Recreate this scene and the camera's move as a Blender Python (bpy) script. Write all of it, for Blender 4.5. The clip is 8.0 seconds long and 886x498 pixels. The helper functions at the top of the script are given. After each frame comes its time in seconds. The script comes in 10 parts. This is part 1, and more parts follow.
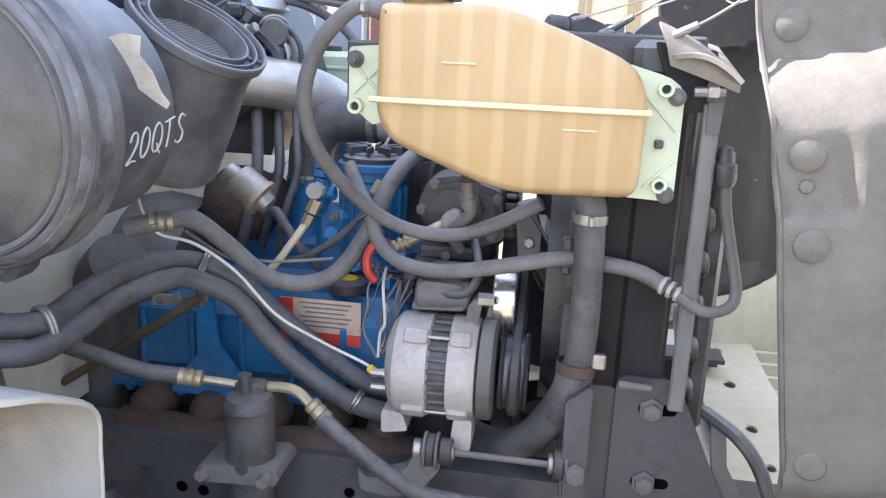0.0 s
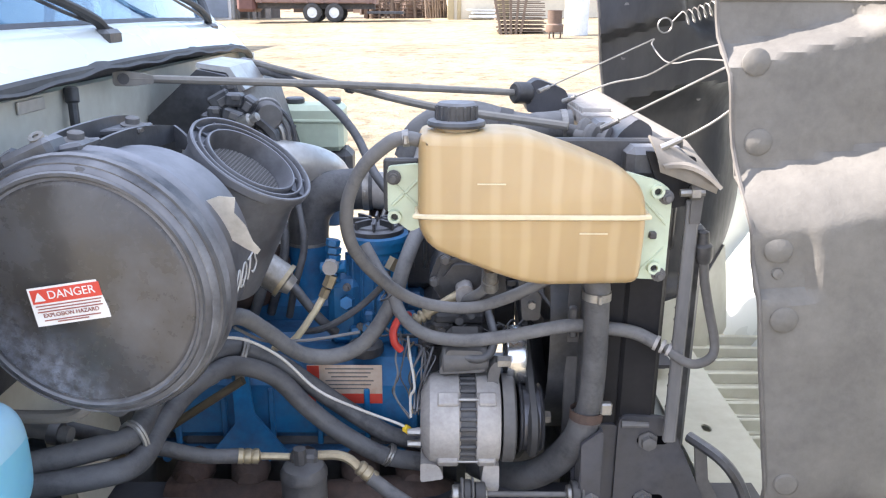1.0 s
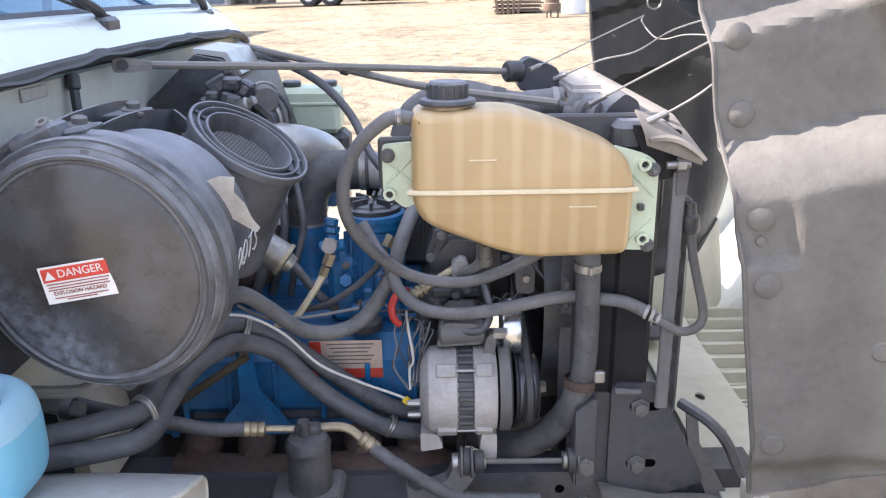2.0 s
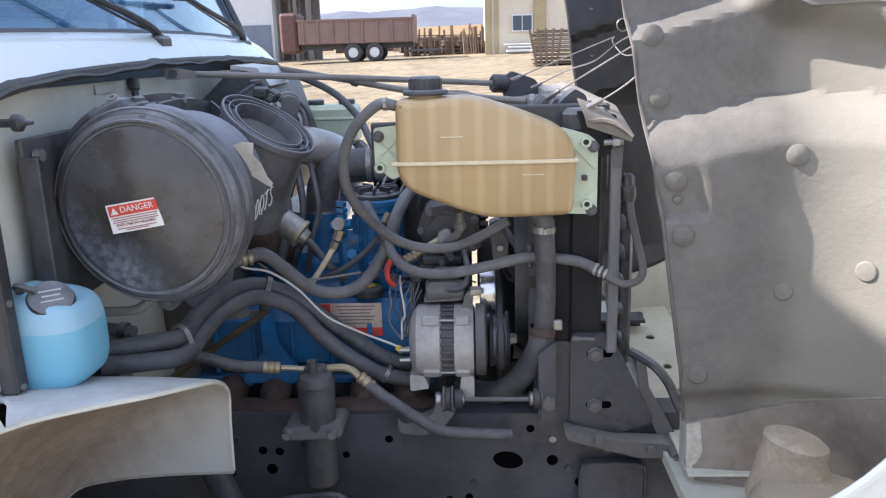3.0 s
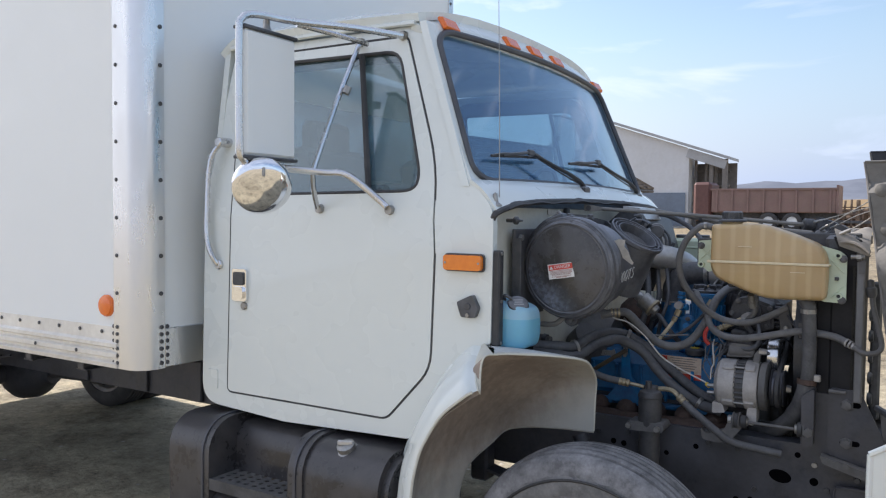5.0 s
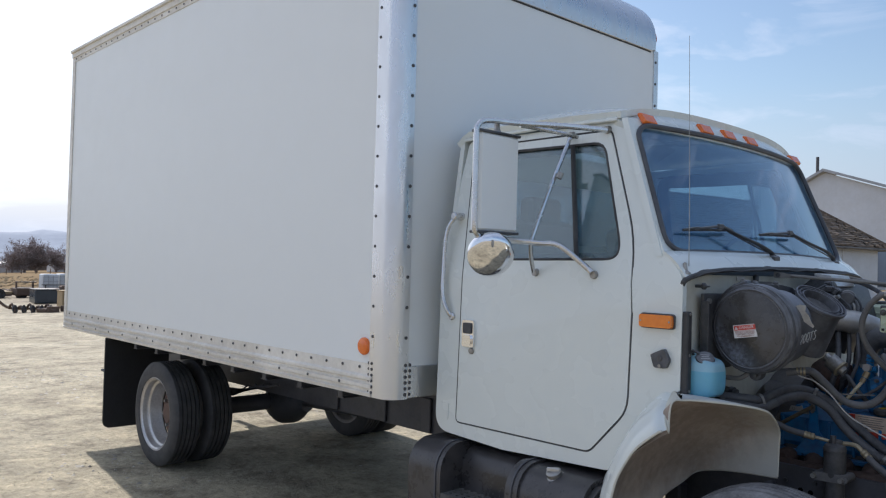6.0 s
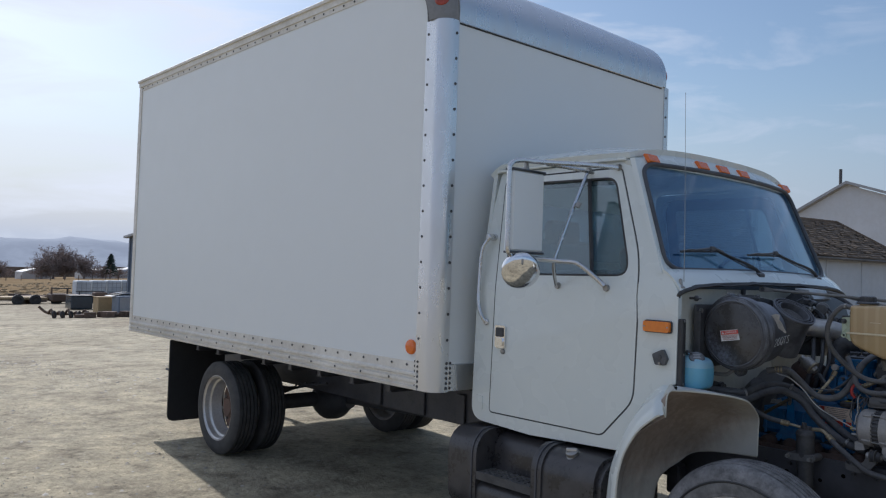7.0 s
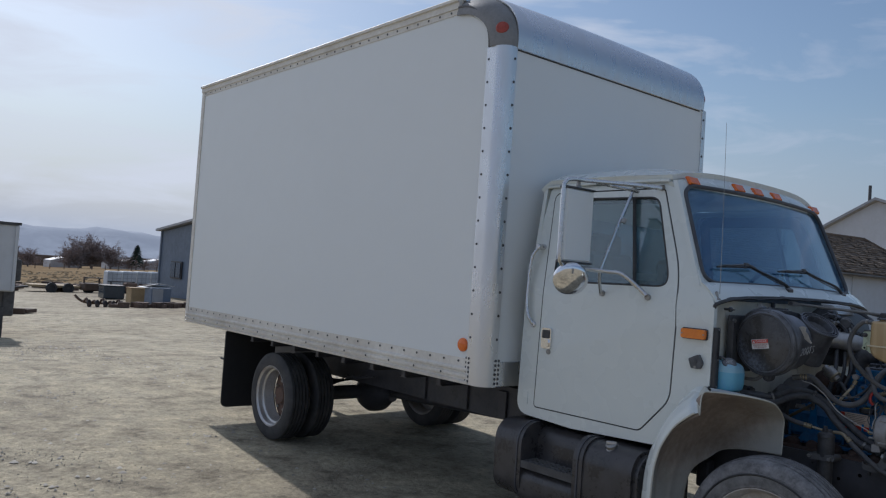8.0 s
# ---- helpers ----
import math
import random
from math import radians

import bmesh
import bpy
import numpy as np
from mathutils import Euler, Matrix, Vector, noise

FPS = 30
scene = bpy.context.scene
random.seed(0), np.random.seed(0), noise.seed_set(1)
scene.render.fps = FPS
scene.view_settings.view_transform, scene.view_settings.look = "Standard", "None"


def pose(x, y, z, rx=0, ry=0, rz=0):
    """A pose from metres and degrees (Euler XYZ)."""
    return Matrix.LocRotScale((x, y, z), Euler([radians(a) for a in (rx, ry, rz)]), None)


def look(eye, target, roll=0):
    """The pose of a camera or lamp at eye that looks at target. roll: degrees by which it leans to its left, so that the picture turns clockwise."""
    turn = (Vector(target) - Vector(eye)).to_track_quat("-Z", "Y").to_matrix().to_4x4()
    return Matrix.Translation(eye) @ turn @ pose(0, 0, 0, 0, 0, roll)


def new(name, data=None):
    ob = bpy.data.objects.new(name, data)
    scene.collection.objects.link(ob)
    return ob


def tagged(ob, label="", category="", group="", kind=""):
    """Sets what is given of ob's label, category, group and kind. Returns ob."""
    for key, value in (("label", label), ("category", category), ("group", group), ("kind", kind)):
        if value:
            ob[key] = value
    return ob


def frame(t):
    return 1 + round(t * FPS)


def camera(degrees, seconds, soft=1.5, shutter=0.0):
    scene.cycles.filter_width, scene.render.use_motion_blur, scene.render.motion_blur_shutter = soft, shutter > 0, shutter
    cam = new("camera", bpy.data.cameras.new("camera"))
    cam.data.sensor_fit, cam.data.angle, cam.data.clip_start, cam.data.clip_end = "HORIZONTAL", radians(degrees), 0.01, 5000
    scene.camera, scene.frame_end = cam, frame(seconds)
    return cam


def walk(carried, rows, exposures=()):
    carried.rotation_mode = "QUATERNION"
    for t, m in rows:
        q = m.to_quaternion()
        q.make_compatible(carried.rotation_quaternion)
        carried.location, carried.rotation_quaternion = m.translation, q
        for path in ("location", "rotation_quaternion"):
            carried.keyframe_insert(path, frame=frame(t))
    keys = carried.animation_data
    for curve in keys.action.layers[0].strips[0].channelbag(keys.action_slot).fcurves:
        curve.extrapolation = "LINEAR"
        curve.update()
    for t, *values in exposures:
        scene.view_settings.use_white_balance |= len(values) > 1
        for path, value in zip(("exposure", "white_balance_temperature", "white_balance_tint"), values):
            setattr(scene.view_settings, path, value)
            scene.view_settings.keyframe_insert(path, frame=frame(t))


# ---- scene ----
cam = camera(59.0, 8.0, soft=1.2)
PATH = [
    (0, (-0.129, -1.547, 1.538), (-0.403, 0.371, 1.042), 2.5),
    (0.5, (-0.3, -1.666, 1.685), (-0.385, 0.246, 1.106), 0.6),
    (1, (-0.357, -1.687, 1.784), (-0.339, 0.224, 1.195), 0.4),
    (1.5, (-0.339, -1.69, 1.839), (-0.331, 0.211, 1.219), -0.6),
    (2, (-0.345, -1.73, 1.784), (-0.332, 0.168, 1.153), -0.8),
    (2.2, (-0.342, -1.754, 1.82), (-0.332, 0.123, 1.129), -1.7),
    (3.3, (-0.167, -2.231, 1.654), (-0.315, -0.278, 1.246), -1.2),
    (3.5, (-0.15, -2.33, 1.642), (-0.342, -0.373, 1.28), -1.1),
    (4, (-0.123, -2.659, 1.624), (-0.556, -0.726, 1.343), -1.0),
    (4.5, (0.077, -2.956, 1.6), (-0.7, -1.125, 1.394), 0.0),
    (5, (0.247, -3.267, 1.614), (-0.801, -1.565, 1.529), 0.6),
    (5.2, (0.297, -3.39, 1.641), (-0.843, -1.749, 1.546), 0.6),
    (6.3, (0.763, -3.927, 1.652), (-0.733, -2.601, 1.723), 1.7),
    (6.5, (0.859, -4.076, 1.644), (-0.633, -2.746, 1.712), 1.7),
    (7, (1.08, -4.303, 1.673), (-0.416, -2.977, 1.739), 1.9),
    (7.5, (1.255, -4.472, 1.683), (-0.272, -3.183, 1.752), 3.3),
    (8, (1.275, -4.754, 1.674), (-0.257, -3.47, 1.743), 3.9),
]
EXPOSURES = [(0.0, 2.43, 6300, 17), (0.5, 2.37, 6330, 17), (1.2, 2.18, 6300, 17), (2.0, 2.00, 6280, 20), (3.5, 1.31, 6060, 17), (4.0, 1.08, 6020, 17), (4.5, 0.98, 6180, 15), (5.2, 0.74, 6200, 15), (6.5, 0.08, 5760, 13), (7.0, -0.13, 5740, 13), (8.0, -0.42, 5690, 13)]
walk(cam, [(t, look(eye, target, roll)) for t, eye, target, roll in PATH], EXPOSURES)

# ---------- world, sun ----------
SUN_WAY = Vector((-1.24, 0.17, 0.97)).normalized()      # towards the sun: behind the truck, rather low
world = bpy.data.worlds.new("world")
scene.world = world
world.use_nodes = True
wt = world.node_tree
wt.nodes.clear()
w_out = wt.nodes.new("ShaderNodeOutputWorld")
w_bg = wt.nodes.new("ShaderNodeBackground")
w_sky = wt.nodes.new("ShaderNodeTexSky")
w_sky.sky_type, w_sky.sun_disc = "NISHITA", False
w_sky.sun_elevation = math.asin(SUN_WAY.z)
w_sky.sun_rotation = math.atan2(SUN_WAY.x, SUN_WAY.y)
w_sky.dust_density, w_sky.air_density = 1.0, 1.3
w_co = wt.nodes.new("ShaderNodeTexCoord")
w_map = wt.nodes.new("ShaderNodeMapping")
w_map.inputs["Scale"].default_value = (1.3, 1.3, 6.5)
w_map.inputs["Rotation"].default_value = (0.12, 0.1, 0.4)
w_noise = wt.nodes.new("ShaderNodeTexNoise")
w_noise.inputs["Scale"].default_value, w_noise.inputs["Detail"].default_value = 3.0, 9
w_noise.inputs["Roughness"].default_value = 0.55
w_noise.inputs["Distortion"].default_value = 0.5
w_ramp = wt.nodes.new("ShaderNodeValToRGB")
w_ramp.color_ramp.elements[0].position, w_ramp.color_ramp.elements[1].position = 0.40, 0.64
w_ramp.color_ramp.elements[0].color, w_ramp.color_ramp.elements[1].color = (0.0, 0.0, 0.0, 1), (0.9, 0.9, 0.9, 1)
w_mix = wt.nodes.new("ShaderNodeMixRGB")
wt.links.new(w_co.outputs["Generated"], w_map.inputs[0])
wt.links.new(w_map.outputs[0], w_noise.inputs["Vector"])
w_sep = wt.nodes.new("ShaderNodeSeparateXYZ")
wt.links.new(w_co.outputs["Generated"], w_sep.inputs[0])
w_thin = wt.nodes.new("ShaderNodeMath")        # the cloud thins towards +y and thickens unseen behind the eye, as fill
w_thin.operation = "MULTIPLY_ADD"
w_side = wt.nodes.new("ShaderNodeVectorMath")
w_side.operation = "DOT_PRODUCT"
w_side.inputs[1].default_value = (0.055, 0.14, 0.0)
wt.links.new(w_co.outputs["Generated"], w_side.inputs[0])
wt.links.new(w_side.outputs["Value"], w_thin.inputs[0])
w_thin.inputs[1].default_value = -1.0
w_less = wt.nodes.new("ShaderNodeMath")
w_less.operation = "SUBTRACT"
w_less.inputs[1].default_value = 0.03
wt.links.new(w_noise.outputs[0], w_less.inputs[0])
wt.links.new(w_less.outputs[0], w_thin.inputs[2])
wt.links.new(w_thin.outputs[0], w_ramp.inputs[0])
w_low = wt.nodes.new("ShaderNodeMapRange")
w_low.inputs[1].default_value, w_low.inputs[2].default_value, w_low.inputs[3].default_value, w_low.inputs[4].default_value = 0.03, 0.22, 1.0, 0.0
w_haze = wt.nodes.new("ShaderNodeMixRGB")
wt.links.new(w_sep.outputs[2], w_low.inputs[0])
wt.links.new(w_low.outputs[0], w_haze.inputs[0])
wt.links.new(w_sky.outputs[0], w_haze.inputs[1])
w_top_fill = wt.nodes.new("ShaderNodeMapRange")      # unseen thin veil of high cloud overhead, added to brighten the engine bay
w_top_fill.interpolation_type = "SMOOTHSTEP"
w_top_fill.inputs[1].default_value, w_top_fill.inputs[2].default_value, w_top_fill.inputs[3].default_value, w_top_fill.inputs[4].default_value = 0.42, 0.85, 0.0, 0.6
wt.links.new(w_sep.outputs[2], w_top_fill.inputs[0])
w_veil = wt.nodes.new("ShaderNodeMath")
w_veil.operation = "MAXIMUM"
wt.links.new(w_ramp.outputs[0], w_veil.inputs[0])
wt.links.new(w_top_fill.outputs[0], w_veil.inputs[1])
wt.links.new(w_veil.outputs[0], w_mix.inputs[0])
wt.links.new(w_haze.outputs[0], w_mix.inputs[1])
# cloud and haze are brighter towards the sun
w_dot = wt.nodes.new("ShaderNodeVectorMath")
w_dot.operation = "DOT_PRODUCT"
w_dot.inputs[1].default_value = tuple(Vector((SUN_WAY.x, SUN_WAY.y, 0)).normalized())
wt.links.new(w_co.outputs["Generated"], w_dot.inputs[0])
w_near = wt.nodes.new("ShaderNodeMapRange")
w_near.interpolation_type = "SMOOTHSTEP"
w_near.inputs[1].default_value, w_near.inputs[2].default_value = 0.1, 0.95
wt.links.new(w_dot.outputs["Value"], w_near.inputs[0])
for node, dim, bright in ((w_mix, (4.8, 5.4, 6.5), (8.9, 9.0, 9.1)), (w_haze, (2.9, 3.6, 4.9), (6.2, 6.5, 6.9))):
    w_tone = wt.nodes.new("ShaderNodeMixRGB")
    w_tone.inputs[1].default_value, w_tone.inputs[2].default_value = (*dim, 1), (*bright, 1)
    wt.links.new(w_near.outputs[0], w_tone.inputs[0])
    wt.links.new(w_tone.outputs[0], node.inputs[2])
wt.links.new(w_mix.outputs[0], w_bg.inputs[0])
wt.links.new(w_bg.outputs[0], w_out.inputs[0])
w_bg.inputs[1].default_value = 0.10

sun = new("sun", bpy.data.lights.new("sun", "SUN"))
sun.data.energy, sun.data.angle, sun.data.color = 3.7, radians(0.6), (1.0, 0.93, 0.82)
sun.matrix_world = look(SUN_WAY * 60, (0, 0, 0))
scene.view_settings.exposure = 0.0

from mathutils.geometry import tessellate_polygon

# ---------- building helpers ----------
class Geo:
    """Collects the faces of one mesh."""

    def __init__(self):
        self.v, self.f = [], []

    def add(self, verts, faces):
        n = len(self.v)
        self.v += [tuple(p) for p in verts]
        self.f += [tuple(i + n for i in f) for f in faces]
        return self

    def box(self, c, s, b=0.0, m=None):
        """A box round c with sizes s and chamfer b; m turns it about its centre."""
        h = [k / 2 for k in s]
        b = min(b, *(k * 0.49 for k in h)) if b else 0
        if not b:
            vs = [Vector((x * h[0], y * h[1], z * h[2])) for x in (-1, 1) for y in (-1, 1) for z in (-1, 1)]
            fs = [(0, 1, 3, 2), (4, 6, 7, 5), (0, 4, 5, 1), (2, 3, 7, 6), (0, 2, 6, 4), (1, 5, 7, 3)]
        else:
            vs, ix = [], {}
            for x in (-1, 1):
                for y in (-1, 1):
                    for z in (-1, 1):
                        for a in range(3):
                            p = [x * h[0], y * h[1], z * h[2]]
                            for k in range(3):
                                if k != a:
                                    p[k] -= (x, y, z)[k] * b
                            ix[x, y, z, a] = len(vs)
                            vs.append(Vector(p))
            fs = []
            for a in range(3):
                u, w = (a + 1) % 3, (a + 2) % 3
                for sg in (-1, 1):
                    q = []
                    for su, sw in ((-1, -1), (1, -1), (1, 1), (-1, 1)):
                        k = [0, 0, 0]
                        k[a], k[u], k[w] = sg, su, sw
                        q.append(ix[(*k, a)])
                    fs.append(tuple(q if sg > 0 else q[::-1]))
                for su in (-1, 1):          # edges along a
                    for sw in (-1, 1):
                        lo, hi = [0, 0, 0], [0, 0, 0]
                        lo[a], hi[a] = -1, 1
                        lo[u] = hi[u] = su
                        lo[w] = hi[w] = sw
                        q = [ix[(*lo, u)], ix[(*hi, u)], ix[(*hi, w)], ix[(*lo, w)]]
                        fs.append(tuple(q if su * sw < 0 else q[::-1]))
            for x in (-1, 1):
                for y in (-1, 1):
                    for z in (-1, 1):
                        q = [ix[x, y, z, 0], ix[x, y, z, 1], ix[x, y, z, 2]]
                        fs.append(tuple(q if x * y * z > 0 else q[::-1]))
        c = Vector(c)
        return self.add([c + (m @ p if m else p) for p in vs], fs)

    def lathe(self, prof, at, way, seg=24, up=(0, 0, 1), arc=None, ring=False):
        """Turns the profile of (radius, height) about the line from at along way."""
        w = Vector(way).normalized()
        u = Vector(up)
        if abs(u.dot(w)) > 0.95:
            u = Vector((1, 0, 0))
        u = (u - w * u.dot(w)).normalized()
        s = w.cross(u)
        a0, a1 = arc or (0, 2 * math.pi)
        n = seg if not arc else seg + 1
        vs = []
        for r, h in prof:
            for i in range(n):
                a = a0 + (a1 - a0) * i / seg
                vs.append(Vector(at) + w * h + (u * math.cos(a) + s * math.sin(a)) * r)
        fs = []
        for j in range(len(prof) - 1):
            for i in range(seg):
                k = (i + 1) % n
                fs.append((j * n + i, j * n + k, (j + 1) * n + k, (j + 1) * n + i))
        if ring:
            j = len(prof) - 1
            fs += [(j * n + i, j * n + (i + 1) % n, (i + 1) % n, i) for i in range(seg)]
        elif not arc:
            if prof[0][0] > 1e-5:
                fs.append(tuple(range(n))[::-1])
            if prof[-1][0] > 1e-5:
                fs.append(tuple((len(prof) - 1) * n + i for i in range(n)))
        return self.add(vs, fs)

    def cyl(self, a, b, r, r2=None, seg=16, c=0.0):
        """A rod from a to b, with its rims chamfered by c."""
        a, b = Vector(a), Vector(b)
        r2 = r if r2 is None else r2
        d = (b - a).length
        p = [(r, 0), (r2, d)] if not c else [(r - c, 0), (r, c), (r2, d - c), (r2 - c, d)]
        return self.lathe(p, a, b - a, seg)

    def tube(self, pts, r, seg=10, sub=5, closed=False):
        """A hose along a smooth line through pts."""
        P = [Vector(p) for p in pts]
        n = len(P)
        line = []
        ends = range(n) if closed else range(n - 1)
        for i in ends:
            if closed:
                p0, p1, p2, p3 = P[i - 1], P[i], P[(i + 1) % n], P[(i + 2) % n]
            else:
                p0, p1, p2, p3 = P[max(i - 1, 0)], P[i], P[i + 1], P[min(i + 2, n - 1)]
            for k in range(sub):
                t = k / sub
                line.append(0.5 * (2 * p1 + (p2 - p0) * t + (2 * p0 - 5 * p1 + 4 * p2 - p3) * t * t + (3 * p1 - p0 - 3 * p2 + p3) * t ** 3))
        if not closed:
            line.append(P[-1])
        m = len(line)
        vs, fs = [], []
        u = None
        for i, p in enumerate(line):
            if closed:
                w = (line[(i + 1) % m] - line[i - 1]).normalized()
            else:
                w = (line[min(i + 1, m - 1)] - line[max(i - 1, 0)]).normalized()
            if u is None:
                u = Vector((0, 0, 1)) if abs(w.z) < 0.9 else Vector((1, 0, 0))
            u = (u - w * u.dot(w)).normalized()
            s = w.cross(u)
            rr = r(i / (m - 1)) if callable(r) else r
            for k in range(seg):
                a = 2 * math.pi * k / seg
                vs.append(p + (u * math.cos(a) + s * math.sin(a)) * rr)
        for i in range(m if closed else m - 1):
            j = (i + 1) % m
            for k in range(seg):
                l = (k + 1) % seg
                fs.append((i * seg + k, i * seg + l, j * seg + l, j * seg + k))
        if not closed:
            fs.append(tuple(range(seg))[::-1])
            fs.append(tuple((m - 1) * seg + k for k in range(seg)))
        return self.add(vs, fs)

    def prism(self, pts, a, b, axis="y", put=None):
        """A flat outline, pushed from a to b along an axis; its points are the two other coordinates in order."""
        n = len(pts)
        k = "xyz".index(axis)

        def at(p, h):
            q = list(p)
            q.insert(k, h)
            return Vector(q)
        vs = [at(p, a) for p in pts] + [at(p, b) for p in pts]
        if put:
            vs = [put @ p for p in vs]
        fs = [tuple(range(n)), tuple(range(2 * n - 1, n - 1, -1))]
        fs += [(i, n + i, n + (i + 1) % n, (i + 1) % n) for i in range(n)]
        return self.add(vs, fs)

    def grid(self, fn, nu, nv, thick=0.0):
        """A sheet of nu by nv cells; fn(u, v) places u, v in 0..1. thick: closes it to a shell, along its normals."""
        vs = [Vector(fn(i / nu, j / nv)) for j in range(nv + 1) for i in range(nu + 1)]
        q = nu + 1
        fs = [(j * q + i, j * q + i + 1, (j + 1) * q + i + 1, (j + 1) * q + i) for j in range(nv) for i in range(nu)]
        if not thick:
            return self.add(vs, fs)
        nor = [Vector() for _ in vs]
        for f in fs:
            nn = (vs[f[1]] - vs[f[0]]).cross(vs[f[3]] - vs[f[0]])
            nn = nn + (vs[f[3]] - vs[f[2]]).cross(vs[f[1]] - vs[f[2]])
            for i in f:
                nor[i] += nn
        n = len(vs)
        back = [p - w.normalized() * thick for p, w in zip(vs, nor)]
        rim = [i for i in range(q)] + [j * q + nu for j in range(1, nv + 1)] + [nv * q + i for i in range(nu - 1, -1, -1)] + [j * q for j in range(nv - 1, 0, -1)]
        fs2 = fs + [tuple(i + n for i in f[::-1]) for f in fs]
        fs2 += [(rim[i], n + rim[i], n + rim[(i + 1) % len(rim)], rim[(i + 1) % len(rim)]) for i in range(len(rim))]
        return self.add(vs + back, fs2)

    def holed(self, outer, holes, put, thick=0.0, cuts=()):
        """A sheet with holes, filled in the plane; put(u, v, d) places it, d the depth from its face."""
        bm = bmesh.new()
        flat = [bm.verts.new((*p, 0)) for loop in (outer, *holes) for p in loop]
        for t in tessellate_polygon([[Vector((*p, 0)) for p in loop] for loop in (outer, *holes)]):
            if len(set(t)) == 3:
                bm.faces.new([flat[i] for i in t])
        for co, no in cuts:
            bmesh.ops.bisect_plane(bm, geom=bm.verts[:] + bm.edges[:] + bm.faces[:], plane_co=(*co, 0), plane_no=(*no, 0))
        bmesh.ops.recalc_face_normals(bm, faces=bm.faces)
        bm.verts.index_update()
        flip = bm.faces and bm.faces[:][0].normal.z < 0
        uv = [(v.co.x, v.co.y) for v in bm.verts]
        fs = [tuple(v.index for v in f.verts) for f in bm.faces]
        if flip:
            fs = [f[::-1] for f in fs]
        border = [(l.vert.index, l.link_loop_next.vert.index) for e in bm.edges if len(e.link_faces) == 1 for l in e.link_loops]
        bm.free()
        n = len(uv)
        if not thick:
            return self.add([put(u, v, 0) for u, v in uv], fs)
        vs = [put(u, v, 0) for u, v in uv] + [put(u, v, thick) for u, v in uv]
        return self.add(vs, fs + [tuple(i + n for i in f[::-1]) for f in fs] + [(a, a + n, b + n, b) for a, b in border])

    def mesh(self, name, mat, angle=35):
        me = bpy.data.meshes.new(name)
        me.from_pydata(self.v, [], self.f)
        bm = bmesh.new()
        bm.from_mesh(me)
        bmesh.ops.recalc_face_normals(bm, faces=bm.faces)
        bm.to_mesh(me)
        bm.free()
        me.shade_smooth()
        me.set_sharp_from_angle(angle=radians(angle))
        if mat:
            me.materials.append(mat)
        return me


def part(name, geo, mat, parent=None, label="", angle=35):
    """Links a Geo (or a ready mesh) as one mesh object under a thing or part."""
    me = geo.mesh(name, mat, angle) if isinstance(geo, Geo) else geo
    ob = new(name, me)
    if parent:
        ob.parent = parent
    if label:
        ob["label"] = label
    return ob


def thing(name, label, category, group="", kind="", at=(0, 0, 0)):
    ob = new(name)
    ob.location = at
    ob.empty_display_size = 0.2
    return tagged(ob, label, category, group, kind)


def solid(name, geo, mat, label, category, group="", kind="", angle=35):
    return tagged(part(name, geo, mat, None, "", angle), label, category, group, kind)


def rounded(x0, z0, x1, z1, r, n=5):
    """A rectangle with rounded corners, anticlockwise."""
    out = []
    for cx, cz, a in ((x1 - r, z0 + r, -90), (x1 - r, z1 - r, 0), (x0 + r, z1 - r, 90), (x0 + r, z0 + r, 180)):
        for i in range(n + 1):
            t = radians(a + 90 * i / n)
            out.append((cx + r * math.cos(t), cz + r * math.sin(t)))
    return out


def soften(pts, rs, n=4):
    """Rounds the corners of an outline, each by its own radius."""
    out, m = [], len(pts)
    for i, (p, r) in enumerate(zip(pts, rs)):
        p = Vector(p)
        if not r:
            out.append(tuple(p))
            continue
        a, b = Vector(pts[i - 1]) - p, Vector(pts[(i + 1) % m]) - p
        ra, rb = min(r, a.length * 0.49), min(r, b.length * 0.49)
        A, B = p + a.normalized() * ra, p + b.normalized() * rb
        for k in range(n + 1):
            t = k / n
            out.append(tuple(A * (1 - t) ** 2 + p * 2 * t * (1 - t) + B * t * t))
    return out


def lettering(name, text, size, m, mat, parent, extrude=0.0003, slant=0.0, thin=0.0, wrap=None):
    """Words in the built-in font, as a mesh, on the plane of m (x along the line, y up)."""
    cu = bpy.data.curves.new(name, "FONT")
    cu.body, cu.size, cu.extrude, cu.shear = text, size, extrude, slant
    cu.align_x, cu.align_y = "CENTER", "CENTER"
    cu.offset = -thin
    tmp = bpy.data.objects.new("tmp", cu)
    scene.collection.objects.link(tmp)
    me = bpy.data.meshes.new_from_object(tmp.evaluated_get(bpy.context.evaluated_depsgraph_get()))
    bpy.data.objects.remove(tmp)
    bpy.data.curves.remove(cu)
    if wrap:
        for v in me.vertices:
            v.co = wrap(v.co)
    else:
        me.transform(m)
    me.materials.clear()
    me.materials.append(mat)
    return part(name, me, None, parent)


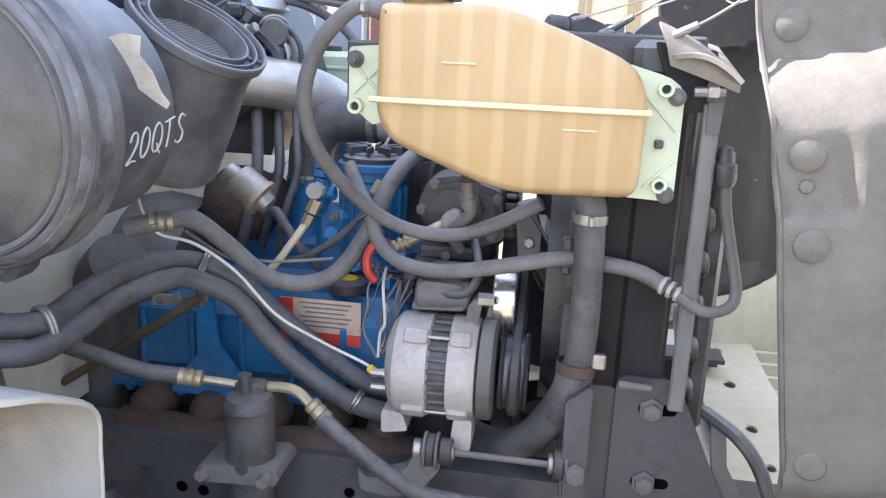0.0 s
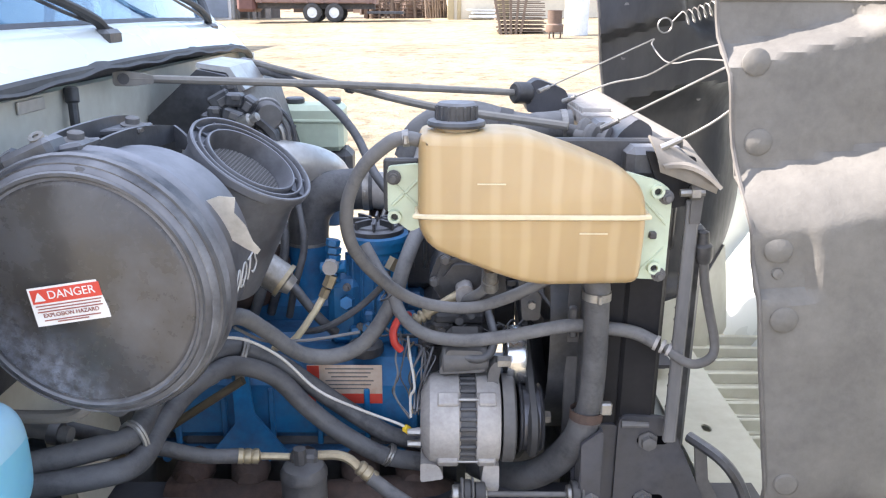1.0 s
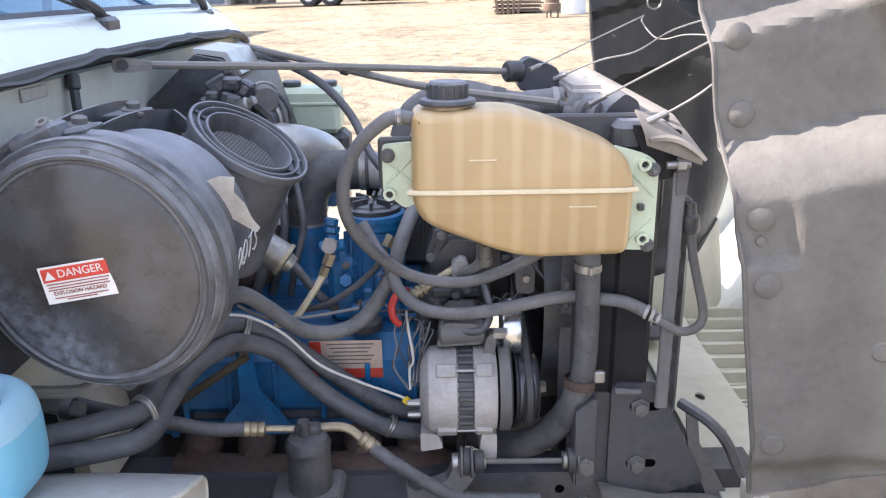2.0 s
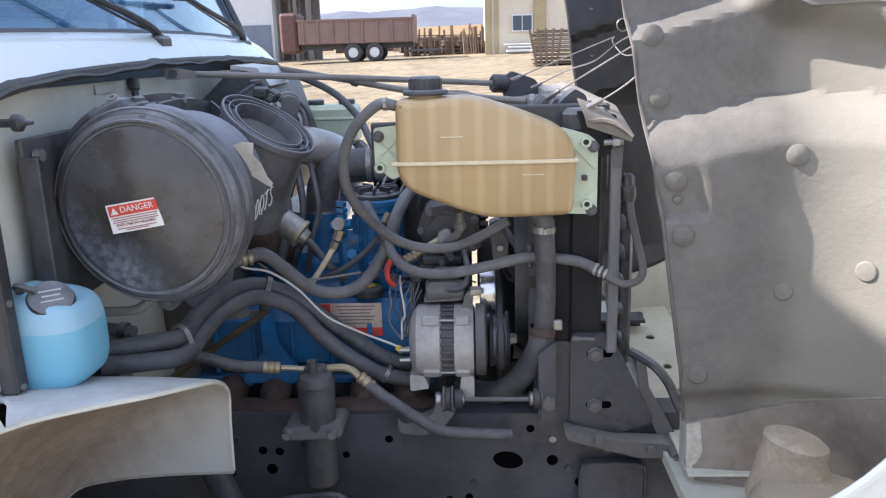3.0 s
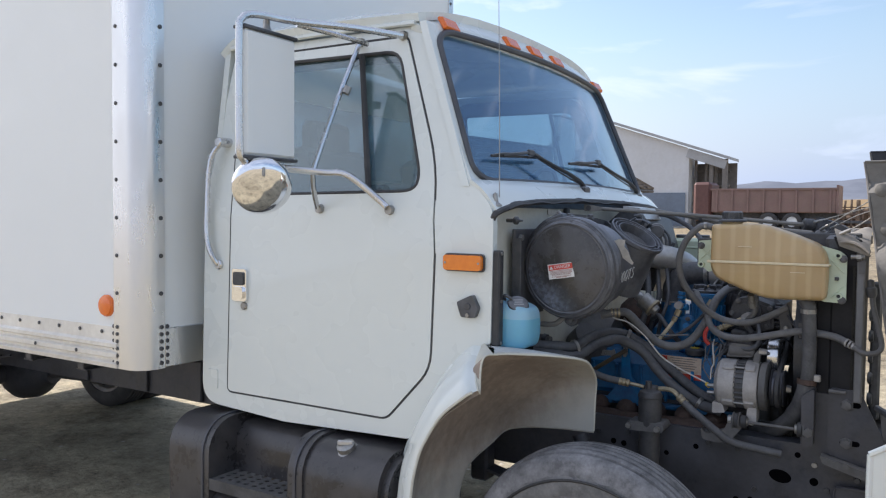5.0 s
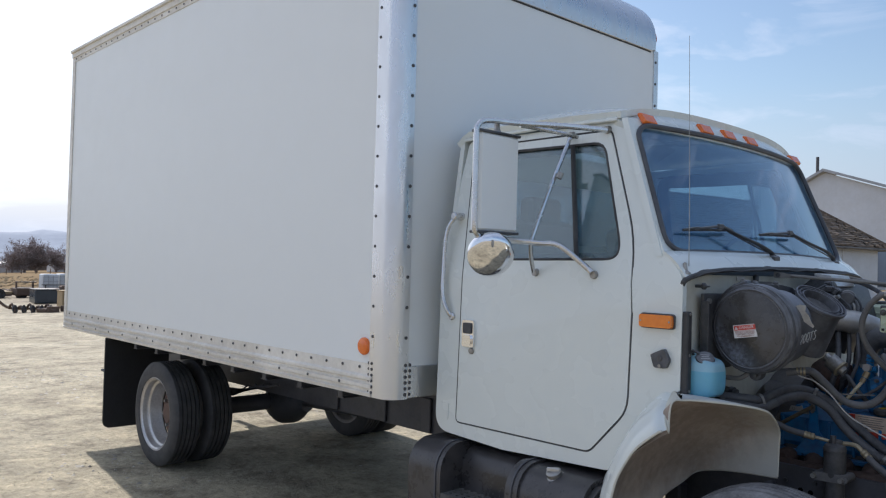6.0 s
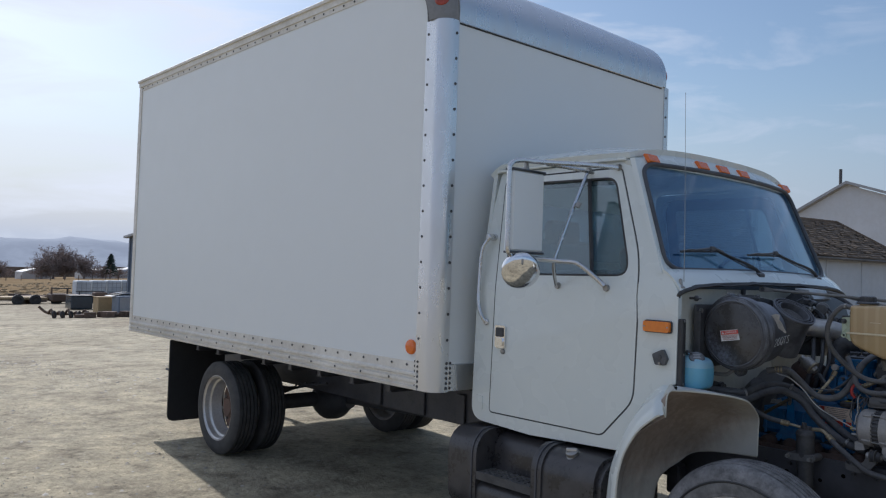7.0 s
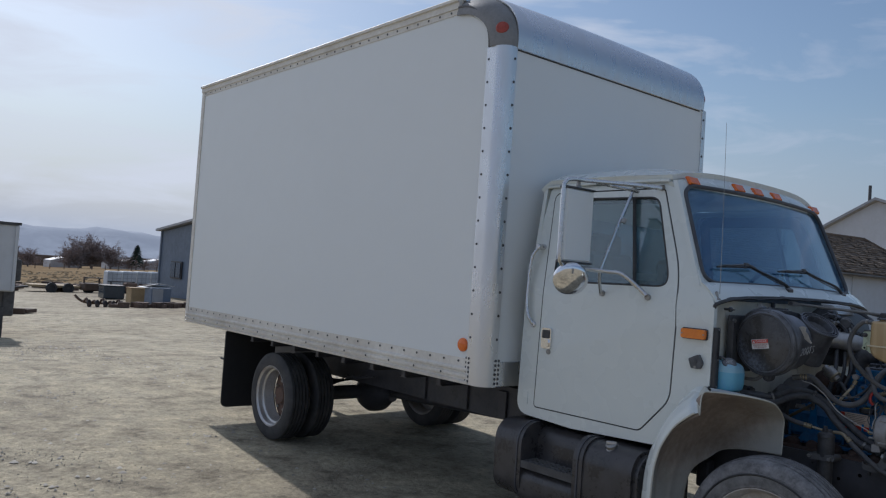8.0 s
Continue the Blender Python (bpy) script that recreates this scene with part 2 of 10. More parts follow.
# ---------- materials ----------
def material(name, color, rough=0.6, metal=0.0, color2=None, scale=6.0, fine=60.0, amount=0.5, bump=0.0, bump_scale=None,
             dust=0.0, dust_color=(0.42, 0.37, 0.29), dust_scale=3.0, up_dust_sheen=0.0, coat=0.0, spec=0.5, transmission=0.0, sss=0.0, island=0.0, stretch=(1, 1, 1)):
    """A surface with two scales of variation, optional dust in patches, dust and painted sky sheen on upward faces, and
    fine relief.
    """
    mat = bpy.data.materials.new(name)
    mat.use_nodes = True
    nt = mat.node_tree
    bs = nt.nodes["Principled BSDF"]
    co = nt.nodes.new("ShaderNodeTexCoord")
    mp = nt.nodes.new("ShaderNodeMapping")
    mp.inputs["Scale"].default_value = stretch
    nt.links.new(co.outputs["Object"], mp.inputs[0])

    def noisy(s, detail=5, rough_=0.6):
        n = nt.nodes.new("ShaderNodeTexNoise")
        n.inputs["Scale"].default_value, n.inputs["Detail"].default_value, n.inputs["Roughness"].default_value = s, detail, rough_
        nt.links.new(mp.outputs[0], n.inputs["Vector"])
        return n.outputs[0]

    def ramp(src, lo, hi, a=0.0, b=1.0):
        r = nt.nodes.new("ShaderNodeMapRange")
        r.inputs[1].default_value, r.inputs[2].default_value, r.inputs[3].default_value, r.inputs[4].default_value = lo, hi, a, b
        nt.links.new(src, r.inputs[0])
        return r.outputs[0]

    def mix(fac, a, b):
        m = nt.nodes.new("ShaderNodeMixRGB")
        nt.links.new(fac, m.inputs[0])
        for k, c in ((1, a), (2, b)):
            if isinstance(c, tuple):
                m.inputs[k].default_value = (*c, 1)
            else:
                nt.links.new(c, m.inputs[k])
        return m.outputs[0]
    c2 = color2 or tuple(k * 0.72 for k in color)
    big, small = noisy(scale), noisy(fine, 3)
    add = nt.nodes.new("ShaderNodeMath")
    add.operation = "MULTIPLY_ADD"
    nt.links.new(small, add.inputs[0])
    add.inputs[1].default_value = 0.45
    nt.links.new(big, add.inputs[2])
    col = mix(ramp(add.outputs[0], 0.5, 0.95, 0.0, amount * 2), color, c2)
    if island:
        gi = nt.nodes.new("ShaderNodeNewGeometry")
        hs = nt.nodes.new("ShaderNodeHueSaturation")
        nt.links.new(ramp(gi.outputs["Random Per Island"], 0, 1, 1 - island, 1 + island), hs.inputs["Value"])
        nt.links.new(col, hs.inputs["Color"])
        col = hs.outputs[0]
    rr = ramp(small, 0.3, 0.7, max(rough - 0.08, 0.02), min(rough + 0.08, 1))
    if dust or up_dust_sheen:
        patch = ramp(noisy(dust_scale, 7, 0.68), 0.5 - 0.25 * dust, 0.78, 0.0, min(dust * 1.2, 1.0))
        fac = patch
        if up_dust_sheen:
            ge = nt.nodes.new("ShaderNodeNewGeometry")
            sx = nt.nodes.new("ShaderNodeSeparateXYZ")
            nt.links.new(ge.outputs["Normal"], sx.inputs[0])
            upf = ramp(sx.outputs[2], 0.25, 0.95, 0.0, up_dust_sheen)
            mu = nt.nodes.new("ShaderNodeMath")
            mu.operation = "MULTIPLY"
            nt.links.new(upf, mu.inputs[0])
            nt.links.new(ramp(noisy(dust_scale * 2.5, 6), 0.3, 0.6, 0.3, 1.0), mu.inputs[1])
            mx = nt.nodes.new("ShaderNodeMath")
            mx.operation = "MAXIMUM"
            nt.links.new(fac, mx.inputs[0])
            nt.links.new(mu.outputs[0], mx.inputs[1])
            fac = mx.outputs[0]
        col = mix(fac, col, dust_color)
        rm = nt.nodes.new("ShaderNodeMix")
        nt.links.new(fac, rm.inputs[0])
        nt.links.new(rr, rm.inputs[2])
        rm.inputs[3].default_value = 0.9
        rr = rm.outputs[0]
        if metal:
            me_ = ramp(fac, 0, 1, metal, 0.0)
            nt.links.new(me_, bs.inputs["Metallic"])
    nt.links.new(col, bs.inputs["Base Color"])
    nt.links.new(rr, bs.inputs["Roughness"])
    if metal and not (dust or up_dust_sheen):
        bs.inputs["Metallic"].default_value = metal
    bs.inputs["Specular IOR Level"].default_value = spec
    bs.inputs["Coat Weight"].default_value = coat
    bs.inputs["Transmission Weight"].default_value = transmission
    if sss:
        bs.inputs["Subsurface Weight"].default_value = sss
        bs.inputs["Subsurface Radius"].default_value = (0.03, 0.02, 0.01)
    if bump:
        bp = nt.nodes.new("ShaderNodeBump")
        bp.inputs["Strength"].default_value = min(bump, 1)
        bp.inputs["Distance"].default_value = 0.004
        nt.links.new(noisy(bump_scale or fine, 4), bp.inputs["Height"])
        nt.links.new(bp.outputs[0], bs.inputs["Normal"])
    return mat


WHITE = material("white_paint", (0.70, 0.73, 0.69), 0.28, color2=(0.69, 0.718, 0.676), scale=0.5, fine=3, amount=0.2, coat=0.5)
BOXWHITE = material("box_white_sheet", (0.79, 0.805, 0.785), 0.42, color2=(0.765, 0.775, 0.75), scale=0.7, fine=5, amount=0.2)
PALE = material("pale_green_paint", (0.66, 0.655, 0.57), 0.5, color2=(0.52, 0.505, 0.425), scale=3, fine=25, dust=0.38, dust_color=(0.40, 0.34, 0.27), dust_scale=4, bump=0.05)
# upward faces are paled in the colour for the sky's gloss, besides dust
BLACK = material("black_plastic", (0.020, 0.021, 0.024), 0.36, color2=(0.042, 0.043, 0.046), scale=5, fine=80, dust=0.30, up_dust_sheen=0.85, dust_color=(0.30, 0.305, 0.32), dust_scale=7, bump=0.08, amount=0.7)
RADBLACK = material("sooty_black_sheet", (0.011, 0.011, 0.013), 0.5, color2=(0.024, 0.023, 0.024), scale=9, fine=70, dust=0.15, dust_color=(0.08, 0.075, 0.07), spec=0.2)
TANKBLACK = material("scuffed_tank_paint", (0.022, 0.021, 0.023), 0.22, color2=(0.045, 0.042, 0.042), scale=5, fine=45, dust=0.38, up_dust_sheen=0.35, dust_color=(0.16, 0.145, 0.135), dust_scale=6, bump=0.08)
TREAD = material("worn_step_steel", (0.16, 0.155, 0.15), 0.5, 0.3, color2=(0.09, 0.087, 0.085), scale=9, fine=70, dust=0.3, bump=0.1)
DIPSTICK = material("brown_tube", (0.16, 0.125, 0.075), 0.4, 0.5, color2=(0.10, 0.078, 0.05), scale=10, fine=60, dust=0.3, dust_color=(0.3, 0.27, 0.22))
SCUFF = material("scuffed_black_lip", (0.024, 0.024, 0.026), 0.42, color2=(0.06, 0.06, 0.064), scale=9, fine=90, amount=0.6, dust=0.50, dust_color=(0.44, 0.445, 0.46), dust_scale=11, bump=0.14)
# dusty canister; the sky's gloss on its top is put into the colour too
ACBODY = material("dusty_canister_plastic", (0.050, 0.050, 0.054), 0.40, color2=(0.085, 0.085, 0.090), scale=6, fine=70, dust=0.38, up_dust_sheen=0.78, dust_color=(0.32, 0.33, 0.36), dust_scale=6, bump=0.08, amount=0.7)
COVER = material("black_cover", (0.046, 0.042, 0.038), 0.24, color2=(0.062, 0.058, 0.053), scale=3.2, fine=60, dust=0.40, dust_color=(0.26, 0.27, 0.30), dust_scale=4.2, bump=0.06)
RUBBER = material("dusty_hose_rubber", (0.032, 0.032, 0.035), 0.5, color2=(0.080, 0.079, 0.080), scale=16, fine=140, dust=0.38, up_dust_sheen=0.55, dust_color=(0.215, 0.215, 0.22), dust_scale=14, bump=0.2, amount=0.9)
HOSE = material("grey_hose_rubber", (0.075, 0.075, 0.078), 0.55, color2=(0.14, 0.137, 0.134), scale=18, fine=140, dust=0.38, up_dust_sheen=0.55, dust_color=(0.29, 0.285, 0.28), dust_scale=15, bump=0.18, amount=0.9)
BLUE = material("blue_engine_paint", (0.007, 0.195, 0.45), 0.36, color2=(0.012, 0.085, 0.20), scale=7, fine=50, dust=0.3, up_dust_sheen=0.3, dust_color=(0.14, 0.15, 0.16), dust_scale=9, bump=0.12, bump_scale=30)
AMBER = material("amber_plastic_tank", (0.50, 0.355, 0.175), 0.40, color2=(0.42, 0.285, 0.130), scale=3, fine=18, amount=0.45, sss=0.25, dust=0.1, stretch=(1, 1, 0.5))
SEAM = material("pale_seam_plastic", (0.75, 0.64, 0.42), 0.5, scale=20, fine=80, amount=0.3)
MINT = material("pale_mint_plastic", (0.62, 0.70, 0.52), 0.5, color2=(0.52, 0.58, 0.42), scale=8, fine=50, dust=0.2, dust_scale=9)
ALLOY = material("cast_aluminium", (0.47, 0.445, 0.42), 0.6, 0.2, color2=(0.30, 0.28, 0.265), scale=14, fine=110, dust=0.35, up_dust_sheen=0.3, dust_color=(0.40, 0.38, 0.35), dust_scale=8, bump=0.15)
STEEL = material("bare_steel", (0.42, 0.41, 0.39), 0.42, 0.8, color2=(0.25, 0.235, 0.21), scale=14, fine=120, dust=0.25, dust_color=(0.34, 0.3, 0.25), bump=0.06)
BRASS = material("brass_plated_fitting", (0.46, 0.385, 0.25), 0.45, 0.6, color2=(0.30, 0.25, 0.17), scale=20, fine=120, dust=0.25, dust_scale=15)
CHROME = material("chrome", (0.82, 0.82, 0.83), 0.06, 1.0, color2=(0.74, 0.74, 0.75), scale=4, fine=60, amount=0.25)
ALPIPE = material("aluminised_pipe", (0.60, 0.59, 0.57), 0.42, 0.7, color2=(0.45, 0.43, 0.40), scale=6, fine=60, dust=0.25, dust_color=(0.4, 0.36, 0.3))
TUBE = material("polished_steel_tube", (0.62, 0.62, 0.62), 0.24, 0.95, color2=(0.55, 0.55, 0.55), scale=4, fine=20, amount=0.12)
SHEET = material("box_aluminium", (0.70, 0.70, 0.70), 0.30, 0.9, color2=(0.65, 0.645, 0.635), scale=1.5, fine=12, amount=0.2, dust=0.06, dust_color=(0.5, 0.47, 0.42), stretch=(1, 1, 0.3))
RAIL = material("rail_aluminium", (0.80, 0.765, 0.69), 0.5, 0.25, color2=(0.6, 0.56, 0.49), scale=2, fine=30, amount=0.5, dust=0.3, dust_color=(0.5, 0.46, 0.40))
RUST = material("rusty_cast_iron", (0.095, 0.055, 0.04), 0.85, color2=(0.035, 0.024, 0.02), scale=12, fine=70, bump=0.4, dust=0.2, dust_color=(0.25, 0.2, 0.17))
FRAME = material("black_frame_steel", (0.016, 0.019, 0.028), 0.38, color2=(0.055, 0.054, 0.058), scale=5, fine=50, dust=0.52, up_dust_sheen=0.55, dust_color=(0.115, 0.115, 0.130), dust_scale=6.5, bump=0.25, amount=0.95)
CASTGREY = material("dusty_grey_casting", (0.13, 0.127, 0.125), 0.6, 0.2, color2=(0.07, 0.069, 0.068), scale=6, fine=50, dust=0.4, up_dust_sheen=0.45, dust_color=(0.32, 0.3, 0.28), bump=0.2)
DARK = material("greasy_black_metal", (0.026, 0.026, 0.030), 0.45, color2=(0.085, 0.083, 0.082), scale=9, fine=60, dust=0.35, up_dust_sheen=0.45, dust_color=(0.17, 0.165, 0.16), bump=0.35, bump_scale=60, dust_scale=8)
LINER = material("dirty_splash_liner", (0.135, 0.125, 0.115), 0.62, color2=(0.085, 0.08, 0.076), scale=2.6, fine=45, dust=0.55, dust_color=(0.30, 0.275, 0.24), dust_scale=3.4, bump=0.12, amount=0.6)
CASTALLOY = material("dull_cast_alloy", (0.27, 0.262, 0.25), 0.55, 0.3, color2=(0.20, 0.193, 0.183), scale=5, fine=50, dust=0.3, dust_color=(0.34, 0.32, 0.29), bump=0.1)
ROD = material("dusty_rod", (0.23, 0.215, 0.19), 0.55, 0.15, color2=(0.15, 0.14, 0.125), scale=8, fine=60, dust=0.4, up_dust_sheen=0.4, dust_color=(0.36, 0.33, 0.28))
WALLMUD = material("dust_caked_wall", (0.25, 0.215, 0.185), 0.85, color2=(0.17, 0.145, 0.125), scale=5, fine=45, dust=0.55, dust_color=(0.42, 0.39, 0.34), dust_scale=6, bump=0.3, amount=0.7)
DIRTCAKE = material("caked_dirt", (0.40, 0.35, 0.275), 0.95, color2=(0.29, 0.25, 0.195), scale=14, fine=110, bump=0.5, amount=0.9)
POSTMUD = material("spattered_post", (0.60, 0.60, 0.555), 0.75, color2=(0.47, 0.46, 0.41), scale=8, fine=60, dust=0.58, dust_color=(0.24, 0.20, 0.16), dust_scale=30, bump=0.3, amount=0.7)
AMBERLENS = material("amber_lens", (0.84, 0.245, 0.016), 0.18, color2=(0.74, 0.18, 0.010), scale=40, fine=200, coat=0.5, bump=0.12, bump_scale=140)
ORANGE = material("orange_lens", (0.85, 0.19, 0.012), 0.22, color2=(0.72, 0.13, 0.008), scale=30, fine=160, coat=0.4)
RED = material("red_lens", (0.42, 0.07, 0.04), 0.4, color2=(0.3, 0.05, 0.03), scale=30)
TYRE = material("tyre_rubber", (0.028, 0.028, 0.03), 0.72, color2=(0.05, 0.049, 0.048), scale=5, fine=60, dust=0.3, dust_color=(0.15, 0.14, 0.125), dust_scale=5, bump=0.12)
RIM = material("painted_wheel_steel", (0.55, 0.54, 0.52), 0.45, 0.3, color2=(0.38, 0.34, 0.3), scale=6, fine=60, dust=0.35, dust_color=(0.3, 0.2, 0.13), dust_scale=6)
SEAL = material("black_rubber_seal", (0.022, 0.022, 0.024), 0.6, color2=(0.05, 0.05, 0.05), scale=12, fine=90, dust=0.2, up_dust_sheen=0.3, dust_color=(0.2, 0.19, 0.18))
WSEAL = material("faded_glass_rubber", (0.055, 0.057, 0.064), 0.5, color2=(0.085, 0.087, 0.092), scale=8, fine=60, dust=0.25, dust_color=(0.2, 0.2, 0.21))
GREYSEAL = material("grey_rubber_baffle", (0.26, 0.235, 0.205), 0.8, color2=(0.18, 0.165, 0.145), scale=8, fine=60, dust=0.3, bump=0.15)
WASHER = material("washer_fluid_bottle", (0.19, 0.47, 0.60), 0.4, color2=(0.15, 0.40, 0.54), scale=3, fine=20, amount=0.3, sss=0.3)
SHELFDUST = material("dusty_white_shelf", (0.58, 0.60, 0.585), 0.6, color2=(0.46, 0.47, 0.455), scale=7, fine=70, dust=0.45, dust_color=(0.36, 0.355, 0.34), dust_scale=18, bump=0.08, amount=0.6)
PALEMUD = material("stained_pale_liner", (0.46, 0.46, 0.41), 0.75, color2=(0.33, 0.31, 0.26), scale=4, fine=30, dust=0.55, dust_color=(0.19, 0.14, 0.10), dust_scale=5.5, bump=0.15, amount=0.6)
WASHERTOP = material("milky_bottle_plastic", (0.33, 0.56, 0.66), 0.4, color2=(0.27, 0.48, 0.60), scale=6, fine=30, amount=0.4, sss=0.3, dust=0.2)
PULLEY = material("worn_pulley_steel", (0.10, 0.10, 0.11), 0.36, 0.6, color2=(0.05, 0.05, 0.055), scale=9, fine=80, amount=0.4)
DARKPOST = material("scuffed_grey_post", (0.20, 0.20, 0.205), 0.5, 0.3, color2=(0.12, 0.12, 0.122), scale=9, fine=60, dust=0.3, dust_color=(0.24, 0.23, 0.22), bump=0.1, stretch=(1, 1, 0.3))
CLOTH = material("dark_seat_cloth", (0.035, 0.04, 0.05), 0.9, fine=200)
LABELWHITE = material("label_white", (0.78, 0.76, 0.72), 0.5, scale=30, fine=90, amount=0.3)
LABELRUST = material("label_brown_print", (0.30, 0.085, 0.06), 0.6, scale=30, fine=90, amount=0.3)
LABELRED = material("label_red", (0.62, 0.06, 0.035), 0.5, scale=30, fine=90, amount=0.3)
LABELTAN = material("label_tan", (0.62, 0.52, 0.42), 0.6, color2=(0.5, 0.36, 0.26), scale=25, fine=90)
# near-black colour stands in for the shade inside small openings
OPENING = material("opening_black", (0.03, 0.03, 0.03), 0.6)
# blacker still: discs painted on as the shade in bolt holes and slots
HOLE = material("hole_shade", (0.004, 0.004, 0.005), 0.9, spec=0.0)
CHALK = material("white_paint_marker", (0.55, 0.55, 0.54), 0.7)
TAPE = material("torn_tape", (0.60, 0.555, 0.48), 0.65, color2=(0.40, 0.36, 0.30), scale=25, fine=90, bump=0.2)
REDWIRE = material("red_cable", (0.55, 0.05, 0.035), 0.5)
WHITEWIRE = material("white_cable", (0.62, 0.60, 0.55), 0.55, dust=0.3)
YELLOW = material("yellow_terminal", (0.75, 0.52, 0.03), 0.5)


def glass_material(name, tint, reflect_color, reflect_amount, rough=0.0):
    """Thin glass: Schlick's gloss over a tinted clear sheet, with reflections painted in as a coloured film."""
    mat = bpy.data.materials.new(name)
    mat.use_nodes = True
    nt = mat.node_tree
    nt.nodes.clear()
    out = nt.nodes.new("ShaderNodeOutputMaterial")
    tr, gl, mx, lw, di, film = (nt.nodes.new(k) for k in ("ShaderNodeBsdfTransparent", "ShaderNodeBsdfGlossy", "ShaderNodeMixShader", "ShaderNodeLayerWeight", "ShaderNodeBsdfDiffuse", "ShaderNodeMixShader"))
    tr.inputs[0].default_value = (*tint, 1)
    gl.inputs[0].default_value = (1, 1, 1, 1)
    gl.inputs["Roughness"].default_value = rough
    lw.inputs[0].default_value = 0.5
    pw, ma = nt.nodes.new("ShaderNodeMath"), nt.nodes.new("ShaderNodeMath")
    pw.operation, ma.operation = "POWER", "MULTIPLY_ADD"
    pw.inputs[1].default_value = 4.0
    nt.links.new(lw.outputs["Facing"], pw.inputs[0])
    nt.links.new(pw.outputs[0], ma.inputs[0])
    ma.inputs[1].default_value, ma.inputs[2].default_value = 0.9, 0.08
    di.inputs[0].default_value = (*reflect_color, 1)
    film.inputs[0].default_value = reflect_amount
    nt.links.new(tr.outputs[0], film.inputs[1])
    nt.links.new(di.outputs[0], film.inputs[2])
    nt.links.new(ma.outputs[0], mx.inputs[0])
    nt.links.new(film.outputs[0], mx.inputs[1])
    nt.links.new(gl.outputs[0], mx.inputs[2])
    nt.links.new(mx.outputs[0], out.inputs[0])
    return mat


# the reflected sky's blue is put into the film colour
GLASS = glass_material("cab_glass", (0.74, 0.87, 0.95), (0.09, 0.29, 0.62), 0.115)
# grey-green film colour stands in for the landscape mirrored in the door glass
DOORGLASS = glass_material("door_glass_sheen", (0.76, 0.86, 0.88), (0.30, 0.42, 0.46), 0.17)

# ---------- ground and distance ----------
def lie(x, y):
    """The yard's height: level under the truck, rising gently to the far side."""
    r = math.hypot(x + 3, y)
    k = min(max((r - 6.5) / 10, 0), 1)
    k = k * k * (3 - 2 * k)
    return k * (0.0195 * x + 0.0254 * y) + 0.03 * (1 - k)


def ground_material():
    mat = bpy.data.materials.new("gravel_yard")
    mat.use_nodes = True
    nt = mat.node_tree
    bs = nt.nodes["Principled BSDF"]
    bs.inputs["Roughness"].default_value = 0.85
    bs.inputs["Specular IOR Level"].default_value = 0.3
    co = nt.nodes.new("ShaderNodeTexCoord")

    def noisy(s, d=6, r=0.62):
        n = nt.nodes.new("ShaderNodeTexNoise")
        n.inputs["Scale"].default_value, n.inputs["Detail"].default_value, n.inputs["Roughness"].default_value = s, d, r
        nt.links.new(co.outputs["Object"], n.inputs["Vector"])
        return n.outputs[0]

    def ramp(src, stops):
        r = nt.nodes.new("ShaderNodeValToRGB")
        while len(r.color_ramp.elements) < len(stops):
            r.color_ramp.elements.new(0.5)
        for e, (p, c) in zip(r.color_ramp.elements, stops):
            e.position, e.color = p, (*c, 1)
        nt.links.new(src, r.inputs[0])
        return r.outputs[0]

    def mix(fac, a, b, kind="MIX", f=0.5):
        m = nt.nodes.new("ShaderNodeMixRGB")
        m.blend_type = kind
        if fac is None:
            m.inputs[0].default_value = f
        else:
            nt.links.new(fac, m.inputs[0])
        nt.links.new(a, m.inputs[1])
        nt.links.new(b, m.inputs[2])
        return m.outputs[0]
    yard = ramp(noisy(0.35), [(0.28, (0.255, 0.215, 0.150)), (0.5, (0.392, 0.338, 0.236)), (0.72, (0.47, 0.413, 0.298))])
    grit = ramp(noisy(18, 9, 0.8), [(0.34, (0.40, 0.39, 0.38)), (0.46, (0.92, 0.92, 0.92)), (0.54, (1.04, 1.04, 1.04)), (0.68, (1.55, 1.54, 1.50))])
    col = mix(None, yard, grit, "MULTIPLY", 0.95)
    lumps = ramp(noisy(2.6, 9, 0.68), [(0.33, (0.48, 0.46, 0.43)), (0.46, (0.97, 0.97, 0.96)), (0.63, (1.34, 1.33, 1.28))])
    col = mix(None, col, lumps, "MULTIPLY", 1.0)
    vo = nt.nodes.new("ShaderNodeTexVoronoi")
    vo.inputs["Scale"].default_value = 9
    nt.links.new(co.outputs["Object"], vo.inputs["Vector"])
    stones = ramp(vo.outputs["Distance"], [(0.05, (1, 1, 1)), (0.16, (0, 0, 0))])
    sc = nt.nodes.new("ShaderNodeTexWhiteNoise")
    nt.links.new(vo.outputs["Position"], sc.inputs["Vector"])
    tone = ramp(sc.outputs[0], [(0.0, (0.12, 0.105, 0.085)), (0.6, (0.32, 0.28, 0.22)), (1.0, (0.56, 0.52, 0.45))])
    keep = nt.nodes.new("ShaderNodeMixRGB")
    keep.blend_type = "MULTIPLY"
    keep.inputs[0].default_value = 1
    nt.links.new(stones, keep.inputs[1])
    nt.links.new(ramp(sc.outputs[0], [(0.45, (0, 0, 0)), (0.55, (1, 1, 1))]), keep.inputs[2])
    col = mix(keep.outputs[0], col, tone)
    # dry grass beyond the yard
    sp = nt.nodes.new("ShaderNodeSeparateXYZ")
    nt.links.new(co.outputs["Object"], sp.inputs[0])
    # yard beyond the truck darkened in colour to tone down its sunlight
    by = nt.nodes.new("ShaderNodeMapRange")
    by.interpolation_type = "SMOOTHSTEP"
    by.inputs[1].default_value, by.inputs[2].default_value, by.inputs[3].default_value, by.inputs[4].default_value = 3.0, 9.0, 0.0, 1.0
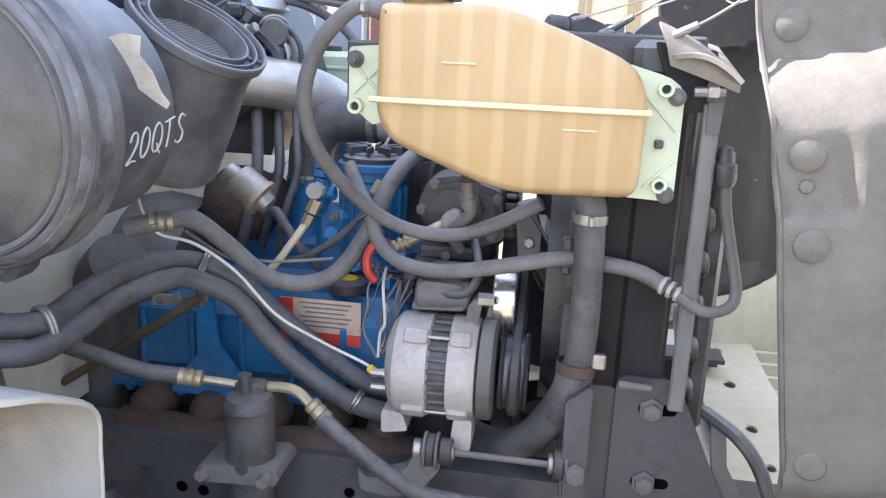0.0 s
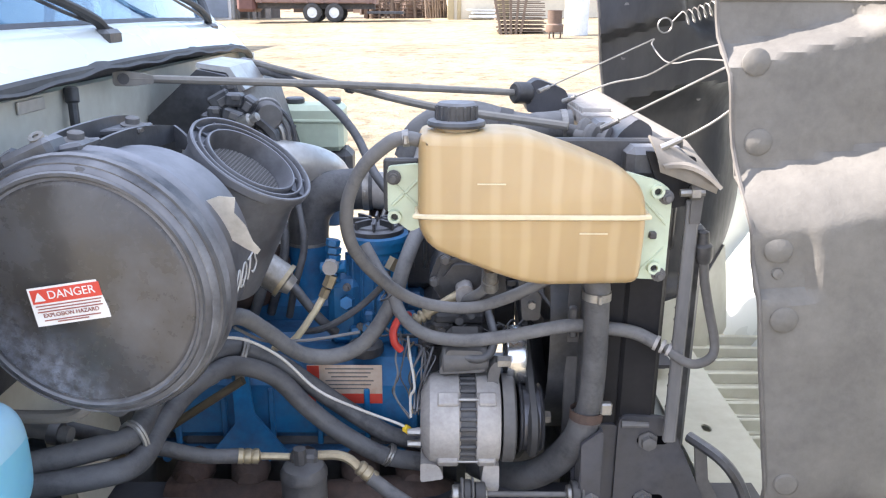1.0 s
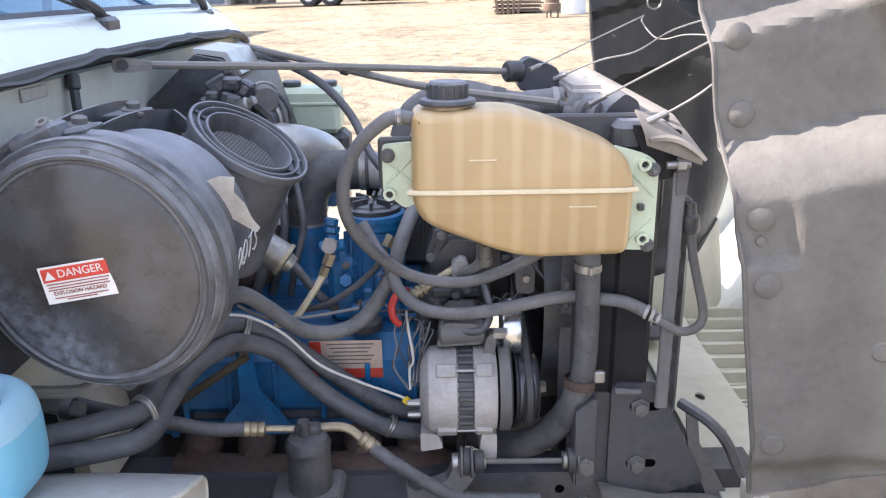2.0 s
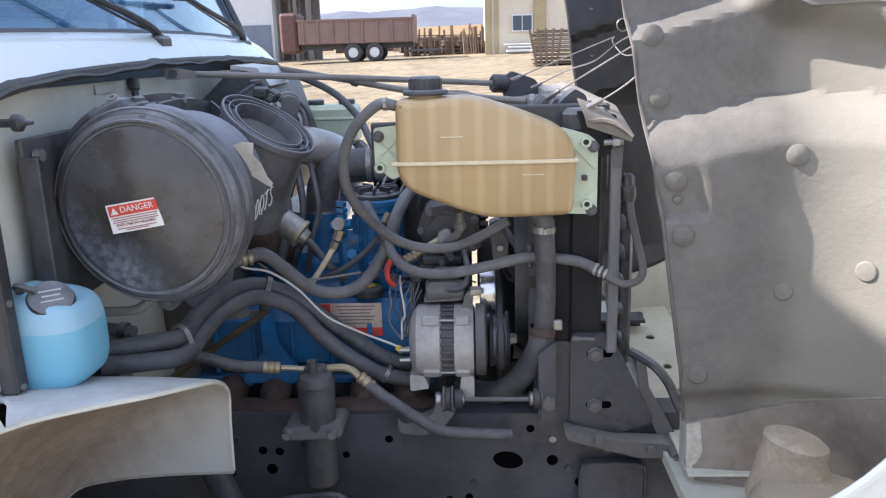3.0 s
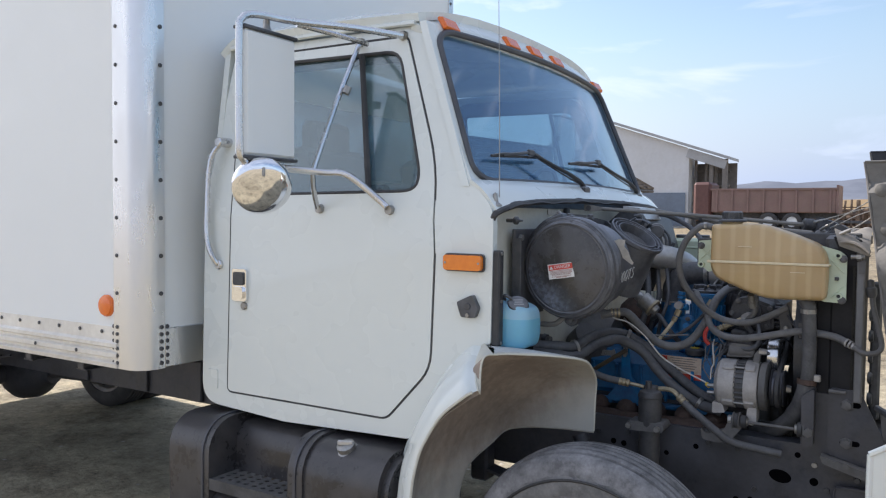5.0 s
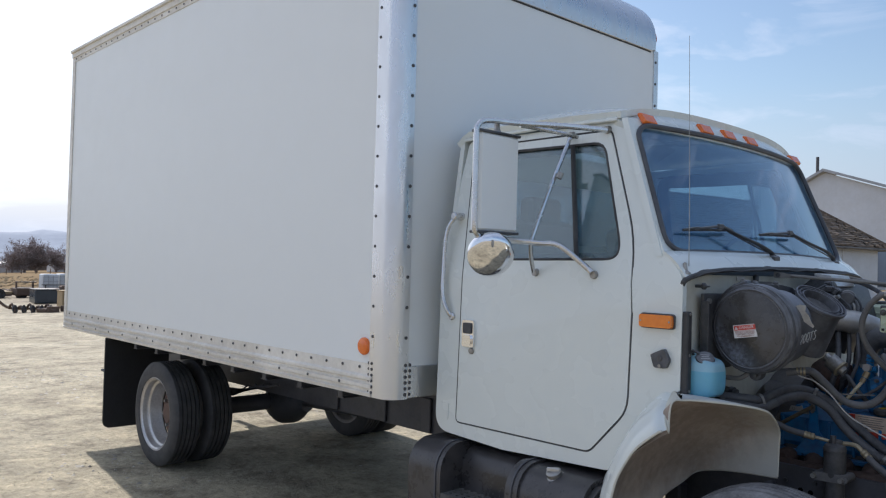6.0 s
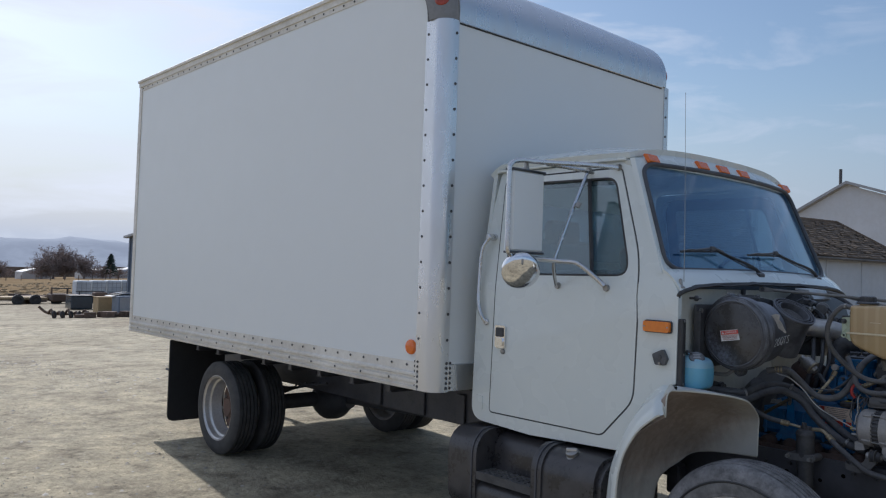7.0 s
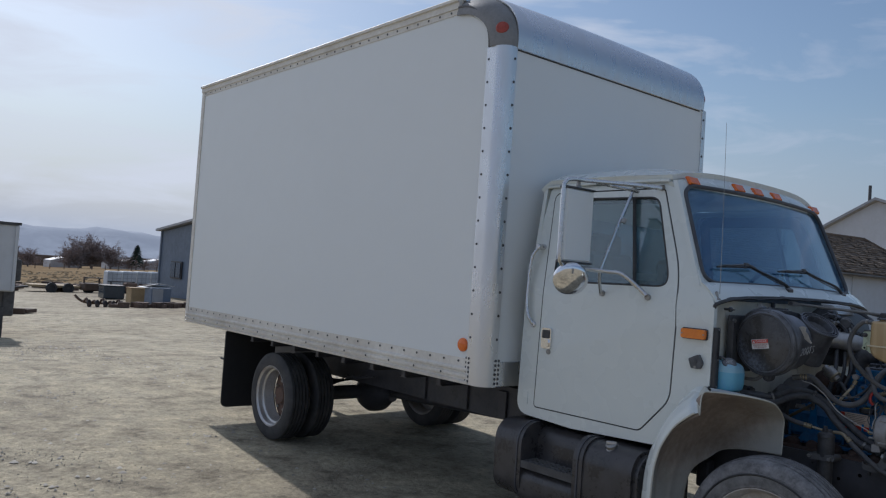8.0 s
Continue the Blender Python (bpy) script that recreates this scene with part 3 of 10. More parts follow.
    nt.links.new(sp.outputs[1], by.inputs[0])
    dimmed = mix(None, col, ramp(noisy(0.8), [(0.3, (0.60, 0.565, 0.53)), (0.7, (0.74, 0.70, 0.66))]), "MULTIPLY", 1.0)
    col = mix(by.outputs[0], col, dimmed)
    far = nt.nodes.new("ShaderNodeMath")
    far.operation = "LESS_THAN"
    far.inputs[1].default_value = -60
    nt.links.new(sp.outputs[0], far.inputs[0])
    far2 = nt.nodes.new("ShaderNodeMath")
    far2.operation = "GREATER_THAN"
    far2.inputs[1].default_value = 70
    nt.links.new(sp.outputs[1], far2.inputs[0])
    fmax = nt.nodes.new("ShaderNodeMath")
    fmax.operation = "MAXIMUM"
    nt.links.new(far.outputs[0], fmax.inputs[0])
    nt.links.new(far2.outputs[0], fmax.inputs[1])
    grass = ramp(noisy(0.12, 9, 0.75), [(0.3, (0.20, 0.140, 0.080)), (0.5, (0.28, 0.205, 0.122)), (0.7, (0.35, 0.265, 0.165))])
    col = mix(fmax.outputs[0], col, grass)
    nt.links.new(col, bs.inputs["Base Color"])
    sheen = nt.nodes.new("ShaderNodeMapRange")
    sheen.inputs[3].default_value, sheen.inputs[4].default_value = 0.3, 0.0
    nt.links.new(fmax.outputs[0], sheen.inputs[0])
    nt.links.new(sheen.outputs[0], bs.inputs["Specular IOR Level"])
    bp = nt.nodes.new("ShaderNodeBump")
    bp.inputs["Strength"].default_value, bp.inputs["Distance"].default_value = 0.9, 0.075
    hh = mix(None, noisy(11, 8, 0.7), noisy(2.5, 6), "MIX", 0.4)
    nt.links.new(hh, bp.inputs["Height"])
    nt.links.new(bp.outputs[0], bs.inputs["Normal"])
    return mat


GRAVEL = ground_material()
radii = [0] + [0.6 * 1.09 ** i for i in range(104)]
gg = Geo()
NSEC = 96
gv, gf = [(-3, 0, 0)], []
for r in radii[1:]:
    for i in range(NSEC):
        a = 2 * math.pi * i / NSEC
        x, y = -3 + r * math.cos(a), r * math.sin(a)
        rough_ = 0.035 * noise.fractal(Vector((x * 0.45, y * 0.45, 0)), 1.0, 2.0, 4) * min(1, r / 6) if r < 60 else 0
        gv.append((x, y, lie(x, y) + rough_ - 0.003))
for i in range(NSEC):
    gf.append((0, 1 + i, 1 + (i + 1) % NSEC))
for j in range(len(radii) - 2):
    for i in range(NSEC):
        k = (i + 1) % NSEC
        gf.append((1 + j * NSEC + i, 1 + (j + 1) * NSEC + i, 1 + (j + 1) * NSEC + k, 1 + j * NSEC + k))
gg.add(gv, gf)
solid("ground", gg, GRAVEL, "pale dusty gravel yard with dry grass beyond", "ground", kind="structure", angle=180)

# loose stones on the yard
rng = random.Random(4)
sg = Geo()
STONE = material("yard_stone", (0.45, 0.41, 0.34), 0.8, color2=(0.28, 0.25, 0.205), scale=3, fine=30, island=0.4)
for i in range(16000):
    if i < 13000:
        x, y = -1 - 24 * rng.random() ** 1.3, rng.uniform(-4.6, 4.0)
        if -7.0 < x < -0.2 and abs(y) < 1.1:
            continue
    else:
        x, y = rng.uniform(-16, 9), rng.uniform(3, 34)
    s = 0.006 + 0.032 * rng.random() ** 6
    a = rng.random() * 6.28
    z = lie(x, y)
    q = []
    for k in range(5):
        b = a + k * 1.2566
        q.append((x + s * math.cos(b) * rng.uniform(0.7, 1.2), y + s * math.sin(b) * rng.uniform(0.7, 1.2), z - 0.01))
    q.append((x, y, z + s * rng.uniform(0.12, 0.30)))
    sg.add(q, [(k, (k + 1) % 5, 5) for k in range(5)])
solid("loose_stones", sg, STONE, "small loose stones scattered over the gravel yard", "stones", kind="stuff", angle=60)

# dry grass at the yard's far edge
rng_g = random.Random(8)
dg = Geo()
for i in range(2600):
    x = -61 - 85 * rng_g.random() ** 1.5
    y = rng_g.uniform(-16, 0.62 * -x)
    z = lie(x, y)
    a = rng_g.uniform(0, 6.28)
    h_, w_ = rng_g.uniform(0.04, 0.13), rng_g.uniform(0.10, 0.40)
    c_, s_ = math.cos(a) * w_, math.sin(a) * w_
    dg.add([(x - c_, y - s_, z - 0.02), (x + c_, y + s_, z - 0.02), (x + c_ * 0.8 + 0.1 * s_, y + s_ * 0.8, z + h_ * 0.7), (x + rng_g.uniform(-0.1, 0.1), y, z + h_), (x - c_ * 0.9, y - s_ * 0.9, z + h_ * rng_g.uniform(0.4, 0.8))], [(0, 1, 2, 3, 4)])
solid("dry_grass", dg, material("dry_grass", (0.44, 0.33, 0.20), 0.95, color2=(0.54, 0.42, 0.27), scale=0.3, fine=3, island=0.3), "dry golden-brown grass along the yard edge", "grass", kind="stuff")

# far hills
# the blue-grey of the haze is put into the hills' colour
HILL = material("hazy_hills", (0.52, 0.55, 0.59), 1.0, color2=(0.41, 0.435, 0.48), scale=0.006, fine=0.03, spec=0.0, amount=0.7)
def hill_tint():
    """Northern slopes are darkened in the colour to tone down their sunlight; western ones stay paler."""
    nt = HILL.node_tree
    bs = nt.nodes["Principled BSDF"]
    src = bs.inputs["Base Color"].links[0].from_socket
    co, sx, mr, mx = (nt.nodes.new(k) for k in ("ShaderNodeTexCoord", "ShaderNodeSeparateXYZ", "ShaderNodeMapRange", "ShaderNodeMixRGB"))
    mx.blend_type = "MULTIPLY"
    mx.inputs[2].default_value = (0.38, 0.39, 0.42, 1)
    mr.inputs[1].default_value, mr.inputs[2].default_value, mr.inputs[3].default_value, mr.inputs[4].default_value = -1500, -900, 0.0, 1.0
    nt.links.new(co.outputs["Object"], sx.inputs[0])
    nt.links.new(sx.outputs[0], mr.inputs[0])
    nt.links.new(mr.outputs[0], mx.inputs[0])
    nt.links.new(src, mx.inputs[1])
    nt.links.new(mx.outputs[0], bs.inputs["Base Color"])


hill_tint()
hg = Geo()


def hill(u, v):
    a = radians(60 + 150 * u)
    h = 56 + 22 * noise.noise(Vector((u * 9, 3.1, 0))) + 14 * noise.noise(Vector((u * 30, 1, 0))) + 200 * max(0, min(u, 0.8) - 0.5)
    r = 1900 + 500 * v
    x, y = r * math.cos(a), r * math.sin(a)
    base = 0.0195 * x + 0.0254 * y
    return (x, y, base - 12 + (h + 12) * min(1.0, v * 1.5) * (0.90 + 0.14 * noise.noise(Vector((u * 70, v * 5, 2)))))


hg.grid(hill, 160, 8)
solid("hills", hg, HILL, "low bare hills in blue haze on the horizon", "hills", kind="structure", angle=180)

# ---------- the truck ----------
truck = thing("box_truck", "white medium-duty box truck with its hood tipped forward over the engine", "truck")


def side_y(z):
    """How far the cab's side stands out from the middle at a height."""
    return 0.97 if z < 1.6 else 0.97 - 0.11 * (z - 1.6) / 0.66


def on_side(sgn, out=0.0):
    return lambda x, z, d: (x, sgn * (side_y(z) + out - d), z)


CUTS = [((0, h), (0, 1)) for h in (1.6, 1.82, 2.04)]
door_line = soften([(-1.395, 2.275), (-1.212, 1.79), (-1.198, 1.48), (-1.212, 1.075), (-1.40, 0.872), (-2.222, 0.869), (-2.20, 1.6), (-2.245, 2.275)],
                   [0.03, 0.12, 0, 0.06, 0.03, 0.03, 0, 0.06])
window_line = soften([(-1.425, 2.22), (-1.28, 1.755), (-1.30, 1.70), (-2.13, 1.69), (-2.15, 2.23)], [0.06, 0.05, 0.06, 0.05, 0.06])


def grow(pts, d):
    c = Vector((sum(p[0] for p in pts) / len(pts), sum(p[1] for p in pts) / len(pts)))
    out = []
    for i, p in enumerate(pts):
        a, b = Vector(pts[i - 1]), Vector(pts[(i + 1) % len(pts)])
        t = (b - a).normalized()
        n = Vector((t.y, -t.x))
        if n.dot(Vector(p) - c) < 0:
            n = -n
        out.append(tuple(Vector(p) + n * d))
    return out


cab = part("cab", Geo().box((-1.75, 0, 0.85), (1.1, 1.6, 0.03), 0.005), FRAME, truck, "white steel cab shell with dusty lower sills")
shell_line = soften([(-1.33, 2.31), (-1.075, 1.74), (-0.972, 1.635), (-0.978, 1.19), (-1.06, 1.15), (-1.19, 1.0), (-1.30, 0.815), (-1.9, 0.79), (-2.32, 0.81), (-2.37, 0.86), (-2.345, 1.8), (-2.285, 2.31)],
                    [0, 0.03, 0.05, 0, 0, 0, 0.02, 0, 0.05, 0.05, 0, 0.03])
for sgn in (-1, 1):
    part("cab_side", Geo().holed(shell_line, [door_line], on_side(sgn), 0.03, CUTS), WHITE, cab)
    door = part("door", Geo().holed(grow(door_line, -0.006), [window_line], on_side(sgn, 0.002), 0.03, CUTS), WHITE, truck, "closed white cab door with a sliding vent window")
    gap = [(p[0], sgn * (side_y(p[1]) - 0.006), p[1]) for p in door_line]
    part("door_seal", Geo().tube(gap, 0.0068, 6, 1, True), SEAL, door)
    part("door_glass", Geo().holed(grow(window_line, 0.012), [], on_side(sgn, -0.012), 0.004, CUTS), DOORGLASS, door, "blue-tinted side window").visible_shadow = False
    edge = [(p[0], sgn * (side_y(p[1]) - 0.002), p[1]) for p in window_line]
    part("window_seal", Geo().tube(edge, 0.0075, 6, 1, True), SEAL, door)
    part("inner_frame", Geo().holed(grow(window_line, 0.05), [grow(window_line, -0.03)], on_side(sgn, -0.045), 0.012, CUTS), CLOTH, door)
    part("vent_divider", Geo().tube([(-1.60, sgn * (side_y(2.22) + 0.003), 2.222), (-1.50, sgn * (side_y(1.7) + 0.003), 1.70)], 0.012, 6, 1), SEAL, door)
    # handle
    part("door_handle", Geo().prism([(x, z) for x, z in rounded(-2.178, 1.256, -2.096, 1.388, 0.012, 3)], sgn * 0.966, sgn * 0.985), CHROME, door, "chrome paddle door handle")
    part("paddle", Geo().prism(rounded(-2.165, 1.322, -2.109, 1.375, 0.008, 2), sgn * 0.985, sgn * 0.992), DARK, door)
    part("paddle", Geo().prism(rounded(-2.165, 1.268, -2.109, 1.315, 0.008, 2), sgn * 0.985, sgn * 0.995), CHROME, door)
    part("lock", Geo().cyl((-2.118, sgn * 0.96, 1.237), (-2.118, sgn * 0.982, 1.237), 0.016, c=0.003), STEEL, door)
    gh = part("grab_handle", Geo().tube([(-2.265, sgn * 0.90, 1.91), (-2.272, sgn * 0.955, 1.905), (-2.305, sgn * 0.985, 1.83), (-2.312, sgn * 0.995, 1.65), (-2.305, sgn * 1.0, 1.50), (-2.27, sgn * 0.985, 1.41), (-2.265, sgn * 0.95, 1.40)], 0.012, 10, 5), TUBE, truck, "bright tubular grab handle behind the door")
    for z in (1.91, 1.40):
        part("foot", Geo().cyl((-2.262, sgn * 0.90, z), (-2.262, sgn * 0.985, z), 0.020, c=0.004), TUBE, gh)
    mk = part("side_marker", Geo().prism(rounded(-1.155, 1.426, -1.0, 1.487, 0.012, 3), sgn * 0.968, sgn * 0.979), BLACK, truck, "orange side marker lamp in a black base")
    part("lens", Geo().prism(rounded(-1.150, 1.431, -1.005, 1.482, 0.010, 3), sgn * 0.979, sgn * 0.998), AMBERLENS, mk)
    for x in (-1.142, -1.013):
        part("screw", Geo().cyl((x, sgn * 0.99, 1.456), (x, sgn * 1.0, 1.456), 0.004, seg=8), STEEL, mk)
    sk = part("hood_latch", Geo().prism(soften([(-1.100, 1.322), (-1.040, 1.350), (-1.016, 1.305), (-1.030, 1.272), (-1.082, 1.272)], [0.007] * 5, 2), sgn * 0.965, sgn * 0.99), BLACK, truck, "black rubber hood latch socket on the cowl side")
    part("socket", Geo().cyl((-1.055, sgn * 0.985, 1.31), (-1.055, sgn * 0.994, 1.31), 0.011, c=0.002), DARK, sk)
    part("screw", Geo().cyl((-1.055, sgn * 0.985, 1.281), (-1.055, sgn * 0.996, 1.281), 0.007, seg=8), STEEL, sk)
    # small reflector plate at the sill
    part("sill_plate", Geo().prism(rounded(-2.335, 0.875, -2.275, 0.955, 0.006, 2), sgn * 0.969, sgn * 0.9735), WHITE, cab)

# windshield wall
def front(u, v, d=0.0):
    """Along the windshield: u across -1..1, v up 0..1."""
    w = 0.955 - 0.085 * v
    bow = 0.07 * (1 - u * u)
    return (-1.075 - 0.235 * v + bow - d, u * w, 1.715 + 0.603 * v + 0.012 * (1 - u * u))


outer_f = [(-1, 0), (-0.5, 0), (0, 0), (0.5, 0), (1, 0), (1, 0.5), (1, 1.0), (0.5, 1.0), (0, 1.0), (-0.5, 1.0), (-1, 1.0), (-1, 0.5)]
glass_f = []
gr = rounded(-0.958, 0.030, 0.958, 0.955, 0.115, 6)
for i, p in enumerate(gr):
    q = gr[(i + 1) % len(gr)]
    n = max(1, int((Vector(q) - Vector(p)).length / 0.2))
    glass_f += [(p[0] + (q[0] - p[0]) * k / n, p[1] + (q[1] - p[1]) * k / n) for k in range(n)]
VC = [((k, 0), (1, 0)) for k in (-0.75, -0.5, -0.25, 0, 0.25, 0.5, 0.75)]
part("windshield_frame", Geo().holed(outer_f, [glass_f], front, 0.03, VC), WHITE, cab)
ws = part("windshield", Geo().grid(lambda u, v: front(-0.972 + 1.944 * u, 0.015 + 0.955 * v, 0.012), 14, 4, 0.005), GLASS, truck, "large blue-tinted windshield in a black rubber seal")
ws.visible_shadow = False
part("windshield_seal", Geo().tube([Vector(front(u, v)) + Vector((0.002, 0, 0.001)) for u, v in glass_f], 0.0125, 8, 1, True), WSEAL, ws)
for wy, ty, b0, b1 in ((-0.165, -0.545, -0.235, 0.130), (0.63, 0.110, -0.285, 0.135)):
    at = lambda y, v, out: Vector(front(y / (0.955 - 0.085 * v), v, -out))
    arm_pts = [at(wy, 0.01, 0.03), at(wy - 0.03, 0.045, 0.045), at(wy - 0.12, 0.095, 0.05), at(wy + 0.62 * (ty - wy), 0.150, 0.045), at(ty + 0.01, 0.222, 0.038)]
    wp = part("wiper", Geo().tube(arm_pts, lambda t: 0.012 - 0.007 * t, 8, 5), SEAL, truck, "black windshield wiper parked on the glass")
    part("blade", Geo().tube([at(ty + b0, 0.186, 0.012), at(ty - 0.10, 0.193, 0.014), at(ty + b1, 0.203, 0.012)], 0.0055, 6, 4), SEAL, wp)
    part("bridge", Geo().tube([at(ty + b0 * 0.72, 0.194, 0.018), at(ty - 0.07, 0.212, 0.034), at(ty, 0.222, 0.040), at(ty + 0.05, 0.216, 0.034), at(ty + b1 * 0.8, 0.206, 0.018)], 0.006, 6, 4), BLACK, wp)
    for c_, w_ in ((ty + b0 * 0.62, 0.07), (ty + b1 * 0.55, 0.06)):
        part("claw", Geo().tube([at(c_ - w_, 0.192, 0.013), at(c_, 0.206, 0.026), at(c_ + w_, 0.197, 0.013)], 0.0045, 6, 3), BLACK, wp)
    part("hinge", Geo().box(at(ty, 0.222, 0.040), (0.014, 0.045, 0.022), 0.004), BLACK, wp)
    part("pivot", Geo().box(at(wy, 0.0, 0.025), (0.05, 0.07, 0.03), 0.01), BLACK, wp)
    part("hose", Geo().tube([at(wy + 0.02, -0.01, 0.02), at(wy + 0.05, 0.02, 0.03), at(wy - 0.10, 0.065, 0.04), at(wy + 0.55 * (ty - wy), 0.118, 0.04), at(ty + 0.05, 0.19, 0.035)], 0.0035, 5, 5), BLACK, wp)

# roof and back wall
def roof(u, v):
    x = -1.30 - 1.0 * u
    s = 2 * v - 1
    w = 0.865 + 0.012 * math.sin(u * math.pi)
    e = abs(s) ** 5
    drop = 0.05 * max(0, u - 0.93) / 0.07
    rise = math.sin(min(1, 2.2 * u) * math.pi / 2)
    return (x - 0.045 + 0.062 * (1 - s * s) * (1 - u), s * w, 2.365 - (0.045 + 0.045 * rise) * e - drop + 0.010 * (1 - s * s) + 0.055 * rise)


part("roof", Geo().grid(roof, 24, 24, 0.03), WHITE, cab)
part("roof_brow", Geo().grid(lambda u, v: (lambda s: (-1.294 + 0.062 * (1 - s * s) + 0.012 * math.sin(v * math.pi) - 0.050 * v - 0.03 * abs(s) ** 12, s * 0.866, 2.284 + (0.081 + 0.010 * (1 - s * s) - 0.045 * abs(s) ** 5) * v))(2 * u - 1), 28, 8, 0.03), WHITE, cab)
for sgn in (-1, 1):
    part("drip_rail", Geo().tube([(-1.36, sgn * 0.868, 2.316), (-1.8, sgn * 0.872, 2.323), (-2.30, sgn * 0.872, 2.316)], 0.010, 6, 4), WHITE, cab)
for y in (-0.74, -0.30, -0.085, 0.155, 0.81):
    q = y / 0.868
    tilt = Matrix.Rotation(radians(-32), 3, "Y")
    c = Vector((-1.310 + 0.062 * (1 - q * q), y, 2.329 + 0.006 * (1 - q * q) - 0.016 * abs(q) ** 5))
    cl = part("clearance_lamp", Geo().box(c, (0.014, 0.108, 0.056), 0.004, tilt), ORANGE, truck, "small flat orange clearance lamp on the cab brow")
    part("lens", Geo().box(c + Vector((0.006, 0, 0.002)), (0.014, 0.100, 0.050), 0.005, tilt), ORANGE, cl)
back = Geo().holed([(-0.96, 0.82), (0.96, 0.82), (0.96, 1.6), (0.86, 2.33), (-0.86, 2.33), (-0.96, 1.6)], [rounded(-0.62, 1.80, 0.62, 2.15, 0.08)], lambda u, v, d: (-2.34 + d, u, v), 0.03)
part("back_wall", back, WHITE, cab)
part("rear_glass", Geo().prism(rounded(-0.63, 1.79, 0.63, 2.16, 0.08), -2.325, -2.321, "x"), GLASS, cab).visible_shadow = False
part("floor_pan", Geo().box((-1.83, 0, 0.90), (0.98, 1.86, 0.03)), DARK, cab)
part("dashboard", Geo().box((-1.25, 0, 1.58), (0.32, 1.78, 0.22), 0.05), DARK, cab)
part("inner_trim", Geo().box((-2.30, 0, 1.3), (0.02, 1.85, 0.8)), CLOTH, cab)
for y in (-0.45, 0.45):
    st = part("seat", Geo().box((-1.82, y, 1.25), (0.5, 0.5, 0.16), 0.04), CLOTH, truck, "dark cloth cab seat")
    part("backrest", Geo().box((-2.08, y, 1.60), (0.14, 0.48, 0.62), 0.05, Matrix.Rotation(radians(-10), 3, "Y")), CLOTH, st)
    part("headrest", Geo().box((-2.13, y, 1.95), (0.09, 0.27, 0.17), 0.035), CLOTH, st)
sw = part("steering_wheel", Geo().tube([(-1.50 + 0.09 * math.sin(a), 0.45 + 0.22 * math.cos(a), 1.66 + 0.20 * math.sin(a)) for a in [k * math.pi / 8 for k in range(16)]], 0.014, 8, 2, True), BLACK, truck, "black steering wheel")
part("column", Geo().cyl((-1.50, 0.45, 1.66), (-1.28, 0.45, 1.52), 0.03), BLACK, sw)

# cowl, firewall
def cowl(u, v):
    s = 2 * u - 1
    a = Vector(front(s, 0.02, -0.004))
    b = Vector((-0.965 + 0.016 * (1 - s ** 4) - 0.01 * abs(s) ** 6, s * 0.955, 1.655 + 0.025 * (1 - s * s) - 0.03 * abs(s) ** 10))
    p = a.lerp(b, v)
    p.z += 0.014 * math.sin(v * math.pi)
    return p


part("cowl_panel", Geo().grid(cowl, 30, 8, 0.012), WHITE, cab)
lip = [Vector(cowl(k / 20, 1.0)) + Vector((0.006, 0, 0.0)) for k in range(21)]
lip = [Vector((-0.985, -0.955, 1.60))] + lip + [Vector((-0.985, 0.955, 1.60))]
part("cowl_seal", Geo().tube(lip, 0.011, 8, 3), SEAL, truck, "dusty black rubber seal along the cowl edge")
part("cowl_flap", Geo().grid(lambda u, v: Vector(cowl(0.03 + 0.94 * u, 1.0)) + Vector((-0.022 + 0.040 * v, 0, 0.013 - 0.020 * v * v + 0.003 * math.sin(u * 23) + 0.002 * math.sin(u * 61))), 60, 4, 0.005), SEAL, truck, "loose rubber flap hanging over the cowl edge")
fw = part("firewall", Geo().prism(soften([(-0.955, 1.165), (-0.955, 1.645), (0.955, 1.645), (0.955, 1.165), (0.50, 1.12), (0.45, 0.86), (-0.45, 0.86), (-0.50, 1.12)], [0, 0.03, 0.03, 0, 0.04, 0.04, 0.04, 0.04]), -1.03, -1.0, "x"), PALE, truck, "pale painted firewall, dusty and stained")
for sgn in (-1, 1):
    part("flange", Geo().prism(soften([(-0.958, 1.165), (-0.925, 1.165), (-0.925, 1.56), (-0.93, 1.60), (-0.958, 1.64)], [0, 0, 0.03, 0.02, 0]), sgn * 0.0, sgn * 0.03, "x", Matrix.Translation((-0.985, 0, 0)) @ Matrix.Diagonal((1, -sgn, 1, 1))), PALE, fw)
    part("edge_strip", Geo().box((-0.965, sgn * 0.948, 1.34), (0.030, 0.034, 0.32), 0.005), SEAL, fw, "black rubber sealing strip")
    for z in (1.49, 1.33, 1.19):
        part("screw", Geo().cyl((-0.952, sgn * 0.95, z), (-0.947, sgn * 0.95, z), 0.006, seg=8), STEEL, fw)
part("knob", Geo().lathe([(0.0, 0), (0.007, 0.004), (0.007, 0.03), (0.014, 0.034), (0.014, 0.045), (0.005, 0.052), (0.003, 0.065)], (-0.985, -0.855, 1.60), (1, 0, 0), 12), BLACK, fw)
part("data_plate", Geo().box((-0.997, -0.435, 1.632), (0.004, 0.085, 0.020), 0.001), ALPIPE, fw)
gm = part("drain_rod", Geo().cyl((-0.985, -0.316, 1.632), (-0.976, -0.337, 1.50), 0.0085, seg=10), BLACK, fw, "black rubber drain tube on the firewall")
part("rod_cap", Geo().cyl((-0.987, -0.313, 1.650), (-0.984, -0.319, 1.622), 0.0125, 0.012, 12, 0.003), BLACK, gm)
HX = [(-0.995, 1.30), (-0.74, 1.30), (-0.72, 1.36), (-0.79, 1.60), (-0.82, 1.64), (-0.88, 1.652), (-0.995, 1.55)]
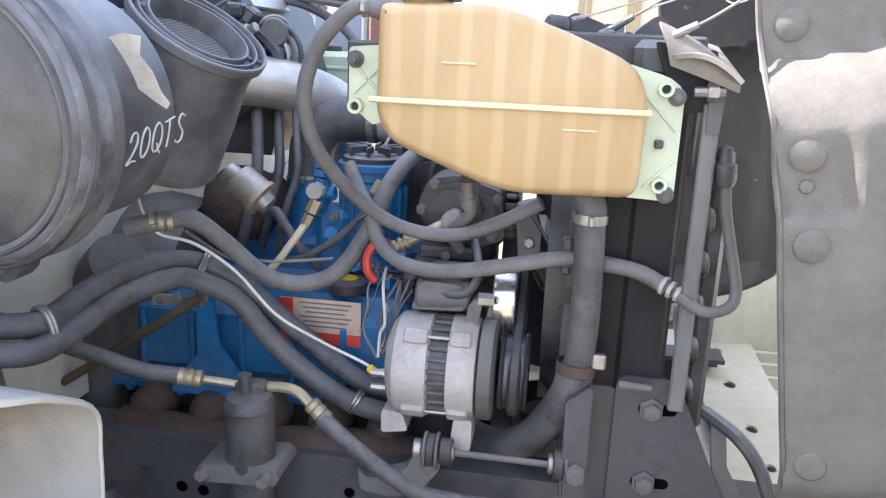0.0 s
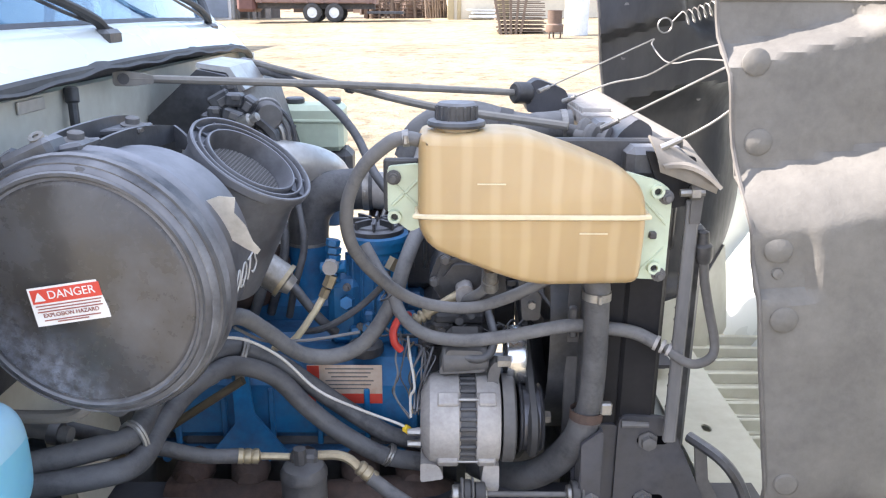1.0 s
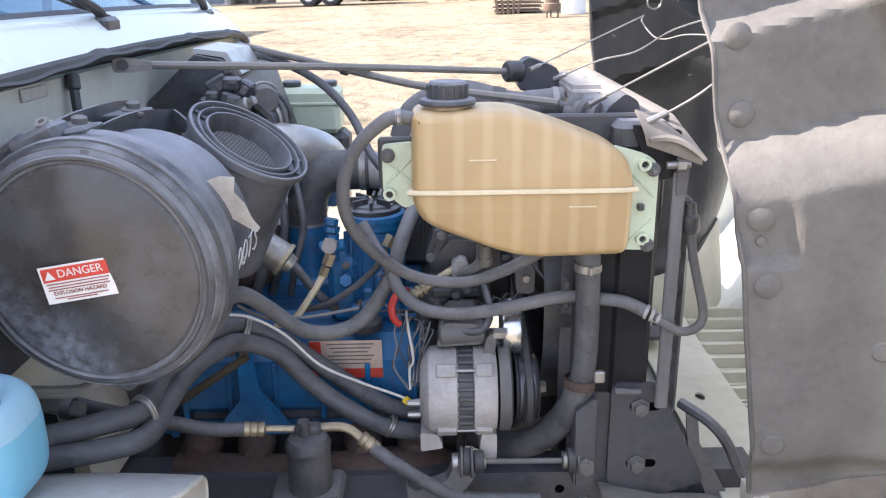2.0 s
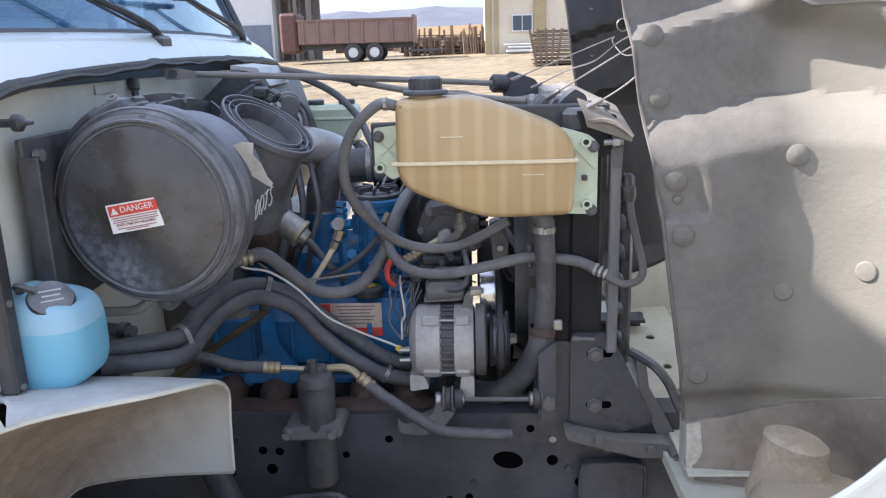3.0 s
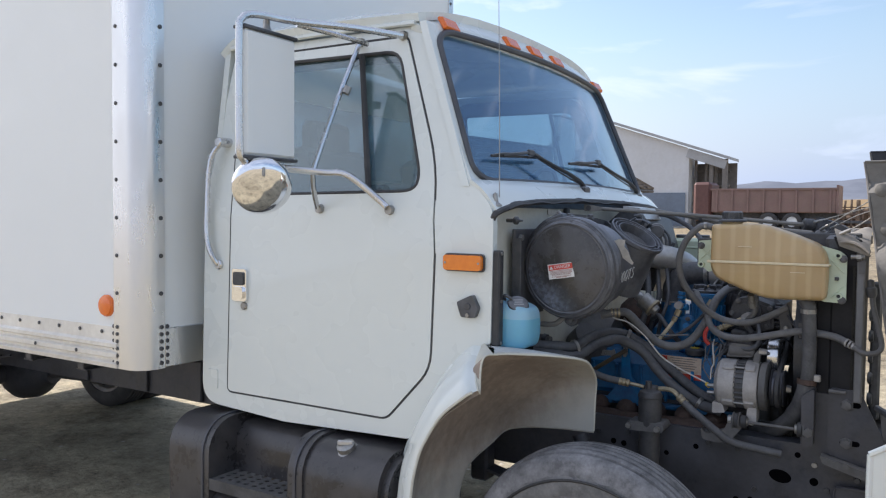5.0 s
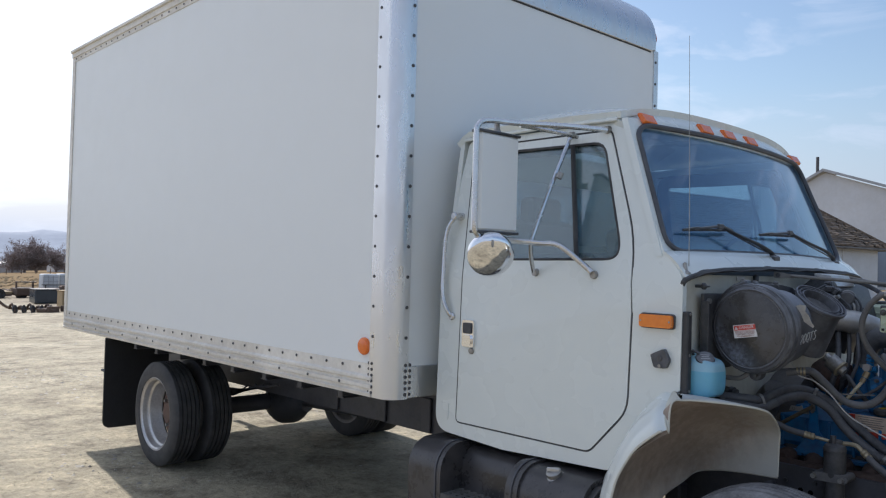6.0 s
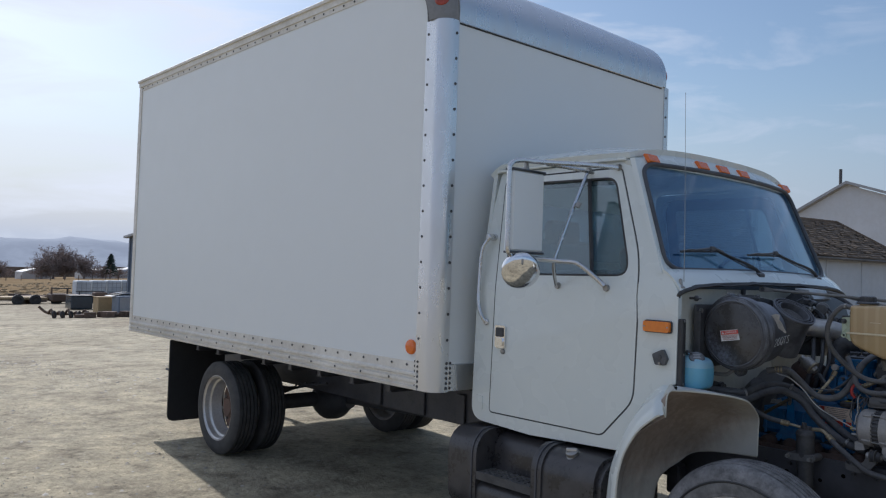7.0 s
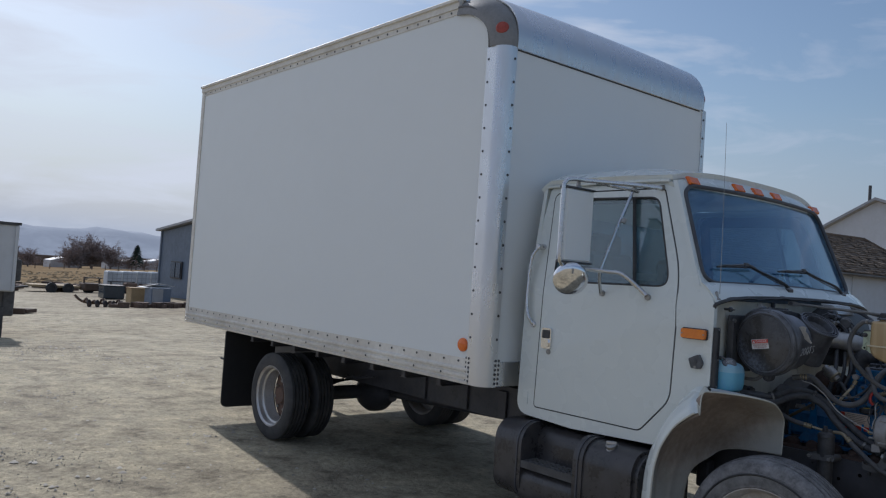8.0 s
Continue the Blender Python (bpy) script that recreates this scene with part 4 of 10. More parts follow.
hb = part("heater_box", Geo().prism(HX, 0.06, 0.50), BLACK, truck, "black plastic heater housing on the firewall")
part("lid", Geo().prism([(-0.885, 1.655), (-0.82, 1.644), (-0.788, 1.604), (-0.780, 1.608), (-0.812, 1.656), (-0.885, 1.665)], 0.075, 0.30), ALPIPE, hb)
for k in range(5):
    part("connector", Geo().box((-0.765 + 0.012 * (k % 3), 0.05 + 0.05 * k, 1.56 - 0.028 * k), (0.05, 0.035, 0.035), 0.005, Matrix.Rotation(radians(35 + 7 * k), 3, "Y")), BLACK, hb)
rw = random.Random(2)
for k in range(9):
    y = 0.02 + 0.03 * k
    part("cable", Geo().tube([(-0.76, y, 1.56 - 0.01 * k), (-0.73 + 0.02 * rw.random(), y + 0.01, 1.50), (-0.75, y - 0.02, 1.44 - 0.02 * rw.random()), (-0.80, y, 1.38)], 0.006 if k % 3 else 0.012, 6, 4), BLACK, hb)
# blower motor, relays and loops of hose on the heater housing
part("blower_motor", Geo().lathe([(0.0, -0.045), (0.026, -0.045), (0.030, -0.038), (0.030, 0.0), (0.036, 0.004), (0.036, 0.012), (0.0, 0.014)], (-0.735, 0.07, 1.555), (-0.35, 1.0, 0.0), 28), CASTGREY, hb, "grey round blower motor")
part("motor_rim", Geo().tube([Vector((-0.735, 0.075, 1.555)) + Vector((0.94 * math.cos(a), 0.33 * math.cos(a), math.sin(a))) * 0.034 for a in [k * math.tau / 20 for k in range(20)]], 0.003, 6, 1, True), STEEL, hb)
for k, (x, y, z, w, h_) in enumerate(((-0.815, 0.02, 1.585, 0.05, 0.05), (-0.79, 0.0, 1.555, 0.045, 0.04), (-0.80, 0.03, 1.615, 0.035, 0.03), (-0.765, 0.01, 1.575, 0.03, 0.055), (-0.845, 0.02, 1.545, 0.04, 0.035), (-0.83, 0.01, 1.565, 0.03, 0.03), (-0.785, 0.0, 1.595, 0.035, 0.028))):
    part("relay", Geo().box((x, y, z), (w, 0.04, h_), 0.005, Matrix.Rotation(radians((-28, 20, -12, 35, 10, 0, 4)[k]), 3, "Y")), BLACK, hb)
    part("relay_clip", Geo().box((x + 0.006, y - 0.022, z + 0.006), (w * 0.5, 0.006, h_ * 0.35), 0.002, Matrix.Rotation(radians((-28, 20, -12, 35, 10, 0, 4)[k]), 3, "Y")), CASTGREY, hb)
for k in range(5):
    r_h = 0.016 + 0.011 * k
    part("hose_loop", Geo().tube([(-0.735 + r_h * math.cos(radians(a)), 0.03 + 0.010 * k, 1.505 + 1.15 * r_h * math.sin(radians(a))) for a in range(-70, 200, 30)], 0.0055, 8, 3), (HOSE, BLACK, STEEL, HOSE, BLACK)[k], hb)
for k in range(6):
    part("relay_wire", Geo().tube([(-0.835 + 0.013 * k, 0.015, 1.545), (-0.838 + 0.014 * k, 0.0, 1.515 - 0.004 * k), (-0.83 + 0.010 * k, 0.02, 1.475), (-0.80, 0.05, 1.45)], 0.003, 5, 4), (BLACK, RUST, BLACK, WHITEWIRE, BLACK, BRASS)[k], hb)
part("steel_valve", Geo().lathe([(0.010, 0), (0.014, 0.006), (0.014, 0.03), (0.009, 0.034), (0.009, 0.05), (0.0, 0.052)], (-0.775, -0.02, 1.545), (0.8, -0.3, 0.35), 12), STEEL, hb)
cp_ = part("carrier_plate", Geo().box((-0.970, -0.70, 1.415), (0.012, 0.25, 0.31), 0.004), DARK, fw, "black steel carrier plate behind the air cleaner")
part("plate_bolt", Geo().cyl((-0.962, -0.79, 1.54), (-0.95, -0.79, 1.54), 0.012, 0.011, 8), STEEL, cp_)
part("plate_flange", Geo().box((-0.955, -0.822, 1.40), (0.03, 0.008, 0.28), 0.003), DARK, cp_)

# antenna
an = part("antenna", Geo().tube([(-0.985, -0.905, 1.675), (-1.0, -0.885, 2.0), (-1.03, -0.855, 2.62)], lambda t: 0.0022 - 0.0012 * t, 6, 6), STEEL, truck, "thin whip antenna on the cowl corner")
part("base", Geo().lathe([(0.02, 0), (0.02, 0.006), (0.009, 0.016), (0.008, 0.045), (0.0, 0.05)], (-0.984, -0.93, 1.645), (-0.1, 0, 1), 12), STEEL, an)

# mirrors
def mirror(sgn):
    top = part("mirror", Geo().box((-1.685, sgn * 1.29, 2.015), (0.05, 0.245, 0.42), 0.012), BOXWHITE, truck, "tall white-backed side mirror on bright tube arms")
    part("mirror_glass", Geo().box((-1.712, sgn * 1.29, 2.015), (0.004, 0.23, 0.405)), CHROME, top)
    part("end_cap", Geo().box((-1.685, sgn * 1.29, 2.228), (0.056, 0.255, 0.012), 0.003), BLACK, top)
    part("end_cap", Geo().box((-1.685, sgn * 1.29, 1.802), (0.056, 0.255, 0.012), 0.003), BLACK, top)
    part("pivot", Geo().lathe([(0.02, 0), (0.012, 0.02), (0.012, 0.04)], (-1.685, sgn * 1.29, 2.232), (0, 0, 1), 10), STEEL, top)
    part("pivot", Geo().lathe([(0.02, 0), (0.012, 0.02), (0.012, 0.04)], (-1.685, sgn * 1.29, 1.798), (0, 0, -1), 10), STEEL, top)
    part("arm", Geo().tube([(-1.405, sgn * 0.885, 2.27), (-1.50, sgn * 1.05, 2.275), (-1.63, sgn * 1.22, 2.278), (-1.668, sgn * 1.36, 2.275), (-1.675, sgn * 1.415, 2.25), (-1.675, sgn * 1.425, 2.19),
                            (-1.675, sgn * 1.425, 1.86), (-1.675, sgn * 1.41, 1.795), (-1.672, sgn * 1.35, 1.775), (-1.655, sgn * 1.20, 1.772), (-1.60, sgn * 1.09, 1.765), (-1.52, sgn * 1.05, 1.755), (-1.415, sgn * 0.99, 1.66), (-1.393, sgn * 0.985, 1.64)], 0.0125, 10, 5), TUBE, top)
    part("strut", Geo().tube([(-1.60, sgn * 0.885, 2.262), (-1.62, sgn * 1.0, 2.02), (-1.64, sgn * 1.10, 1.775)], 0.010, 8, 3), TUBE, top)
    part("strut", Geo().tube([(-1.645, sgn * 1.10, 1.775), (-1.69, sgn * 1.04, 1.70), (-1.72, sgn * 0.985, 1.64)], 0.010, 8, 3), TUBE, top)
    part("strut", Geo().tube([(-1.64, sgn * 1.19, 2.275), (-1.58, sgn * 1.0, 2.262), (-1.56, sgn * 0.89, 2.255)], 0.010, 8, 3), TUBE, top)
    part("clamp", Geo().cyl((-1.585, sgn * 0.97, 2.085), (-1.59, sgn * 0.98, 2.06), 0.014, seg=10), STEEL, top)
    for x, z in ((-1.415, 2.275), (-1.393, 1.632), (-1.72, 1.635), (-1.612, 2.27)):
        part("bolt", Geo().cyl((x, sgn * (side_y(z) - 0.005), z), (x, sgn * (side_y(z) + 0.018), z), 0.02, 0.016, 10), STEEL, top)
    part("round_mirror", Geo().lathe([(0.0, 0.0), (0.03, 0.002), (0.06, 0.008), (0.080, 0.015), (0.094, 0.024), (0.099, 0.033), (0.101, 0.045), (0.096, 0.052), (0.0, 0.066)], (-1.632, sgn * 1.362, 1.690), (-0.70, -sgn * 0.60, 0.42), 40), CHROME, top, "round convex mirror with a chrome back")
    part("stem", Geo().tube([(-1.65, sgn * 1.315, 1.70), (-1.635, sgn * 1.315, 1.75), (-1.67, sgn * 1.315, 1.785)], 0.010, 8, 3), STEEL, top)
    part("mount_bracket", Geo().box((-1.628, sgn * 1.36, 1.752), (0.010, 0.05, 0.03), 0.003, Matrix.Rotation(radians(sgn * -42), 3, "Z")), STEEL, top)
    part("stem_plate", Geo().box((-1.632, sgn * 1.315, 1.725), (0.008, 0.035, 0.07), 0.003), STEEL, top)


mirror(-1)
mirror(1)

# fixed rear half of the front fender and its wheelhouse
LIP = [(-0.935, 1.066), (-0.965, 1.048), (-1.047, 0.978), (-1.10, 0.90), (-1.135, 0.825), (-1.16, 0.70), (-1.168, 0.50), (-1.16, 0.36)]
ROOT = [(-1.025, 1.196), (-1.06, 1.17), (-1.125, 1.11), (-1.19, 1.025), (-1.25, 0.915), (-1.325, 0.77), (-1.36, 0.59), (-1.37, 0.40)]
# rails of the wheelhouse from the lip over the top and down the inner wall, each from its front edge back round the tyre
RAILS = [
    [(-0.938, 1.112, 1.052), (-0.980, 1.140, 1.020), (-1.045, 1.158, 0.968), (-1.098, 1.162, 0.896), (-1.133, 1.162, 0.82), (-1.158, 1.162, 0.70), (-1.166, 1.162, 0.50), (-1.158, 1.162, 0.36)],
    [(-0.935, 1.10, 1.160), (-0.99, 1.095, 1.10), (-1.06, 1.09, 1.01), (-1.12, 1.09, 0.92), (-1.165, 1.09, 0.83), (-1.20, 1.09, 0.70), (-1.21, 1.09, 0.50), (-1.205, 1.09, 0.36)],
    [(-0.905, 1.05, 1.172), (-1.00, 1.045, 1.11), (-1.075, 1.04, 1.02), (-1.135, 1.04, 0.925), (-1.18, 1.04, 0.825), (-1.22, 1.04, 0.70), (-1.23, 1.04, 0.50), (-1.23, 1.04, 0.36)],
    [(-0.828, 0.99, 1.170), (-0.97, 0.99, 1.12), (-1.07, 1.00, 1.03), (-1.145, 1.00, 0.925), (-1.195, 1.00, 0.82), (-1.235, 1.00, 0.70), (-1.25, 1.00, 0.50), (-1.25, 1.00, 0.36)],
    [(-0.752, 0.931, 1.163), (-0.92, 0.92, 1.12), (-1.05, 0.91, 1.02), (-1.13, 0.90, 0.90), (-1.18, 0.91, 0.81), (-1.225, 0.92, 0.69), (-1.24, 0.93, 0.50), (-1.24, 0.93, 0.36)],
    [(-0.704, 0.844, 1.143), (-0.87, 0.84, 1.11), (-1.03, 0.84, 1.00), (-1.115, 0.84, 0.895), (-1.17, 0.86, 0.805), (-1.21, 0.89, 0.69), (-1.225, 0.90, 0.51), (-1.225, 0.90, 0.36)],
    [(-0.703, 0.764, 1.111), (-0.86, 0.765, 1.085), (-1.01, 0.765, 0.98), (-1.10, 0.77, 0.885), (-1.155, 0.79, 0.80), (-1.20, 0.86, 0.69), (-1.215, 0.87, 0.52), (-1.215, 0.87, 0.36)],
    [(-0.725, 0.650, 1.040), (-0.86, 0.645, 1.02), (-0.98, 0.65, 0.94), (-1.07, 0.66, 0.865), (-1.125, 0.715, 0.785), (-1.175, 0.825, 0.69), (-1.195, 0.84, 0.53), (-1.20, 0.84, 0.36)],
    [(-0.735, 0.630, 0.960), (-0.86, 0.625, 0.94), (-0.98, 0.625, 0.88), (-1.07, 0.63, 0.83), (-1.118, 0.70, 0.775), (-1.165, 0.81, 0.69), (-1.19, 0.83, 0.54), (-1.195, 0.83, 0.36)],
    [(-0.738, 0.630, 0.848), (-0.88, 0.625, 0.84), (-1.00, 0.62, 0.825), (-1.09, 0.62, 0.80), (-1.112, 0.695, 0.766), (-1.16, 0.80, 0.69), (-1.185, 0.82, 0.55), (-1.19, 0.82, 0.36)],
]


def along(pts, t):
    n = len(pts) - 1
    i = min(int(t * n), n - 1)
    p = [Vector((*pts[min(max(i + k, 0), n)],)) for k in (-1, 0, 1, 2)]
    f = t * n - i
    return 0.5 * (2 * p[1] + (p[2] - p[0]) * f + (2 * p[0] - 5 * p[1] + 4 * p[2] - p[3]) * f * f + (3 * p[1] - p[0] - 3 * p[2] + p[3]) * f ** 3)


def liner_material():
    """Brown dried spray, washed off to the pale paint on the wall's low front part."""
    mat = material("splashed_wheelhouse", (0.37, 0.295, 0.235), 0.8, color2=(0.23, 0.182, 0.148), scale=5, fine=40, dust=0.3, dust_color=(0.33, 0.29, 0.24), dust_scale=4, bump=0.25, amount=0.7, stretch=(1, 1, 0.4))
    nt = mat.node_tree
    bs = nt.nodes["Principled BSDF"]
    src = bs.inputs["Base Color"].links[0].from_socket
    co = nt.nodes.new("ShaderNodeTexCoord")
    vm = nt.nodes.new("ShaderNodeVectorMath")
    vm.operation = "DOT_PRODUCT"
    vm.inputs[1].default_value = (0.70, -0.10, -0.72)
    nt.links.new(co.outputs["Object"], vm.inputs[0])
    nz = nt.nodes.new("ShaderNodeTexNoise")
    nz.inputs["Scale"].default_value, nz.inputs["Detail"].default_value, nz.inputs["Roughness"].default_value = 14, 8, 0.7
    nt.links.new(co.outputs["Object"], nz.inputs["Vector"])
    ad = nt.nodes.new("ShaderNodeMath")
    ad.operation = "MULTIPLY_ADD"
    nt.links.new(nz.outputs[0], ad.inputs[0])
    ad.inputs[1].default_value = 0.16
    nt.links.new(vm.outputs["Value"], ad.inputs[2])
    mr = nt.nodes.new("ShaderNodeMapRange")
    mr.interpolation_type = "SMOOTHSTEP"
    mr.inputs[1].default_value, mr.inputs[2].default_value, mr.inputs[3].default_value, mr.inputs[4].default_value = -1.27, -1.04, 0.0, 0.9
    nt.links.new(ad.outputs[0], mr.inputs[0])
    mx = nt.nodes.new("ShaderNodeMixRGB")
    mx.inputs[2].default_value = (0.50, 0.50, 0.45, 1)
    nt.links.new(mr.outputs[0], mx.inputs[0])
    nt.links.new(src, mx.inputs[1])
    nt.links.new(mx.outputs[0], bs.inputs["Base Color"])
    return mat


LINERMUD = liner_material()


def fender(sgn):
    def skin(u, v):
        a, b = along(ROOT, u), along(LIP, u)
        p = a.lerp(b, v ** 0.8)
        y = 0.968 - 0.038 * math.exp(-(u / 0.08) ** 2) + 0.2 * math.sin(v * math.pi / 2) + 0.004 * math.exp(-(u / 0.03) ** 2)
        crease = 0.010 * math.exp(-((v - 0.45) / 0.10) ** 2) * min(1, 4 * u)
        return (p.x - crease * 0.5, sgn * (y + crease), p.y + 0.018 * math.sin(v * math.pi))

    def tunnel(u, v, up=0.0):
        p = along([along(r, u) for r in RAILS], v)
        return (p.x, sgn * p.y, p.z + up)

    def channel(u, v):
        a, b = Vector(skin(0, v)), Vector(tunnel(0, 0.20 * (1 - v), -0.002))
        p = a.lerp(b, u)
        dip = 0.006 * math.sin(math.pi * u) ** 0.5 * (1 - v ** 5)
        return (p.x - 0.6 * dip, p.y - sgn * 0.3 * dip, p.z - 0.6 * dip)

    def shelf(u, v):
        p = Vector(tunnel(0, 0.20 + 0.57 * v))
        back = Vector((-0.955 - 0.04 * min(1.0, 3 * v), min(abs(p.y), 0.985) * sgn, p.z + 0.006))
        q = p.lerp(back, u)
        return (q.x, q.y, q.z + 0.003 + 0.004 * math.sin(u * math.pi))

    fd = part("rear_fender", Geo().grid(skin, 32, 12, 0.005), WHITE, truck, "white flared fender behind the front wheel")
    part("seal_channel", Geo().grid(channel, 8, 10, 0.004), PALE, fd, "dusty pale channel along the fender's front edge")
    part("lip", Geo().tube([(along(LIP, k / 20).x, sgn * 1.166, along(LIP, k / 20).y) for k in range(21)], 0.005, 6, 2), PALE, fd)
    wh = part("wheelhouse", Geo().grid(tunnel, 36, 42, 0.003), LINERMUD, truck, "mud-stained inner wheelhouse with a pale top edge")
    part("pale_edge", Geo().tube([tunnel(0, 0.01 + 0.98 * k / 70) for k in range(71)], 0.0035, 6, 1), PALE, wh)
    part("bottom_edge", Geo().tube([tunnel(0.9 * k / 30, 1.0) for k in range(31)], 0.003, 6, 1), PALEMUD, wh)
    part("shelf", Geo().grid(shelf, 8, 16, 0.003), SHELFDUST, wh, "dusty pale top of the wheelhouse")


fender(-1)
fender(1)

# fuel tank with steps under the door
def fuel_tank(sgn):
    sec = rounded(0.58, 0.30, 1.12, 0.775, 0.13, 6)
    tk = part("fuel_tank", Geo().prism([(sgn * y, z) for y, z in sec], -1.72, -1.33, "x"), TANKBLACK, truck, "scuffed black fuel tank with a perforated step")
    part("front_end", Geo().prism([(sgn * y, z) for y, z in rounded(0.60, 0.32, 1.10, 0.755, 0.12, 6)], -1.33, -1.30, "x"), TANKBLACK, tk)
    part("rear_tank", Geo().prism([(sgn * y, z) for y, z in sec], -2.40, -2.17, "x"), TANKBLACK, tk)
    part("core", Geo().prism([(sgn * y, z) for y, z in rounded(0.58, 0.30, 0.98, 0.76, 0.1, 5)], -2.17, -1.72, "x"), TANKBLACK, tk)
    part("lower_core", Geo().prism([(sgn * y, z) for y, z in rounded(0.70, 0.30, 1.12, 0.50, 0.06, 4)], -2.17, -1.72, "x"), TANKBLACK, tk)
    for x in (-1.70, -2.19):
        part("strap", Geo().prism([(sgn * y, z) for y, z in rounded(0.57, 0.29, 1.13, 0.785, 0.135, 6)], x - 0.035, x + 0.035, "x"), TANKBLACK, tk)
        part("strap_edge", Geo().prism([(sgn * y, z) for y, z in rounded(0.565, 0.285, 1.135, 0.79, 0.138, 6)], x - 0.006, x + 0.006, "x"), FRAME, tk)
    holes = []
    for i in range(9):
        for j in range(4):
            x, y = -2.125 + 0.045 * i, 0.985 + 0.034 * j
            holes.append([(x + 0.012 * math.cos(k * 1.047), y + 0.012 * math.sin(k * 1.047)) for k in range(6)])
    part("step_tread", Geo().holed(rounded(-2.165, 0.962, -1.725, 1.125, 0.01, 2), holes, lambda u, v, d: (u, sgn * v, 0.555 - d), 0.004), TREAD, tk, "perforated steel step")
    part("step_front", Geo().box((-1.945, sgn * 1.126, 0.535), (0.44, 0.004, 0.045)), DARK, tk)
    part("fuel_cap", Geo().lathe([(0.042, 0.0), (0.042, 0.014), (0.034, 0.018), (0.034, 0.036), (0.028, 0.04), (0.0, 0.04)], (-1.525, sgn * 1.035, 0.745), (0, sgn * 0.45, 0.9), 20), STEEL, tk, "dull steel fuel cap")
    part("cap_grip", Geo().box((-1.525, sgn * 1.052, 0.785), (0.058, 0.014, 0.018), 0.004, Matrix.Rotation(radians(25), 3, "Z")), ALPIPE, tk)
    part("bracket", Geo().box((-2.0, sgn * 0.47, 0.62), (0.6, 0.22, 0.05)), FRAME, tk)


fuel_tank(-1)
fuel_tank(1)

# frame and running gear
for sgn in (-1, 1):
    rl = part("frame_rail", Geo().prism([(sgn * y, z) for y, z in ((0.36, 0.585), (0.36, 0.845), (0.28, 0.845), (0.28, 0.835), (0.35, 0.835), (0.35, 0.595), (0.28, 0.595), (0.28, 0.585))], -7.35, 0.30, "x"), FRAME, truck, "black steel frame rail with oily dust")
    part("oval_hole", Geo().prism([(-0.157 + 0.036 * math.cos(a) + 0.004 * math.sin(a), 0.722 + 0.022 * math.sin(a) - 0.006 * math.cos(a)) for a in [k * math.pi / 12 for k in range(24)]], sgn * 0.3602, sgn * 0.3612), HOLE, rl)
    for hx, hz, hr in ((-0.05, 0.721, 0.014), (-0.103, 0.805, 0.010), (0.017, 0.662, 0.013), (-0.301, 0.613, 0.010), (-0.253, 0.621, 0.010), (-0.757, 0.75, 0.011), (-0.738, 0.70, 0.014), (-0.716, 0.747, 0.011), (-0.445, 0.779, 0.010), (-0.84, 0.688, 0.010), (-0.552, 0.738, 0.009), (0.041, 0.799, 0.010)):
        part("bolt_hole", Geo().lathe([(hr, 0), (hr * 0.9, 0.0015), (0.0, 0.0015)], (hx, sgn * 0.3605, hz), (0, sgn, 0), 14), HOLE, rl)
    for x, z in ((-0.05, 0.78), (-0.01, 0.70), (-0.24, 0.66), (-0.40, 0.80), (-0.82, 0.78), (-0.70, 0.79), (-0.66, 0.76), (0.08, 0.75), (-0.3, 0.795), (-0.90, 0.72), (-0.95, 0.66), (-1.0, 0.78)):
        part("rail_bolt", Geo().cyl((x, sgn * 0.358, z), (x, sgn * 0.368, z), 0.011, 0.009, 8), DARK if x != -0.05 else STEEL, rl)
for x in (-6.9, -6.2, -4.6, -3.6, -2.6, -1.2, 0.1):
    part("crossmember", Geo().box((x, 0, 0.71), (0.08, 0.70, 0.18), 0.01), FRAME, truck)


